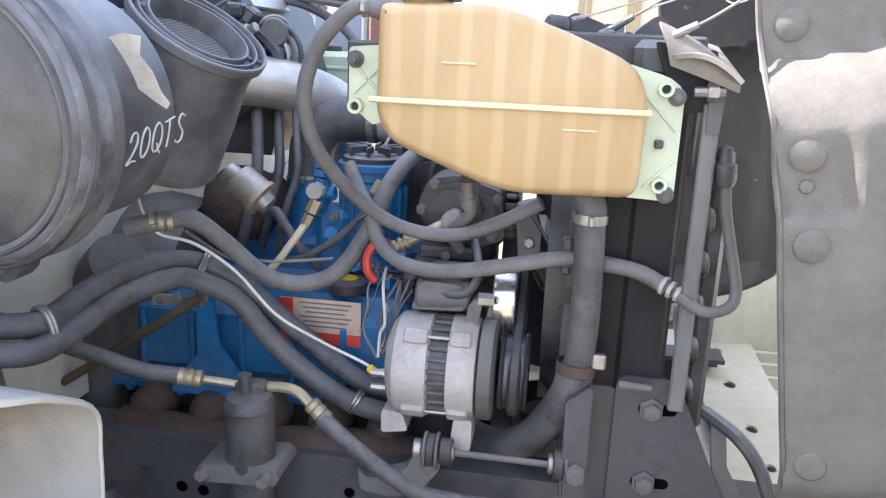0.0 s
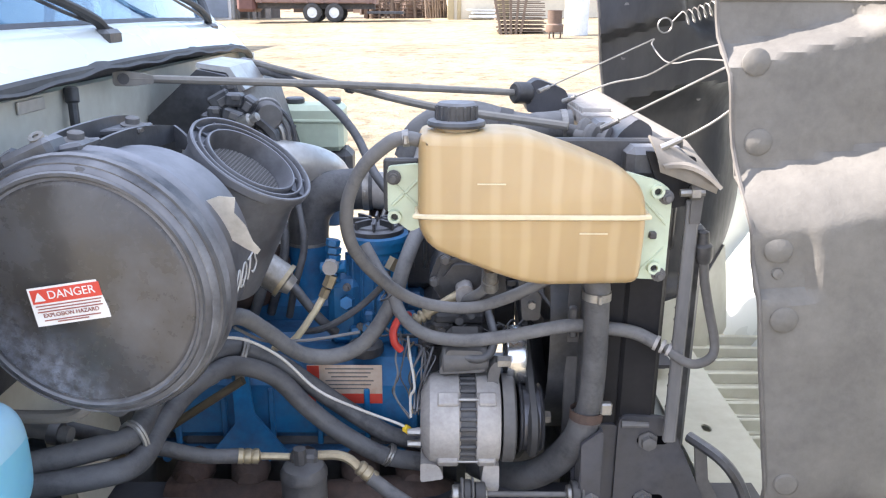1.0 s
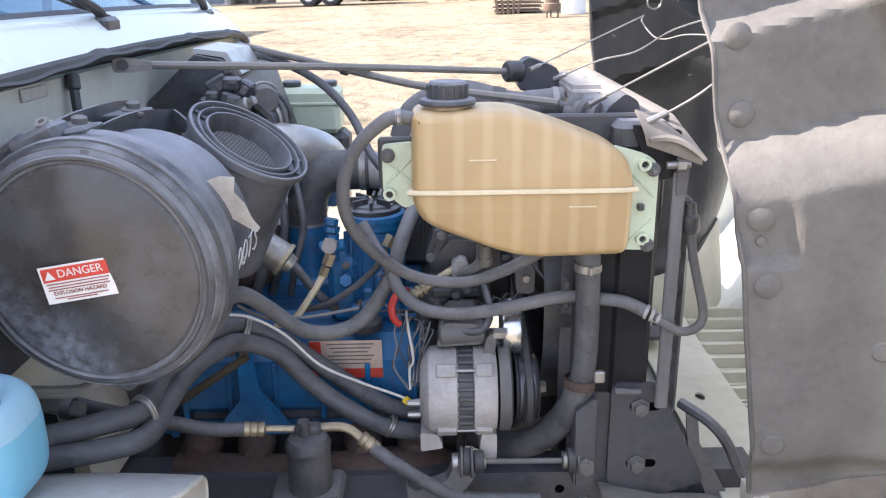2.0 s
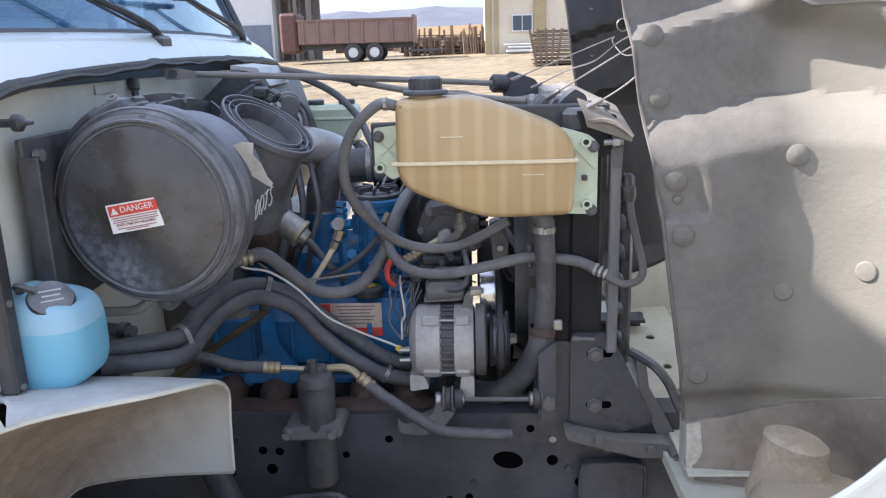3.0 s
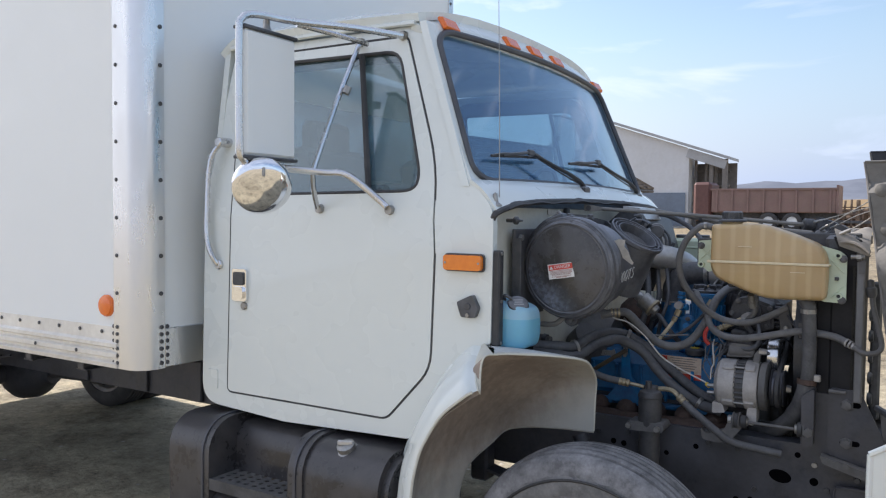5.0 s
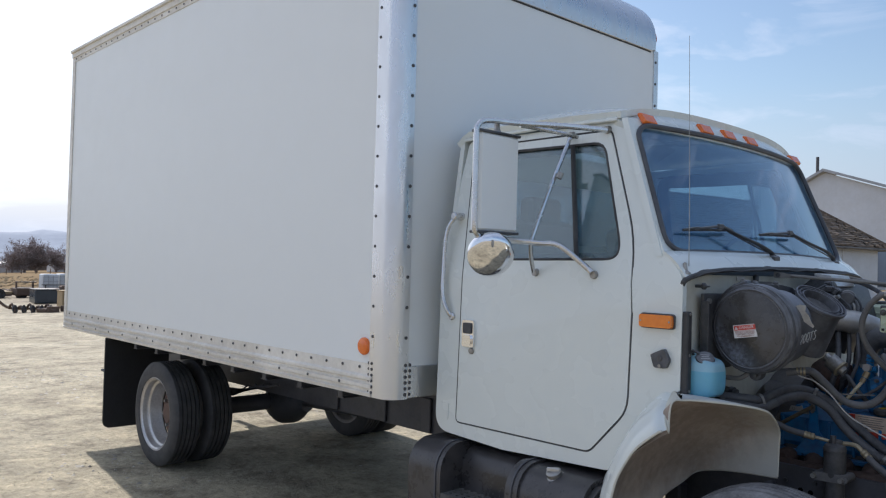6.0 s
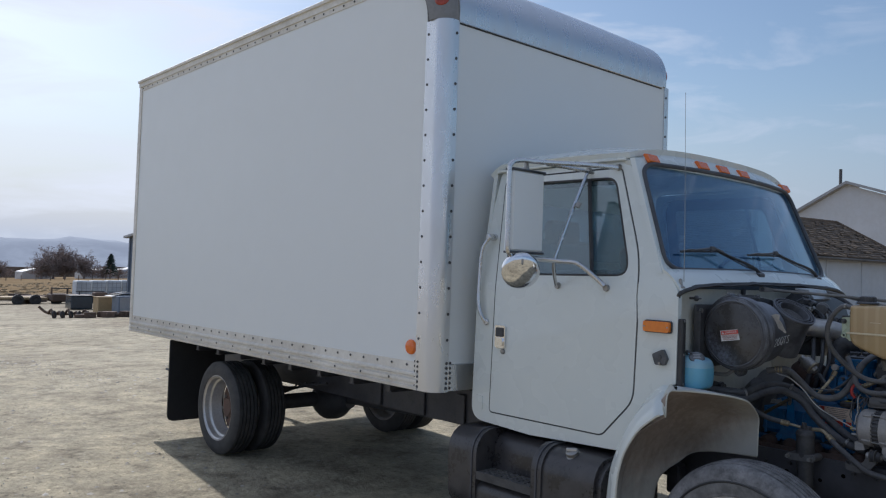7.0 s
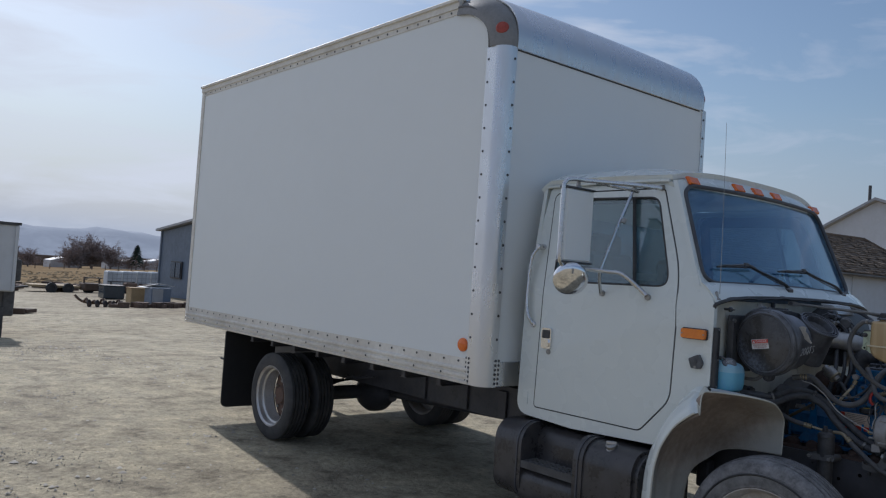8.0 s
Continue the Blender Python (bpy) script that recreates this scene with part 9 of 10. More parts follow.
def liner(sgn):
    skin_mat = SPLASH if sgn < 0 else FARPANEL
    def put(u, v):
        zb = 0.906 + 0.11 * u + 0.21 * u ** 3.2
        z = zb + ((1.80 if sgn < 0 else 1.895) - zb) * v
        xl = (0.075 if sgn < 0 else 0.058) + 0.155 * (1.80 - z)
        x = xl + (0.72 - xl) * u
        y = 0.552 + 0.05 * u + 0.44 * max(0.0, (x - 0.36) / 0.36) ** 2.1
        # relief: recessed upper field, a slanting shoulder and a flared top edge
        zs = 1.485 + 0.065 * min(1, max(0, x - 0.10) / 0.25)
        step = 1 - (1 - min(1, max(0, (z - zs + 0.045) / 0.085))) ** 0.5
        y -= 0.085 * step
        y -= 0.045 * smooth((z - 1.700 - 0.26 * (x - 0.10)) / 0.032) * (1 - smooth((x - 0.29) / 0.04))
        brow = 1.775 - 0.075 * smooth((x - 0.24) / 0.15) - 0.05 * smooth((x - 0.38) / 0.25)
        y += 0.075 * smooth((z - brow) / 0.07) * smooth((x - 0.255) / 0.10)
        y -= 0.03 * smooth((1.0 + 0.10 * max(0, x - 0.25) - z) / 0.05)
        notch = min(max((z - 1.352) / 0.014, 0), 1) - min(max((z - 1.40) / 0.09, 0), 1)
        y -= 0.022 * notch * (1 - min(1, max(0, u - 0.13) / 0.03))
        y += 0.006 * noise.noise(Vector((u * 5, v * 7, sgn)))
        ztop = z - (0.028 * min(1, max(0, (x - 0.33) / 0.06)) * (v > 0.97))
        return (x, sgn * y, ztop)
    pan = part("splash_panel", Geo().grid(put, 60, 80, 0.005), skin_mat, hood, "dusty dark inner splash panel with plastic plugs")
    part("panel_edge", Geo().tube([Vector(put(0, k / 16)) for k in range(17)], 0.004, 6, 2), LINER, pan)
    part("panel_edge", Geo().tube([Vector(put(k / 16 * 0.6, 1.0)) for k in range(17)], 0.004, 6, 2), skin_mat, pan)
    for x, z, r in ((0.130, 1.71, 0.021), (0.148, 1.59, 0.021), (0.171, 1.439, 0.021), (0.186, 1.332, 0.021), (0.228, 1.043, 0.020), (0.385, 1.467, 0.021), (0.382, 1.19, 0.018), (0.505, 1.212, 0.020), (0.562, 1.485, 0.020), (0.172, 1.40, 0.009)):
        v = (z - 0.93) / 0.87
        best = min((abs(put(k / 80, v)[0] - x) + abs(put(k / 80, v)[2] - z), k) for k in range(81))[1] / 80
        p = Vector(put(best, v))
        p2 = Vector(put(min(best + 0.02, 1), v))
        t = (p2 - p).normalized()
        nrm = Vector((-t.y, t.x, 0)).normalized() * (1 if sgn > 0 else 1)
        if nrm.y * sgn < 0:
            nrm = -nrm
        if sgn > 0:
            r *= 0.3
        part("plug", Geo().lathe([(r, 0.0), (r, 0.002), (r * 0.85, 0.0045), (0.0, 0.006)], p, nrm, 20), skin_mat if sgn < 0 else CASTGREY, pan)
    # rolled rim where the panel climbs to the hood
    def climb(u, v):
        x = 0.486 + 0.24 * u
        return (x, sgn * (0.552 + 0.05 * (x - 0.08) / 0.64 + 0.44 * max(0.0, (x - 0.36) / 0.36) ** 2.1 - 0.010), 1.762 + 0.20 * v)
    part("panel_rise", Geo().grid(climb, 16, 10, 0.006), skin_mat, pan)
    c0_ = Vector(climb(0.0, 0.0))
    rim_pts = [Vector(put(k_, 1.0)) for k_ in (0.40, 0.46, 0.52, 0.57)] + [c0_ + Vector((-0.006, 0, 0.022)), c0_ + Vector((0.0, 0, 0.05)), c0_ + Vector((0.004, 0, 0.19))]
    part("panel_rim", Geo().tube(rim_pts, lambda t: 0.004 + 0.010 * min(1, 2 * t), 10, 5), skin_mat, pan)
    # ledge and lamp buckets below the panel
    def below(u, v):
        p = Vector(put(0.72 * u, 0.0))
        return p + Vector((0.004 + 0.05 * v, sgn * (0.004 + 0.035 * v - 0.01 * math.sin(v * math.pi)), -0.30 * v + 0.004 * noise.noise(Vector((9 * u, 5 * v, 1)))))
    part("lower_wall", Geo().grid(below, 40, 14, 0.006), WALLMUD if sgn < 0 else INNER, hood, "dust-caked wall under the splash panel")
    part("ledge_bead", Geo().tube([Vector(put(0.72 * k / 20, 0.0)) for k in range(21)], 0.005, 6, 2), skin_mat, hood)
    bk = part("lamp_bucket", Geo().grid(lambda u, v: (lambda a, b: Vector((0.328 + (0.054 + 0.05 * max(0, v - 0.55)) * math.cos(a) * b + 0.003 * noise.noise(Vector((math.cos(a) * 3, math.sin(a) * 3, v * 6))), sgn * (0.815 + (0.054 + 0.05 * max(0, v - 0.55)) * math.sin(a) * b), 1.026 - 0.13 * v ** 2.2 - 0.010 * math.cos(a) * b)))(u * math.tau, min(1.0, 3.4 * v) ** 0.5), 32, 20), DIRTCAKE, hood, "dirt-caked headlamp bucket")
    part("bucket_base", Geo().lathe([(0.0, 0.0), (0.06, -0.002), (0.096, -0.014), (0.112, -0.04), (0.118, -0.09), (0.12, -0.2)], (0.350, sgn * 0.885, 0.968), (0.05, -0.05 * sgn, 1), 28), DIRTCAKE, bk)
    part("stub", Geo().cyl((0.262, sgn * 0.83, 0.93), (0.268, sgn * 0.86, 0.905), 0.010, seg=8), CASTGREY, hood)
    # outer fender skin with the wheel arch
    ol = [(0.150, 1.055), (0.20, 1.088), (0.275, 1.143), (0.353, 1.232), (0.398, 1.31), (0.435, 1.42), (0.45, 1.56), (0.50, 1.72), (0.62, 1.86), (0.95, 1.90), (1.02, 1.60), (1.03, 1.1), (1.0, 0.78), (0.92, 0.70), (0.20, 0.70), (0.155, 0.74)]
    sk = part("fender_skin", Geo().holed(ol, [], lambda x, z, d: (x, sgn * (1.155 - d - 0.10 * max(0, (x - 0.6) / 0.42) ** 2 - 0.03 * max(0, (0.9 - z) / 0.2)), z), 0.007, [((k, 0), (1, 0)) for k in (0.5, 0.65, 0.75, 0.85, 0.95)] + [((0, 0.88), (0, 1))]), WHITE, hood, "white fender skin with a wheel arch edge")
    part("arch_lip", Geo().tube([(x, sgn * 1.156, z) for x, z in ol[:7]], 0.007, 6, 4), WHITE, hood)
    part("edge_return", Geo().tube([(0.152, sgn * 1.150, 1.053), (0.151, sgn * 1.150, 0.90), (0.155, sgn * 1.146, 0.74)], 0.008, 8, 4), WHITE, hood)
    part("inner_post", Geo().prism([(0.218, 0.903), (0.246, 0.908), (0.275, 0.66), (0.225, 0.66)], sgn * 0.475, sgn * 0.535), POSTMUD, hood, "dirt-speckled inner hood post")
    m = Matrix.Translation((0.302, 0, 1.012)) @ Matrix.Rotation(radians(-11), 4, "Y")
    lampb = part("turn_lamp", Geo().prism(rounded(-0.081, -0.060, 0.081, 0.060, 0.014, 3), sgn * 1.15, sgn * 1.164, "y", m), ORANGE, hood, "large orange turn signal lamp")
    part("lens", Geo().prism(rounded(-0.079, -0.058, 0.079, 0.058, 0.013, 3), sgn * 1.164, sgn * 1.182, "y", m), AMBERLENS, lampb)
    part("bulb_block", Geo().prism(rounded(-0.012, -0.012, 0.022, 0.018, 0.004, 2), sgn * 1.182, sgn * 1.184, "y", m), AMBERLENS, lampb)
    for x in (-0.068, 0.068):
        part("lamp_screw", Geo().cyl(m @ Vector((x, sgn * 1.18, 0.046)), m @ Vector((x, sgn * 1.186, 0.046)), 0.005, seg=8), STEEL, lampb)


liner(-1)
liner(1)
# grille lying face down, with open slots
slots = []
for i in range(14):
    for j in (0, 1):
        y0 = -0.60 + 0.088 * i
        slots.append([(0.40 + 0.215 * j, y0), (0.60 + 0.215 * j, y0), (0.60 + 0.215 * j, y0 + 0.052), (0.40 + 0.215 * j, y0 + 0.052)])
gl = part("grille", Geo().holed([(0.20, -0.62), (0.90, -0.62), (0.90, 0.68), (0.20, 0.68)], slots, lambda u, v, d: (u, v, 0.755 - d + 0.10 * max(0, (0.42 - u))), 0.03), INNER, hood, "pale grille lying face down with open slots")
for i in range(15):
    part("grille_bar", Geo().box((0.61, -0.618 + 0.088 * i, 0.772), (0.42, 0.012, 0.035), 0.003), INNER, gl)
nose = []
for y, r in ((-0.30, 0.012), (-0.14, 0.010), (0.02, 0.012), (0.25, 0.014), (0.47, 0.014), (0.99, 0.03)):
    nose.append([(0.31 + 0.06 * max(0, y - 0.3) + r * math.cos(k * math.pi / 6), y + 1.6 * r * math.sin(k * math.pi / 6)) for k in range(12)])
nose.append(rounded(0.325, 0.72, 0.355, 0.82, 0.012, 2))
part("nose_panel", Geo().holed([(0.22, -0.56), (0.395, -0.56), (0.41, 0.3), (0.45, 1.08), (0.30, 1.08), (0.235, 0.3)], nose, lambda u, v, d: (u, v, 0.80 - d), 0.006), INNER, hood, "pale nose panel with punched holes")
# dark sheet added below as the shade seen through the nose panel's holes
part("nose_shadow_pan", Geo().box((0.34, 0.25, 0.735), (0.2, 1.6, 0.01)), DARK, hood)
part("underside_wall", Geo().grid(lambda u, v: (0.90 - 0.02 * v, -0.60 + 1.2 * u, 0.76 + 0.62 * v), 6, 8, 0.006), INNER, hood)
part("upper_rib", Geo().grid(lambda u, v: (0.30 + 0.35 * u, -0.45 + 1.05 * v, 1.885 + 0.05 * u + 0.012 * math.sin(v * 9)), 4, 20, 0.008), INNER, hood)
for x, y, z in ((0.27, 0.02, 1.925), (0.335, 0.50, 1.975)):
    part("rubber_stop", Geo().lathe([(0.035, 0), (0.036, 0.012), (0.030, 0.022), (0, 0.024)], (x, y, z - 0.01), (0, 0, 1), 16), SEAL, hood)
    part("stop_post", Geo().cyl((x + 0.01, y, z - 0.07), (x, y, z - 0.005), 0.012, seg=10), CASTGREY, hood)
part("latch_block", Geo().box((0.42, 0.0, 1.905), (0.05, 0.06, 0.05), 0.008), CASTGREY, hood)
part("latch_knob", Geo().lathe([(0.02, 0), (0.022, 0.02), (0.014, 0.028), (0.014, 0.045)], (0.42, 0.0, 1.925), (0, 0, 1), 14), CASTGREY, hood)
part("hood_cable", Geo().tube([(0.13, -0.36, 1.0), (0.17, -0.42, 0.99), (0.20, -0.44, 0.955), (0.225, -0.46, 0.90), (0.26, -0.48, 0.87), (0.33, -0.5, 0.85)], 0.011, 8, 5), BLACK, truck, "black lamp cable running to the hood")
# springs and stay cables
def spring(a, b, r, turns, name="counter_spring"):
    a, b = Vector(a), Vector(b)
    w = (b - a).normalized()
    u = Vector((0, 0, 1))
    u = (u - w * u.dot(w)).normalized()
    s = w.cross(u)
    pts = [a + (b - a) * (k / (turns * 10)) + (u * math.cos(k * 0.6283) + s * math.sin(k * 0.6283)) * r for k in range(turns * 10 + 1)]
    sp = part(name, Geo().tube([a - w * 0.035] + pts, 0.0017, 6, 1), STEEL, truck, "bright coil spring holding the open hood")
    ring = [a - w * 0.05 + (w * math.cos(t) + u * math.sin(t)) * 0.018 for t in [k * math.pi / 8 for k in range(16)]]
    part("hook", Geo().tube(ring, 0.0022, 6, 1, True), STEEL, sp)
    return sp


spring((0.265, 0.36, 1.762), (0.80, 0.36, 1.955), 0.018, 38)
spring((0.24, -0.36, 1.775), (0.72, -0.36, 1.895), 0.018, 32)
CW = [[(-0.119, 0.12, 1.606), (0.04, 0.24, 1.66), (0.193, 0.36, 1.712)],
      [(-0.06, 0.12, 1.584), (0.02, 0.05, 1.628), (0.08, -0.03, 1.652), (0.13, -0.12, 1.70), (0.19, -0.25, 1.735)],
      [(0.193, 0.36, 1.712), (0.186, 0.35, 1.700), (0.195, 0.33, 1.680), (0.210, 0.30, 1.661), (0.227, 0.26, 1.659), (0.256, 0.20, 1.672), (0.298, 0.10, 1.675)],
      [(-0.054, -0.29, 1.584), (0.04, -0.34, 1.645), (0.126, -0.38, 1.699), (0.20, -0.41, 1.742)],
      [(0.019, -0.42, 1.572), (0.05, -0.425, 1.588), (0.085, -0.435, 1.612), (0.12, -0.44, 1.64), (0.18, -0.44, 1.68)]]
for k, c in enumerate(CW):
    cb = part("stay_cable", Geo().tube(c, 0.0019, 6, 6), STEEL, truck, "thin twisted steel hood stay cable")
    a = Vector(c[0])
    d = (Vector(c[1]) - a).normalized()
    if k != 2:
        part("ferrule", Geo().cyl(a - d * 0.01, a + d * 0.025, 0.006, 0.005, 8), STEEL, cb)

# ---------- yard and buildings ----------
CLAD = material("cream_metal_cladding", (0.62, 0.56, 0.43), 0.55, color2=(0.54, 0.48, 0.37), scale=0.6, fine=6, dust=0.2)
CLAD2 = material("tan_metal_trim", (0.42, 0.34, 0.19), 0.55, scale=0.6, fine=6)
CLADW = material("white_metal_cladding", (0.62, 0.625, 0.63), 0.55, color2=(0.54, 0.545, 0.545), scale=0.5, fine=5, dust=0.15)
CLADG = material("blue_grey_cladding", (0.17, 0.21, 0.27), 0.6, color2=(0.13, 0.16, 0.2), scale=0.6, fine=5)
ROOFM = material("grey_metal_roof", (0.42, 0.42, 0.42), 0.5, 0.3, scale=0.6, fine=5)
GREYWOOD = material("grey_barn_timber", (0.22, 0.20, 0.18), 0.9, color2=(0.13, 0.118, 0.105), scale=2, fine=20, island=0.3)
TIMBER = material("weathered_timber", (0.20, 0.15, 0.11), 0.9, color2=(0.12, 0.09, 0.07), scale=2, fine=30, island=0.3)
REDBODY = material("faded_red_steel", (0.24, 0.150, 0.132), 0.75, color2=(0.175, 0.115, 0.10), scale=1.5, fine=12, dust=0.35, dust_color=(0.3, 0.22, 0.17))
SHINGLE = material("brown_shingles", (0.20, 0.15, 0.105), 0.9, color2=(0.12, 0.09, 0.065), scale=2.5, fine=14, island=0.35)
PANE = material("dark_window", (0.05, 0.07, 0.09), 0.12)
JUNK = material("rusty_scrap", (0.14, 0.095, 0.07), 0.85, scale=3, fine=20, island=0.4)
TOTE = material("white_tote_plastic", (0.72, 0.74, 0.74), 0.5, scale=2, fine=20)
CRATE = material("plywood_crate", (0.45, 0.33, 0.18), 0.8, scale=2, fine=20)


def clad(x0, x1, z0, ztop, y, gap=0.3, deep=0.03):
    """A ribbed sheet wall along x, its top following ztop(x)."""
    g = Geo()
    n = max(2, int(abs(x1 - x0) / gap))
    vs, fs = [], []
    for i in range(n * 2 + 1):
        x = x0 + (x1 - x0) * i / (n * 2)
        yy = y - (deep if i % 2 else 0)
        vs += [(x, yy, z0), (x, yy, ztop(x))]
    for i in range(n * 2):
        fs.append((2 * i, 2 * i + 2, 2 * i + 3, 2 * i + 1))
    return g.add(vs, fs)


# cream shed
sb = 1.0
shed = thing("cream_shed", "cream ribbed metal shed with tan trim and one window", "shed", at=(8, 50, sb))


def free(name, g, mat, par, label="", angle=35):
    ob = part(name, g, mat, par, label, angle)
    ob.matrix_parent_inverse = Matrix.Translation(-par.location)
    return ob


tops = lambda x: 5.68 + 0.075 * (x - 0.3)
free("wall", clad(0.3, 16.0, sb - 1, tops, 44.65), CLAD, shed)
free("side_wall", Geo().box((0.32, 50.6, 3.2), (0.1, 11.8, 4.9)), CLAD, shed)
free("corner_trim", Geo().box((0.42, 44.58, 3.2), (0.36, 0.14, 5.0), 0.02), CLAD2, shed)
free("trim_band", Geo().box((0.9, 44.59, 3.2), (0.22, 0.1, 5.0), 0.02), CLAD2, shed)
free("trim_band", Geo().box((3.35, 44.56, 3.25), (0.7, 0.12, 5.2), 0.02), CLAD2, shed)
free("roof", Geo().add([(0.0, 44.3, 5.72), (16.3, 44.3, 6.95), (16.3, 57, 6.95), (0.0, 57, 5.72), (0.0, 44.3, 5.56), (16.3, 44.3, 6.79), (16.3, 57, 6.79), (0.0, 57, 5.56)], [(0, 1, 2, 3), (7, 6, 5, 4), (0, 4, 5, 1), (1, 5, 6, 2), (2, 6, 7, 3), (3, 7, 4, 0)]), CLAD2, shed)
free("window", Geo().box((2.37, 44.55, 2.85), (1.2, 0.1, 0.95), 0.01), TOTE, shed)
for dx in (-0.28, 0.28):
    free("pane", Geo().box((2.37 + dx, 44.49, 2.85), (0.5, 0.03, 0.8)), PANE, shed)
# white barn, gable to the yard
barn = thing("white_barn", "white metal barn with an open bay in its gable end", "barn", at=(-18, 52, 1.1))


def gable(x):
    return 8.42 - 0.34 * (x + 19.6) if x > -19.6 else 8.42 + 0.55 * (x + 19.6)


free("wall", clad(-27.5, -13.2, 0.2, gable, 49.2, 0.4), CLADW, barn)
free("pier", Geo().box((-10.85, 49.3, 3.05), (0.3, 0.3, 4.8)), GREYWOOD, barn)
free("pier", Geo().box((-11.75, 49.5, 3.05), (0.22, 0.22, 4.9)), GREYWOOD, barn)
free("bay_back", Geo().box((-12.0, 51.3, 2.9), (3, 0.1, 4.8)), GREYWOOD, barn)
free("bay_side", Geo().box((-13.2, 50.3, 3.2), (0.12, 2.2, 5.4)), CLADW, barn)
for k in range(4):
    free("shelf_post", Geo().box((-12.9 + 0.6 * k, 50.2 + 0.2 * k, 3.2), (0.15, 0.15, 4.6)), GREYWOOD, barn)
    free("shelf", Geo().box((-12.0, 50.6 + 0.15 * k, 1.8 + 1.0 * k), (2.2, 0.3, 0.12)), GREYWOOD, barn)
for x0, x1 in ((-19.6, -10.4), (-19.6, -28.0)):
    a, b = gable(x0) + 0.06, gable(x1) + 0.06
    free("roof", Geo().add([(x0, 48.8, a), (x1, 48.8, b), (x1, 51.2, b), (x0, 51.2, a), (x0, 48.8, a + 0.18), (x1, 48.8, b + 0.18), (x1, 51.2, b + 0.18), (x0, 51.2, a + 0.18)], [(0, 1, 2, 3), (4, 7, 6, 5), (0, 4, 5, 1), (1, 5, 6, 2), (2, 6, 7, 3), (3, 7, 4, 0)]), ROOFM, barn)
free("lintel", Geo().box((-12.0, 49.2, 5.50), (2.6, 0.2, 0.6), 0, Matrix.Rotation(radians(18.8), 3, "Y")), ROOFM, barn)
free("chimney", Geo().cyl((-20.4, 50, 8.0), (-20.4, 50, 9.6), 0.10), DARK, barn)
free("lower_band", Geo().box((-16.5, 49.12, 2.2), (6.4, 0.06, 2.2)), CLADG, barn)
# shingled house before the barn
RIDGE = Vector((-10.62, 24.97, 0))                     # north end of the ridge
NORTH, EAST = Vector((0.163, 0.987, 0)), Vector((0.987, -0.163, 0))
EZ, RZ, HW, HU, LONG = 2.65, 3.99, 2.05, 1.10, 11.0     # eave, ridge, half width, hip run, ridge length


def of_house(a, b, z):
    """A point by its way east of the ridge, north of its end, and height."""
    p = RIDGE + EAST * a + NORTH * b
    return (p.x, p.y, z)


house = thing("small_house", "small white house with a hipped brown shingle roof", "house", at=of_house(0, -LONG / 2, 0.5))
B0, B1 = -LONG - HU, HU
wa = [(HW - 0.3, B0 + 0.3), (HW - 0.3, B1 - 0.3), (0.3 - HW, B1 - 0.3), (0.3 - HW, B0 + 0.3)]
free("wall", Geo().add([of_house(a, b, z) for z in (-0.2, EZ) for a, b in wa], [(0, 1, 5, 4), (1, 2, 6, 5), (2, 3, 7, 6), (3, 0, 4, 7), (4, 5, 6, 7), (3, 2, 1, 0)]), CLADW, house)
for b in (-1.4, -3.4, -5.2):
    free("wall_seam", Geo().add([of_house(HW - 0.3 + d, b + e, z) for z in (0.0, EZ - 0.05) for d, e in ((-0.02, -0.03), (0.025, -0.03), (0.025, 0.03), (-0.02, 0.03))], [(0, 1, 5, 4), (1, 2, 6, 5), (2, 3, 7, 6), (3, 0, 4, 7)]), CLADW, house)
eaves = [of_house(HW, B0, EZ), of_house(HW, B1, EZ), of_house(-HW, B1, EZ), of_house(-HW, B0, EZ), of_house(0, 0, RZ), of_house(0, -LONG, RZ)]
free("roof", Geo().add(eaves, [(0, 1, 4, 5), (1, 2, 4), (2, 3, 5, 4), (3, 0, 5), (3, 2, 1, 0)]), SHINGLE, house)
free("fascia", Geo().tube([of_house(HW - 0.02, B0, EZ - 0.05), of_house(HW - 0.02, B1 - 0.02, EZ - 0.05), of_house(-HW, B1 - 0.02, EZ - 0.05)], 0.05, 4, 1), GREYWOOD, house)
sh = Geo()
rs_ = random.Random(9)
ROWS = 17
for j in range(ROWS):
    f0, f1 = j / ROWS, (j + 1.15) / ROWS
    for side in (0, 1):            # yard slope, then the hip
        lo_, hi_ = (B0 + HU * f0, B1 - HU * f0) if side == 0 else (-HW + HW * f0, HW - HW * f0)
        p_ = lo_
        while p_ < hi_:
            w = rs_.uniform(0.14, 0.34)
            q_ = min(p_ + w * 0.95, hi_)
            h, drop_ = rs_.uniform(0.02, 0.06), rs_.uniform(-0.03, 0.03)
            z0, z1 = EZ + (RZ - EZ) * f0 + 0.02, EZ + (RZ - EZ) * f1 + 0.02
            run = HW if side == 0 else HU
            e0, e1 = run * f0 - drop_, run * f1
            row = [(p_, e0, z0 + h), (q_, e0, z0 + h + rs_.uniform(-0.01, 0.01)), (q_, e1, z1), (p_, e1, z1), (p_, e0, z0), (q_, e0, z0)]
            sh.add([of_house(HW - d, b, z) if side == 0 else of_house(b, B1 - d, z) for b, d, z in row], [(0, 1, 2, 3), (0, 4, 5, 1)])
            p_ += w
shp = free("shingles", sh, SHINGLE, house)
shp["kind"] = "stuff"
free("hip_cap", Geo().tube([of_house(HW, B1, EZ + 0.04), of_house(0, 0, RZ + 0.05), of_house(0, -LONG, RZ + 0.05)], 0.05, 6, 1), SHINGLE, house)
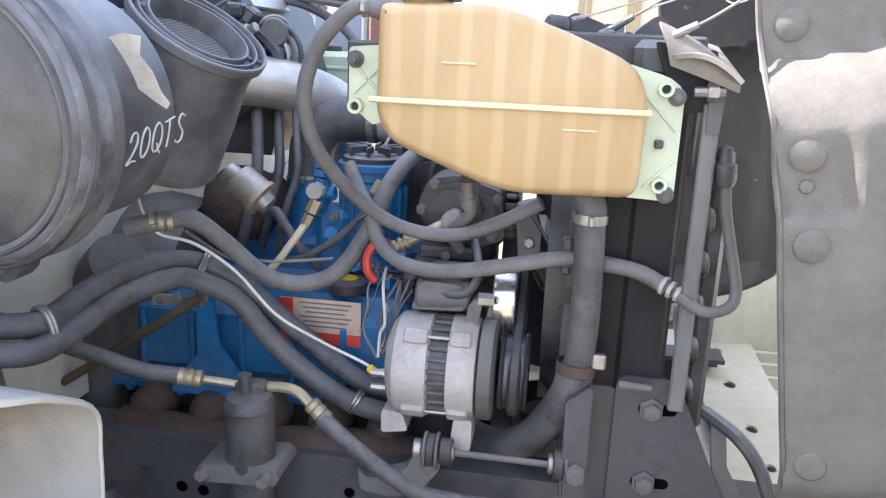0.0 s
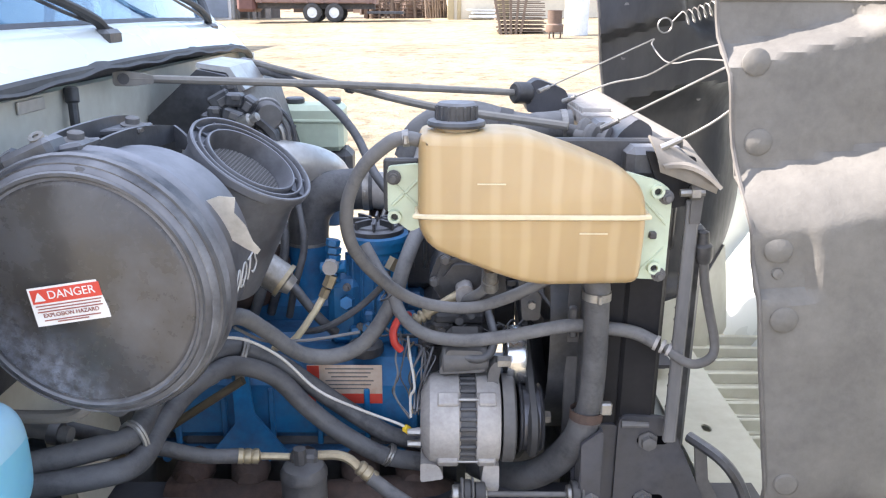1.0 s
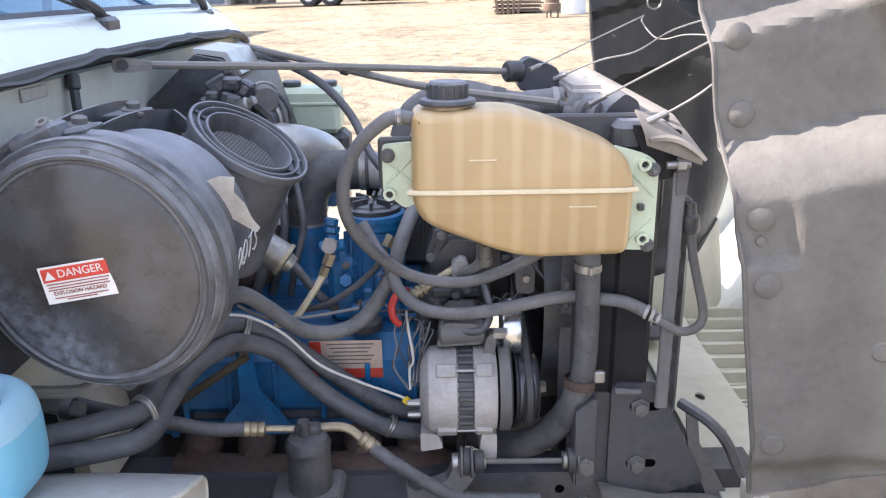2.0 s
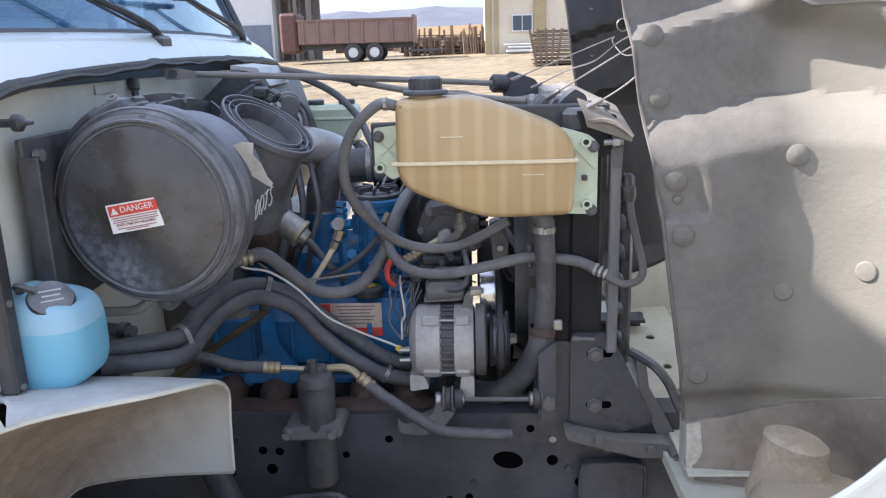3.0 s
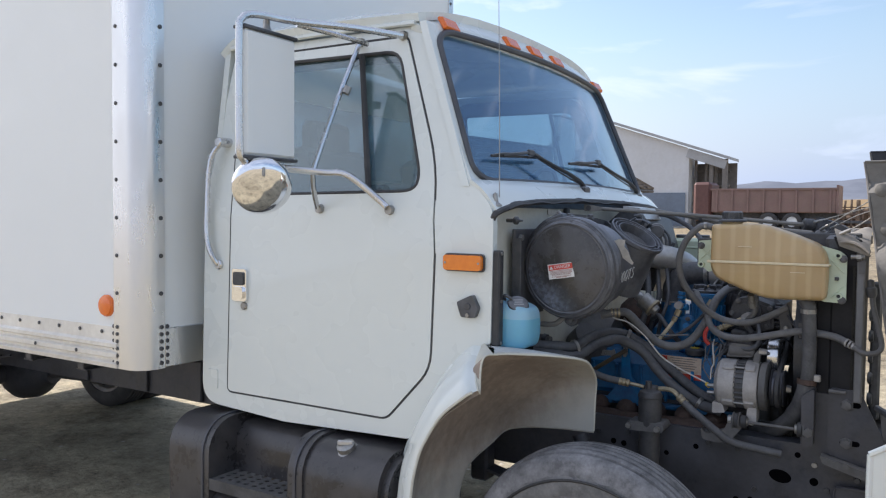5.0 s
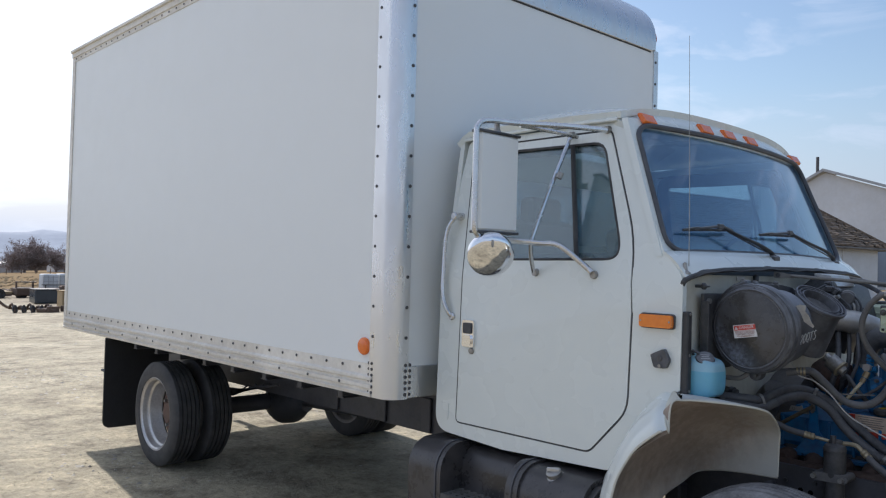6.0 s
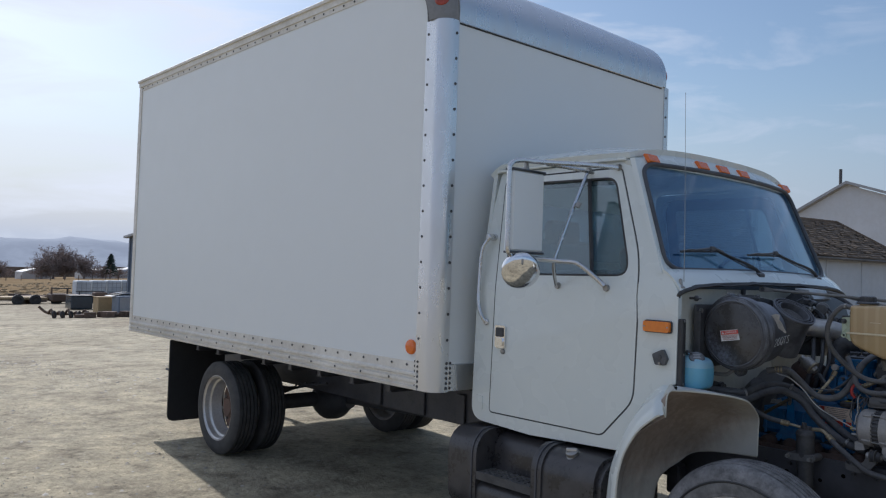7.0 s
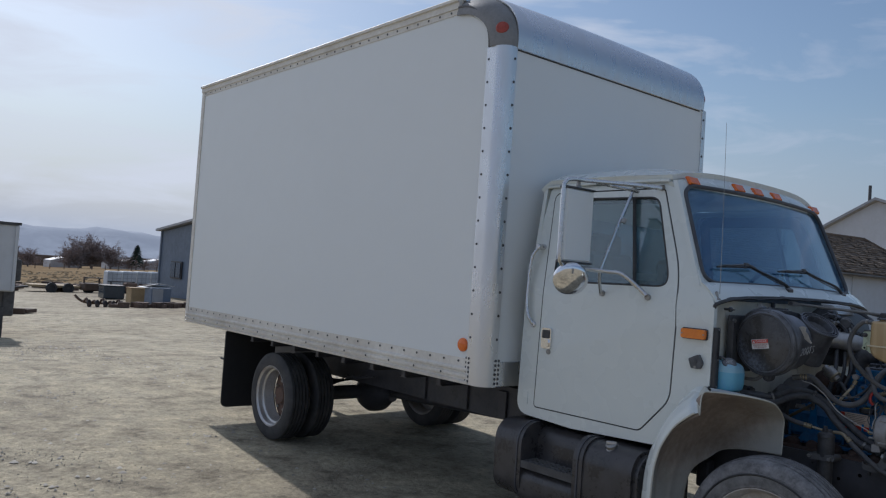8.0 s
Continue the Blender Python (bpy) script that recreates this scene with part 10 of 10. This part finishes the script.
# red dump trailer
tr = thing("dump_trailer", "faded red steel dump trailer with tandem wheels", "trailer", at=(-7, 43.5, 1.0))
free("bed", Geo().box((-7.0, 44.0, 2.62), (6.4, 2.3, 1.3), 0.05), REDBODY, tr)
for k in range(8):
    free("stake", Geo().box((-9.9 + 0.83 * k, 42.82, 2.62), (0.1, 0.08, 1.3)), REDBODY, tr)
free("top_rim", Geo().box((-7.0, 42.83, 3.26), (6.5, 0.1, 0.1)), REDBODY, tr)
free("tailgate", Geo().box((-3.75, 44.0, 2.7), (0.12, 2.3, 1.5)), REDBODY, tr)
free("chassis", Geo().box((-7.2, 44.0, 1.82), (6.8, 0.9, 0.3)), DARK, tr)
for x in (-7.15, -5.95):
    for y in (42.95, 45.05):
        free("wheel", Geo().lathe([(0.2, -0.14), (0.44, -0.14), (0.5, -0.1), (0.5, 0.1), (0.44, 0.14), (0.3, 0.14), (0.28, 0.09), (0, 0.07)], (x, y, 1.48), (0, -1, 0), 28), TYRE, tr)
        free("rim", Geo().lathe([(0.28, 0.10), (0.26, 0.12), (0.12, 0.06), (0.10, 0.14), (0, 0.14)], (x, y, 1.48), (0, -1, 0), 20), TOTE, tr)
free("tractor", Geo().box((-10.75, 44.0, 2.6), (1.0, 2.2, 2.2), 0.15), material("red_cab_paint", (0.14, 0.065, 0.055), 0.6), tr)
free("mudguard", Geo().box((-3.2, 44.0, 1.5), (2.0, 1.8, 0.15), 0.02), DARK, tr)
# pipe fence and scrap behind
rf_ = random.Random(11)
fe = thing("pipe_fence", "rusty pipe fence with leaning posts", "fence", at=(-2, 47, 1.1))
for k in range(11):
    x = -4.3 + 0.44 * k
    free("post", Geo().cyl((x, 47.5, 0.9), (x + rf_.uniform(-0.15, 0.15), 47.5, 2.5 + rf_.random() * 0.5), 0.06 + 0.05 * (k % 3 == 0), seg=8), TIMBER, fe)
for k in range(6):
    free("rail", Geo().cyl((-4.4, 47.45, 1.25 + 0.22 * k), (0.2, 47.45, 1.3 + 0.2 * k), 0.03, seg=6), JUNK, fe)
for k in range(9):
    free("leaning_pole", Geo().cyl((-1.0 + 0.15 * k, 46.6 + 0.1 * k, 1.1), (-1.1 + 0.14 * k + rf_.uniform(-0.2, 0.2), 47.2, 2.5 + 0.4 * rf_.random()), 0.05, seg=6), TIMBER, fe)
sc = Geo()
for k in range(120):
    x, y = rf_.uniform(-30, 6), rf_.uniform(56, 68)
    sc.box((x, y, lie(x, y) + 0.3), (rf_.uniform(0.3, 2.5), rf_.uniform(0.2, 0.8), rf_.uniform(0.2, 1.3)), 0, Matrix.Rotation(rf_.uniform(0, 3), 3, "Z"))
for k in range(40):
    x, y = rf_.uniform(-5, 0.2), rf_.uniform(47.6, 49)
    sc.box((x, y, 1.5), (rf_.uniform(0.3, 1.0), rf_.uniform(0.2, 0.5), rf_.uniform(0.3, 1.1)), 0, Matrix.Rotation(rf_.uniform(0, 3), 3, "Z"))
solid("scrap_pile", sc, JUNK, "low heaps of rusty scrap along the yard edge", "scrap", kind="stuff")
solid("plank_stack", Geo().box((2.2, 44.0, 1.32), (1.5, 0.8, 0.12), 0.02).box((2.2, 44.0, 1.52), (1.3, 0.7, 0.1), 0.02).box((2.1, 44.0, 1.68), (1.6, 0.6, 0.08), 0.02), TOTE, "pale sheets stacked on blocks by the shed", "stack")
# pallets and old stove nearer
ps = thing("pallet_stack", "leaning stack of weathered wooden pallets", "pallets", at=(2.8, 30.2, 0.8))
for k in range(9):
    free("pallet", Geo().box((2.9 + rf_.uniform(-0.1, 0.1), 30.6, 0.92 + 0.15 * k), (1.9, 1.1, 0.05)).box((2.9 + rf_.uniform(-0.1, 0.1), 30.6, 0.98 + 0.15 * k), (1.7, 1.0, 0.03)), TIMBER, ps)
for k in range(5):
    free("slat", Geo().box((2.0 + 0.25 * k, 29.9, 1.5), (0.1, 0.04, 1.5), 0, Matrix.Rotation(radians(-12 + 5 * k), 3, "Y")), TIMBER, ps)
solid("old_barrel", Geo().lathe([(0.30, 0.25), (0.32, 0.3), (0.32, 0.5), (0.29, 0.52), (0.26, 0.55), (0.26, 0.95), (0.27, 1.0), (0.0, 1.02)], (3.85, 27.4, 0.72), (0, 0, 1), 24).cyl((3.65, 27.2, 0.7), (3.65, 27.2, 1.0), 0.03, seg=6).cyl((4.05, 27.2, 0.7), (4.05, 27.2, 1.0), 0.03, seg=6).cyl((3.85, 27.6, 0.7), (3.85, 27.6, 1.0), 0.03, seg=6), JUNK, "old rusty barrel stove on legs", "stove")
solid("white_tank", Geo().cyl((4.9, 29.0, 0.78), (4.9, 29.0, 2.6), 0.45, seg=24, c=0.05), TOTE, "tall white plastic tank in the yard", "tank")
# yard behind the truck
gs = thing("grey_shed", "blue-grey metal shed with a small window", "shed", at=(-38.5, 17, -0.5))
gtop = lambda x: 3.12 + 0.10 * (min(x, -38.4) + 43.4) - 0.10 * max(0, x + 38.4)
free("gable_wall", clad(-43.4, -33.4, -1.2, gtop, 11.73, 0.32, 0.03), CLADG, gs)
free("side_wall", Geo().box((-43.3, 17.8, 1.05), (0.12, 12.0, 4.5)), CLADG, gs)
free("corner_trim", Geo().box((-43.36, 11.68, 1.05), (0.14, 0.12, 4.5), 0.01), CLADG, gs)
for x0, x1 in ((-43.7, -38.4), (-33.1, -38.4)):
    z0, z1 = gtop(-43.7) + 0.05, gtop(-38.4) + 0.05
    free("roof", Geo().add([(x0, 11.4, z0), (x1, 11.4, z1), (x1, 24.2, z1), (x0, 24.2, z0), (x0, 11.4, z0 + 0.12), (x1, 11.4, z1 + 0.12), (x1, 24.2, z1 + 0.12), (x0, 24.2, z0 + 0.12)], [(0, 1, 2, 3), (4, 7, 6, 5), (0, 4, 5, 1), (1, 5, 6, 2), (2, 6, 7, 3), (3, 7, 4, 0)]), ROOFM, gs)
free("window", Geo().box((-40.75, 11.64, 1.02), (1.5, 0.08, 0.95), 0.01), DARK, gs)
for dx in (-0.38, 0.38):
    free("pane", Geo().box((-40.75 + dx, 11.58, 1.02), (0.62, 0.03, 0.8)), PANE, gs)
vt = thing("van_trailer", "weathered white van trailer with dark rear frame", "trailer", at=(-20.5, -3.2, -0.4))
free("body", Geo().box((-21.5, -3.05, 1.42), (6.4, 4.6, 1.5), 0.03), CLADW, vt)
for k in range(12):
    free("rib", Geo().box((-18.28, -5.2 + 0.4 * k, 1.42), (0.03, 0.06, 1.45)), CLADW, vt)
free("roof_rim", Geo().box((-18.3, -3.05, 2.19), (0.08, 4.65, 0.06)), DARK, vt)
free("end_frame", Geo().box((-18.9, -0.80, 0.9), (0.6, 0.25, 1.6), 0.03), DARK, vt)
free("hinge_block", Geo().box((-18.55, -0.72, 1.15), (0.2, 0.22, 0.5), 0.03), DARK, vt)
free("lower_body", Geo().box((-21.5, -3.6, 0.35), (6.0, 4.2, 1.0), 0.03), CLADW, vt)
free("landing_leg", Geo().box((-18.6, -0.95, -0.05), (0.12, 0.12, 0.7)), DARK, vt)
free("wheel", Geo().cyl((-18.4, -1.25, -0.1), (-18.4, -1.0, -0.1), 0.28, seg=20), TYRE, vt)
for k in range(4):
    x, y = -52.6 - 0.48 * k, 12.0 + 1.12 * k
    z = lie(x, y)
    tt = thing("ibc_tote", "white caged liquid tote", "tote", "row of totes", at=(x, y, z))
    free("tank", Geo().box((x, y, z + 0.73), (0.92, 0.88, 1.02), 0.06), TOTE, tt)
    free("pallet", Geo().box((x, y, z + 0.09), (1.0, 1.0, 0.14), 0.01), CLADG, tt)
    for j in range(4):
        free("cage_bar", Geo().box((x + 0.50, y - 0.42 + 0.28 * j, z + 0.66), (0.02, 0.02, 1.0)), ROOFM, tt)
        free("cage_rail", Geo().box((x + 0.51, y, z + 0.24 + 0.27 * j), (0.02, 0.90, 0.02)), ROOFM, tt)
fb = thing("flatbed_trailer", "low flatbed trailer loaded with dark machinery", "trailer", at=(-48, 8, lie(-48, 8)))
free("deck", Geo().box((-48.2, 7.3, -0.42), (1.8, 2.6, 0.12)), CRATE, fb)
free("drawbar", Geo().cyl((-48.0, 6.0, -0.50), (-47.6, 4.8, -0.62), 0.06, seg=8), DARK, fb)
free("load", Geo().box((-47.2, 9.2, -0.36), (1.2, 1.1, 0.42), 0.05).box((-47.2, 8.75, -0.16), (0.1, 0.08, 0.75)).box((-47.2, 9.6, -0.16), (0.1, 0.08, 0.75)).box((-47.0, 10.4, -0.4), (0.8, 0.7, 0.3), 0.06).box((-47.2, 11.4, -0.3), (0.6, 0.7, 0.55), 0.06), JUNK, fb)
free("frame", Geo().box((-46.9, 9.2, 0.18), (0.08, 1.0, 0.06)).box((-47.0, 10.8, 0.02), (0.06, 1.6, 0.06)).box((-47.0, 10.2, -0.2), (0.06, 0.06, 0.5)).box((-47.0, 11.5, -0.2), (0.06, 0.06, 0.5)), DARK, fb)
for y in (7.0, 7.9, 9.0, 9.9, 11.0):
    free("wheel", Geo().lathe([(0.0, -0.1), (0.2, -0.1), (0.3, -0.08), (0.3, 0.08), (0.18, 0.1), (0.15, 0.05), (0, 0.05)], (-47.1, y, -0.50), (1, 0, 0), 16), TYRE, fb)
cr_ = thing("crate", "plywood crate beside a grey metal cabinet", "crate", at=(-33.5, 7.2, lie(-33.5, 7.2)))
free("box", Geo().box((-33.6, 7.15, -0.12), (0.66, 0.64, 0.70), 0.02), CRATE, cr_)
free("lid", Geo().box((-33.6, 7.15, 0.245), (0.70, 0.70, 0.03), 0.005), CRATE, cr_)
cb_ = thing("cabinet", "dented grey metal cabinet on the gravel", "cabinet", at=(-32.0, 7.5, lie(-32, 7.5)))
free("box", Geo().box((-32.1, 7.55, -0.04), (0.8, 0.85, 0.78), 0.02), CLADG, cb_)
free("door", Geo().box((-31.69, 7.4, -0.02), (0.02, 0.45, 0.66), 0.005), ROOFM, cb_)
for k in range(4):
    solid("metal_sheet", Geo().box((-32.5, 7.6 + 0.1 * k, 0.38 + 0.035 * k), (0.9, 1.3 - 0.2 * k, 0.02), 0.003, Matrix.Rotation(radians(4 - 3 * k), 3, "X")), (TOTE, DARK, TOTE, ROOFM)[k], "loose bent metal sheet lying on the cabinet", "sheet")
cg = thing("cabinet", "dark grey metal chest on the gravel", "cabinet", at=(-39, 7.9, lie(-39, 7.9)))
free("box", Geo().box((-39.2, 7.85, -0.24), (0.9, 1.0, 0.62), 0.03), PANE, cg)
free("lid", Geo().box((-39.2, 7.85, 0.085), (0.94, 1.04, 0.04), 0.01), DARK, cg)
wt_ = thing("round_tank", "small pale round tank lying beside the shed", "tank", at=(-49, 15.0, lie(-49, 15)))
free("shell", Geo().lathe([(0.0, -0.5), (0.35, -0.48), (0.5, -0.35), (0.5, 0.35), (0.35, 0.48), (0.0, 0.5)], (-49, 14.6, 0.05), (1, 0.2, 0), 24), TOTE, wt_)
plow = thing("old_plow", "rusty farm plow lying on the gravel", "plow", at=(-31.6, 5.0, lie(-31.6, 5)))
zg = lie(-31.6, 5.0)
free("beam", Geo().tube([(-32.0, 4.2, zg + 0.42), (-31.9, 4.45, zg + 0.2), (-31.7, 4.8, zg + 0.14), (-31.4, 5.6, zg + 0.16)], 0.05, 6, 4), JUNK, plow)
for k in range(5):
    y = 4.5 + 0.28 * k
    free("share", Geo().tube([(-31.8 + 0.1 * k, y, zg + 0.15), (-31.6 + 0.1 * k, y + 0.05, zg + 0.32 - 0.08 * (k % 2)), (-31.4 + 0.1 * k, y + 0.1, zg + 0.03)], 0.045, 6, 3), JUNK, plow)
    free("disc", Geo().lathe([(0.0, 0.0), (0.15, 0.02), (0.17, 0.05), (0.16, 0.055), (0.0, 0.03)], (-31.5 + 0.1 * k, y + 0.1, zg + 0.12), (0.6, 0.6, 0.1), 14), DARK, plow)
pl = Geo()
for k in range(60):
    y = rf_.uniform(5.4, 8.8)
    x = -31.0 + rf_.uniform(-0.4, 0.4)
    if k % 3 == 0:
        x, y = rf_.uniform(-27.8, -26.8), rf_.uniform(-0.6, 1.6)
    pl.box((x, y, lie(x, y) + 0.08), (rf_.uniform(0.1, 0.5), rf_.uniform(0.1, 0.7), rf_.uniform(0.06, 0.3)), 0.01, Matrix.Rotation(rf_.uniform(0, 3), 3, "Z"))
for k in range(70):
    x, y = rf_.uniform(-56, -48), rf_.uniform(1, 18)
    pl.box((x, y, lie(x, y) + 0.15), (rf_.uniform(0.2, 1.2), rf_.uniform(0.2, 1.5), rf_.uniform(0.1, 0.5)), 0.02, Matrix.Rotation(rf_.uniform(0, 3), 3, "Z"))
solid("farm_scrap", pl, JUNK, "scattered farm implements and scrap on the gravel", "scrap", kind="stuff")
pc = thing("pickup", "pale blue parked car behind the truck", "car", at=(-9.7, 23.3, 0.4))
free("body", Geo().box((-10.2, 23.8, 1.05), (2.2, 1.8, 0.6), 0.15), material("pale_car_paint", (0.45, 0.5, 0.56), 0.25, coat=0.5), pc)
free("cabin", Geo().box((-10.6, 23.8, 1.55), (1.3, 1.5, 0.5), 0.15), PANE, pc)
# fence line and far farm
ff_ = Geo()
for k in range(60):
    y = -40 + 3.0 * k
    ff_.box((-190, y, lie(-190, y) + 0.5), (0.15, 0.15, 1.4))
solid("field_fence", ff_, TIMBER, "line of thin field fence posts", "fence", kind="stuff")
fb_ = Geo()
for k in range(26):
    a = rf_.uniform(148, 176)
    r = rf_.uniform(270, 420)
    x, y = r * math.cos(radians(a)), r * math.sin(radians(a))
    fb_.box((x, y, lie(x, y) + 1.8), (6, rf_.uniform(5, 22), rf_.uniform(3, 6)))
solid("far_farm", fb_, TIMBER, "low distant farm buildings", "buildings", kind="stuff")
fw_ = Geo()
for x, y, l_, h_ in ((-262, 42, 7, 2.6), (-250, 78, 7, 2.0), (-252, 88, 6, 2.4), (-248, 58, 4, 2.0)):
    fw_.prism([(y - l_, lie(x, y) - 1), (y + l_, lie(x, y) - 1), (y + l_, lie(x, y) + h_), (y, lie(x, y) + h_ + 1.1), (y - l_, lie(x, y) + h_)], x - 4, x + 4, "x")
solid("far_sheds", fw_, CLADW, "low white sheds among the far trees", "sheds", kind="stuff")

TWIG = material("bare_twigs", (0.34, 0.27, 0.235), 0.95, color2=(0.24, 0.19, 0.17), scale=0.4, fine=3, island=0.3)
NEEDLE = material("dark_conifer", (0.06, 0.085, 0.06), 0.95, scale=1, fine=4, island=0.35)


def bare_tree(x, y, h, w, seed):
    """A leafless tree: trunk, limbs and a haze of twigs with gaps."""
    r = random.Random(seed)
    z = lie(x, y)
    tree = thing("bare_tree", "leafless bushy tree at the far field edge", "tree", "far trees", at=(x, y, z))
    tg_, cg_ = Geo(), Geo()
    tg_.cyl((x, y, z), (x, y, z + h * 0.4), h * 0.035, h * 0.02, 8)
    for k in range(60):
        a, e = r.uniform(0, 6.28), r.uniform(0.0, 1.4)
        L_ = h * r.uniform(0.42, 0.64)
        p0 = Vector((x, y, z + h * r.uniform(0.05, 0.4)))
        p1 = p0 + Vector((math.cos(a) * math.cos(e) * w / h, math.sin(a) * math.cos(e) * w / h, math.sin(e))) * L_
        tg_.cyl(p0, p1, h * 0.007, h * 0.002, 5)
        for j in range(56):
            q = p0.lerp(p1, r.uniform(0.2, 1.0)) + Vector((r.gauss(0, 1), r.gauss(0, 1), r.gauss(0, 1))) * h * 0.035
            d = Vector((r.gauss(0, 1), r.gauss(0, 1), r.gauss(0.5, 0.8))) * h * 0.055
            s = Vector((r.gauss(0, 1), r.gauss(0, 1), r.gauss(0, 1))) * h * 0.0062
            cg_.add([q - s, q + s, q + d], [(0, 1, 2)])
    free("trunk", tg_, TWIG, tree)
    free("crown", cg_, TWIG, tree)


for k, (y, h, w) in enumerate(((56, 7.5, 8), (59.5, 10.5, 10), (63, 11.5, 11), (67, 8.5, 9), (46, 6, 8), (40, 10, 9), (72, 4.5, 9), (77, 4, 8), (84, 5, 9), (95, 6, 10))):
    bare_tree(-232 - 2.0 * (k % 3), y, h, w, k + 1)
r_ = random.Random(3)
cx_, cy_ = -226, 72.2
ct_ = thing("conifer", "dark pointed conifer at the far field edge", "tree", at=(cx_, cy_, lie(cx_, cy_)))
cz_ = lie(cx_, cy_)
free("trunk", Geo().cyl((cx_, cy_, cz_), (cx_, cy_, cz_ + 6.6), 0.25, 0.05, 6), TWIG, ct_)
cf = Geo()
for k in range(420):
    f = r_.random() ** 0.7
    a = r_.random() * 6.28
    rr = 2.3 * (1 - f) * r_.uniform(0.5, 1.1)
    q = Vector((cx_ + rr * math.cos(a), cy_ + rr * math.sin(a), cz_ + 1 + 6 * f))
    d = Vector((math.cos(a), math.sin(a), -0.35)) * 0.8
    s = Vector((-math.sin(a), math.cos(a), 0.2)) * 0.3
    cf.add([q - s, q + s, q + d, q - d * 0.5], [(0, 2, 1), (0, 1, 3)])
free("crown", cf, NEEDLE, ct_)
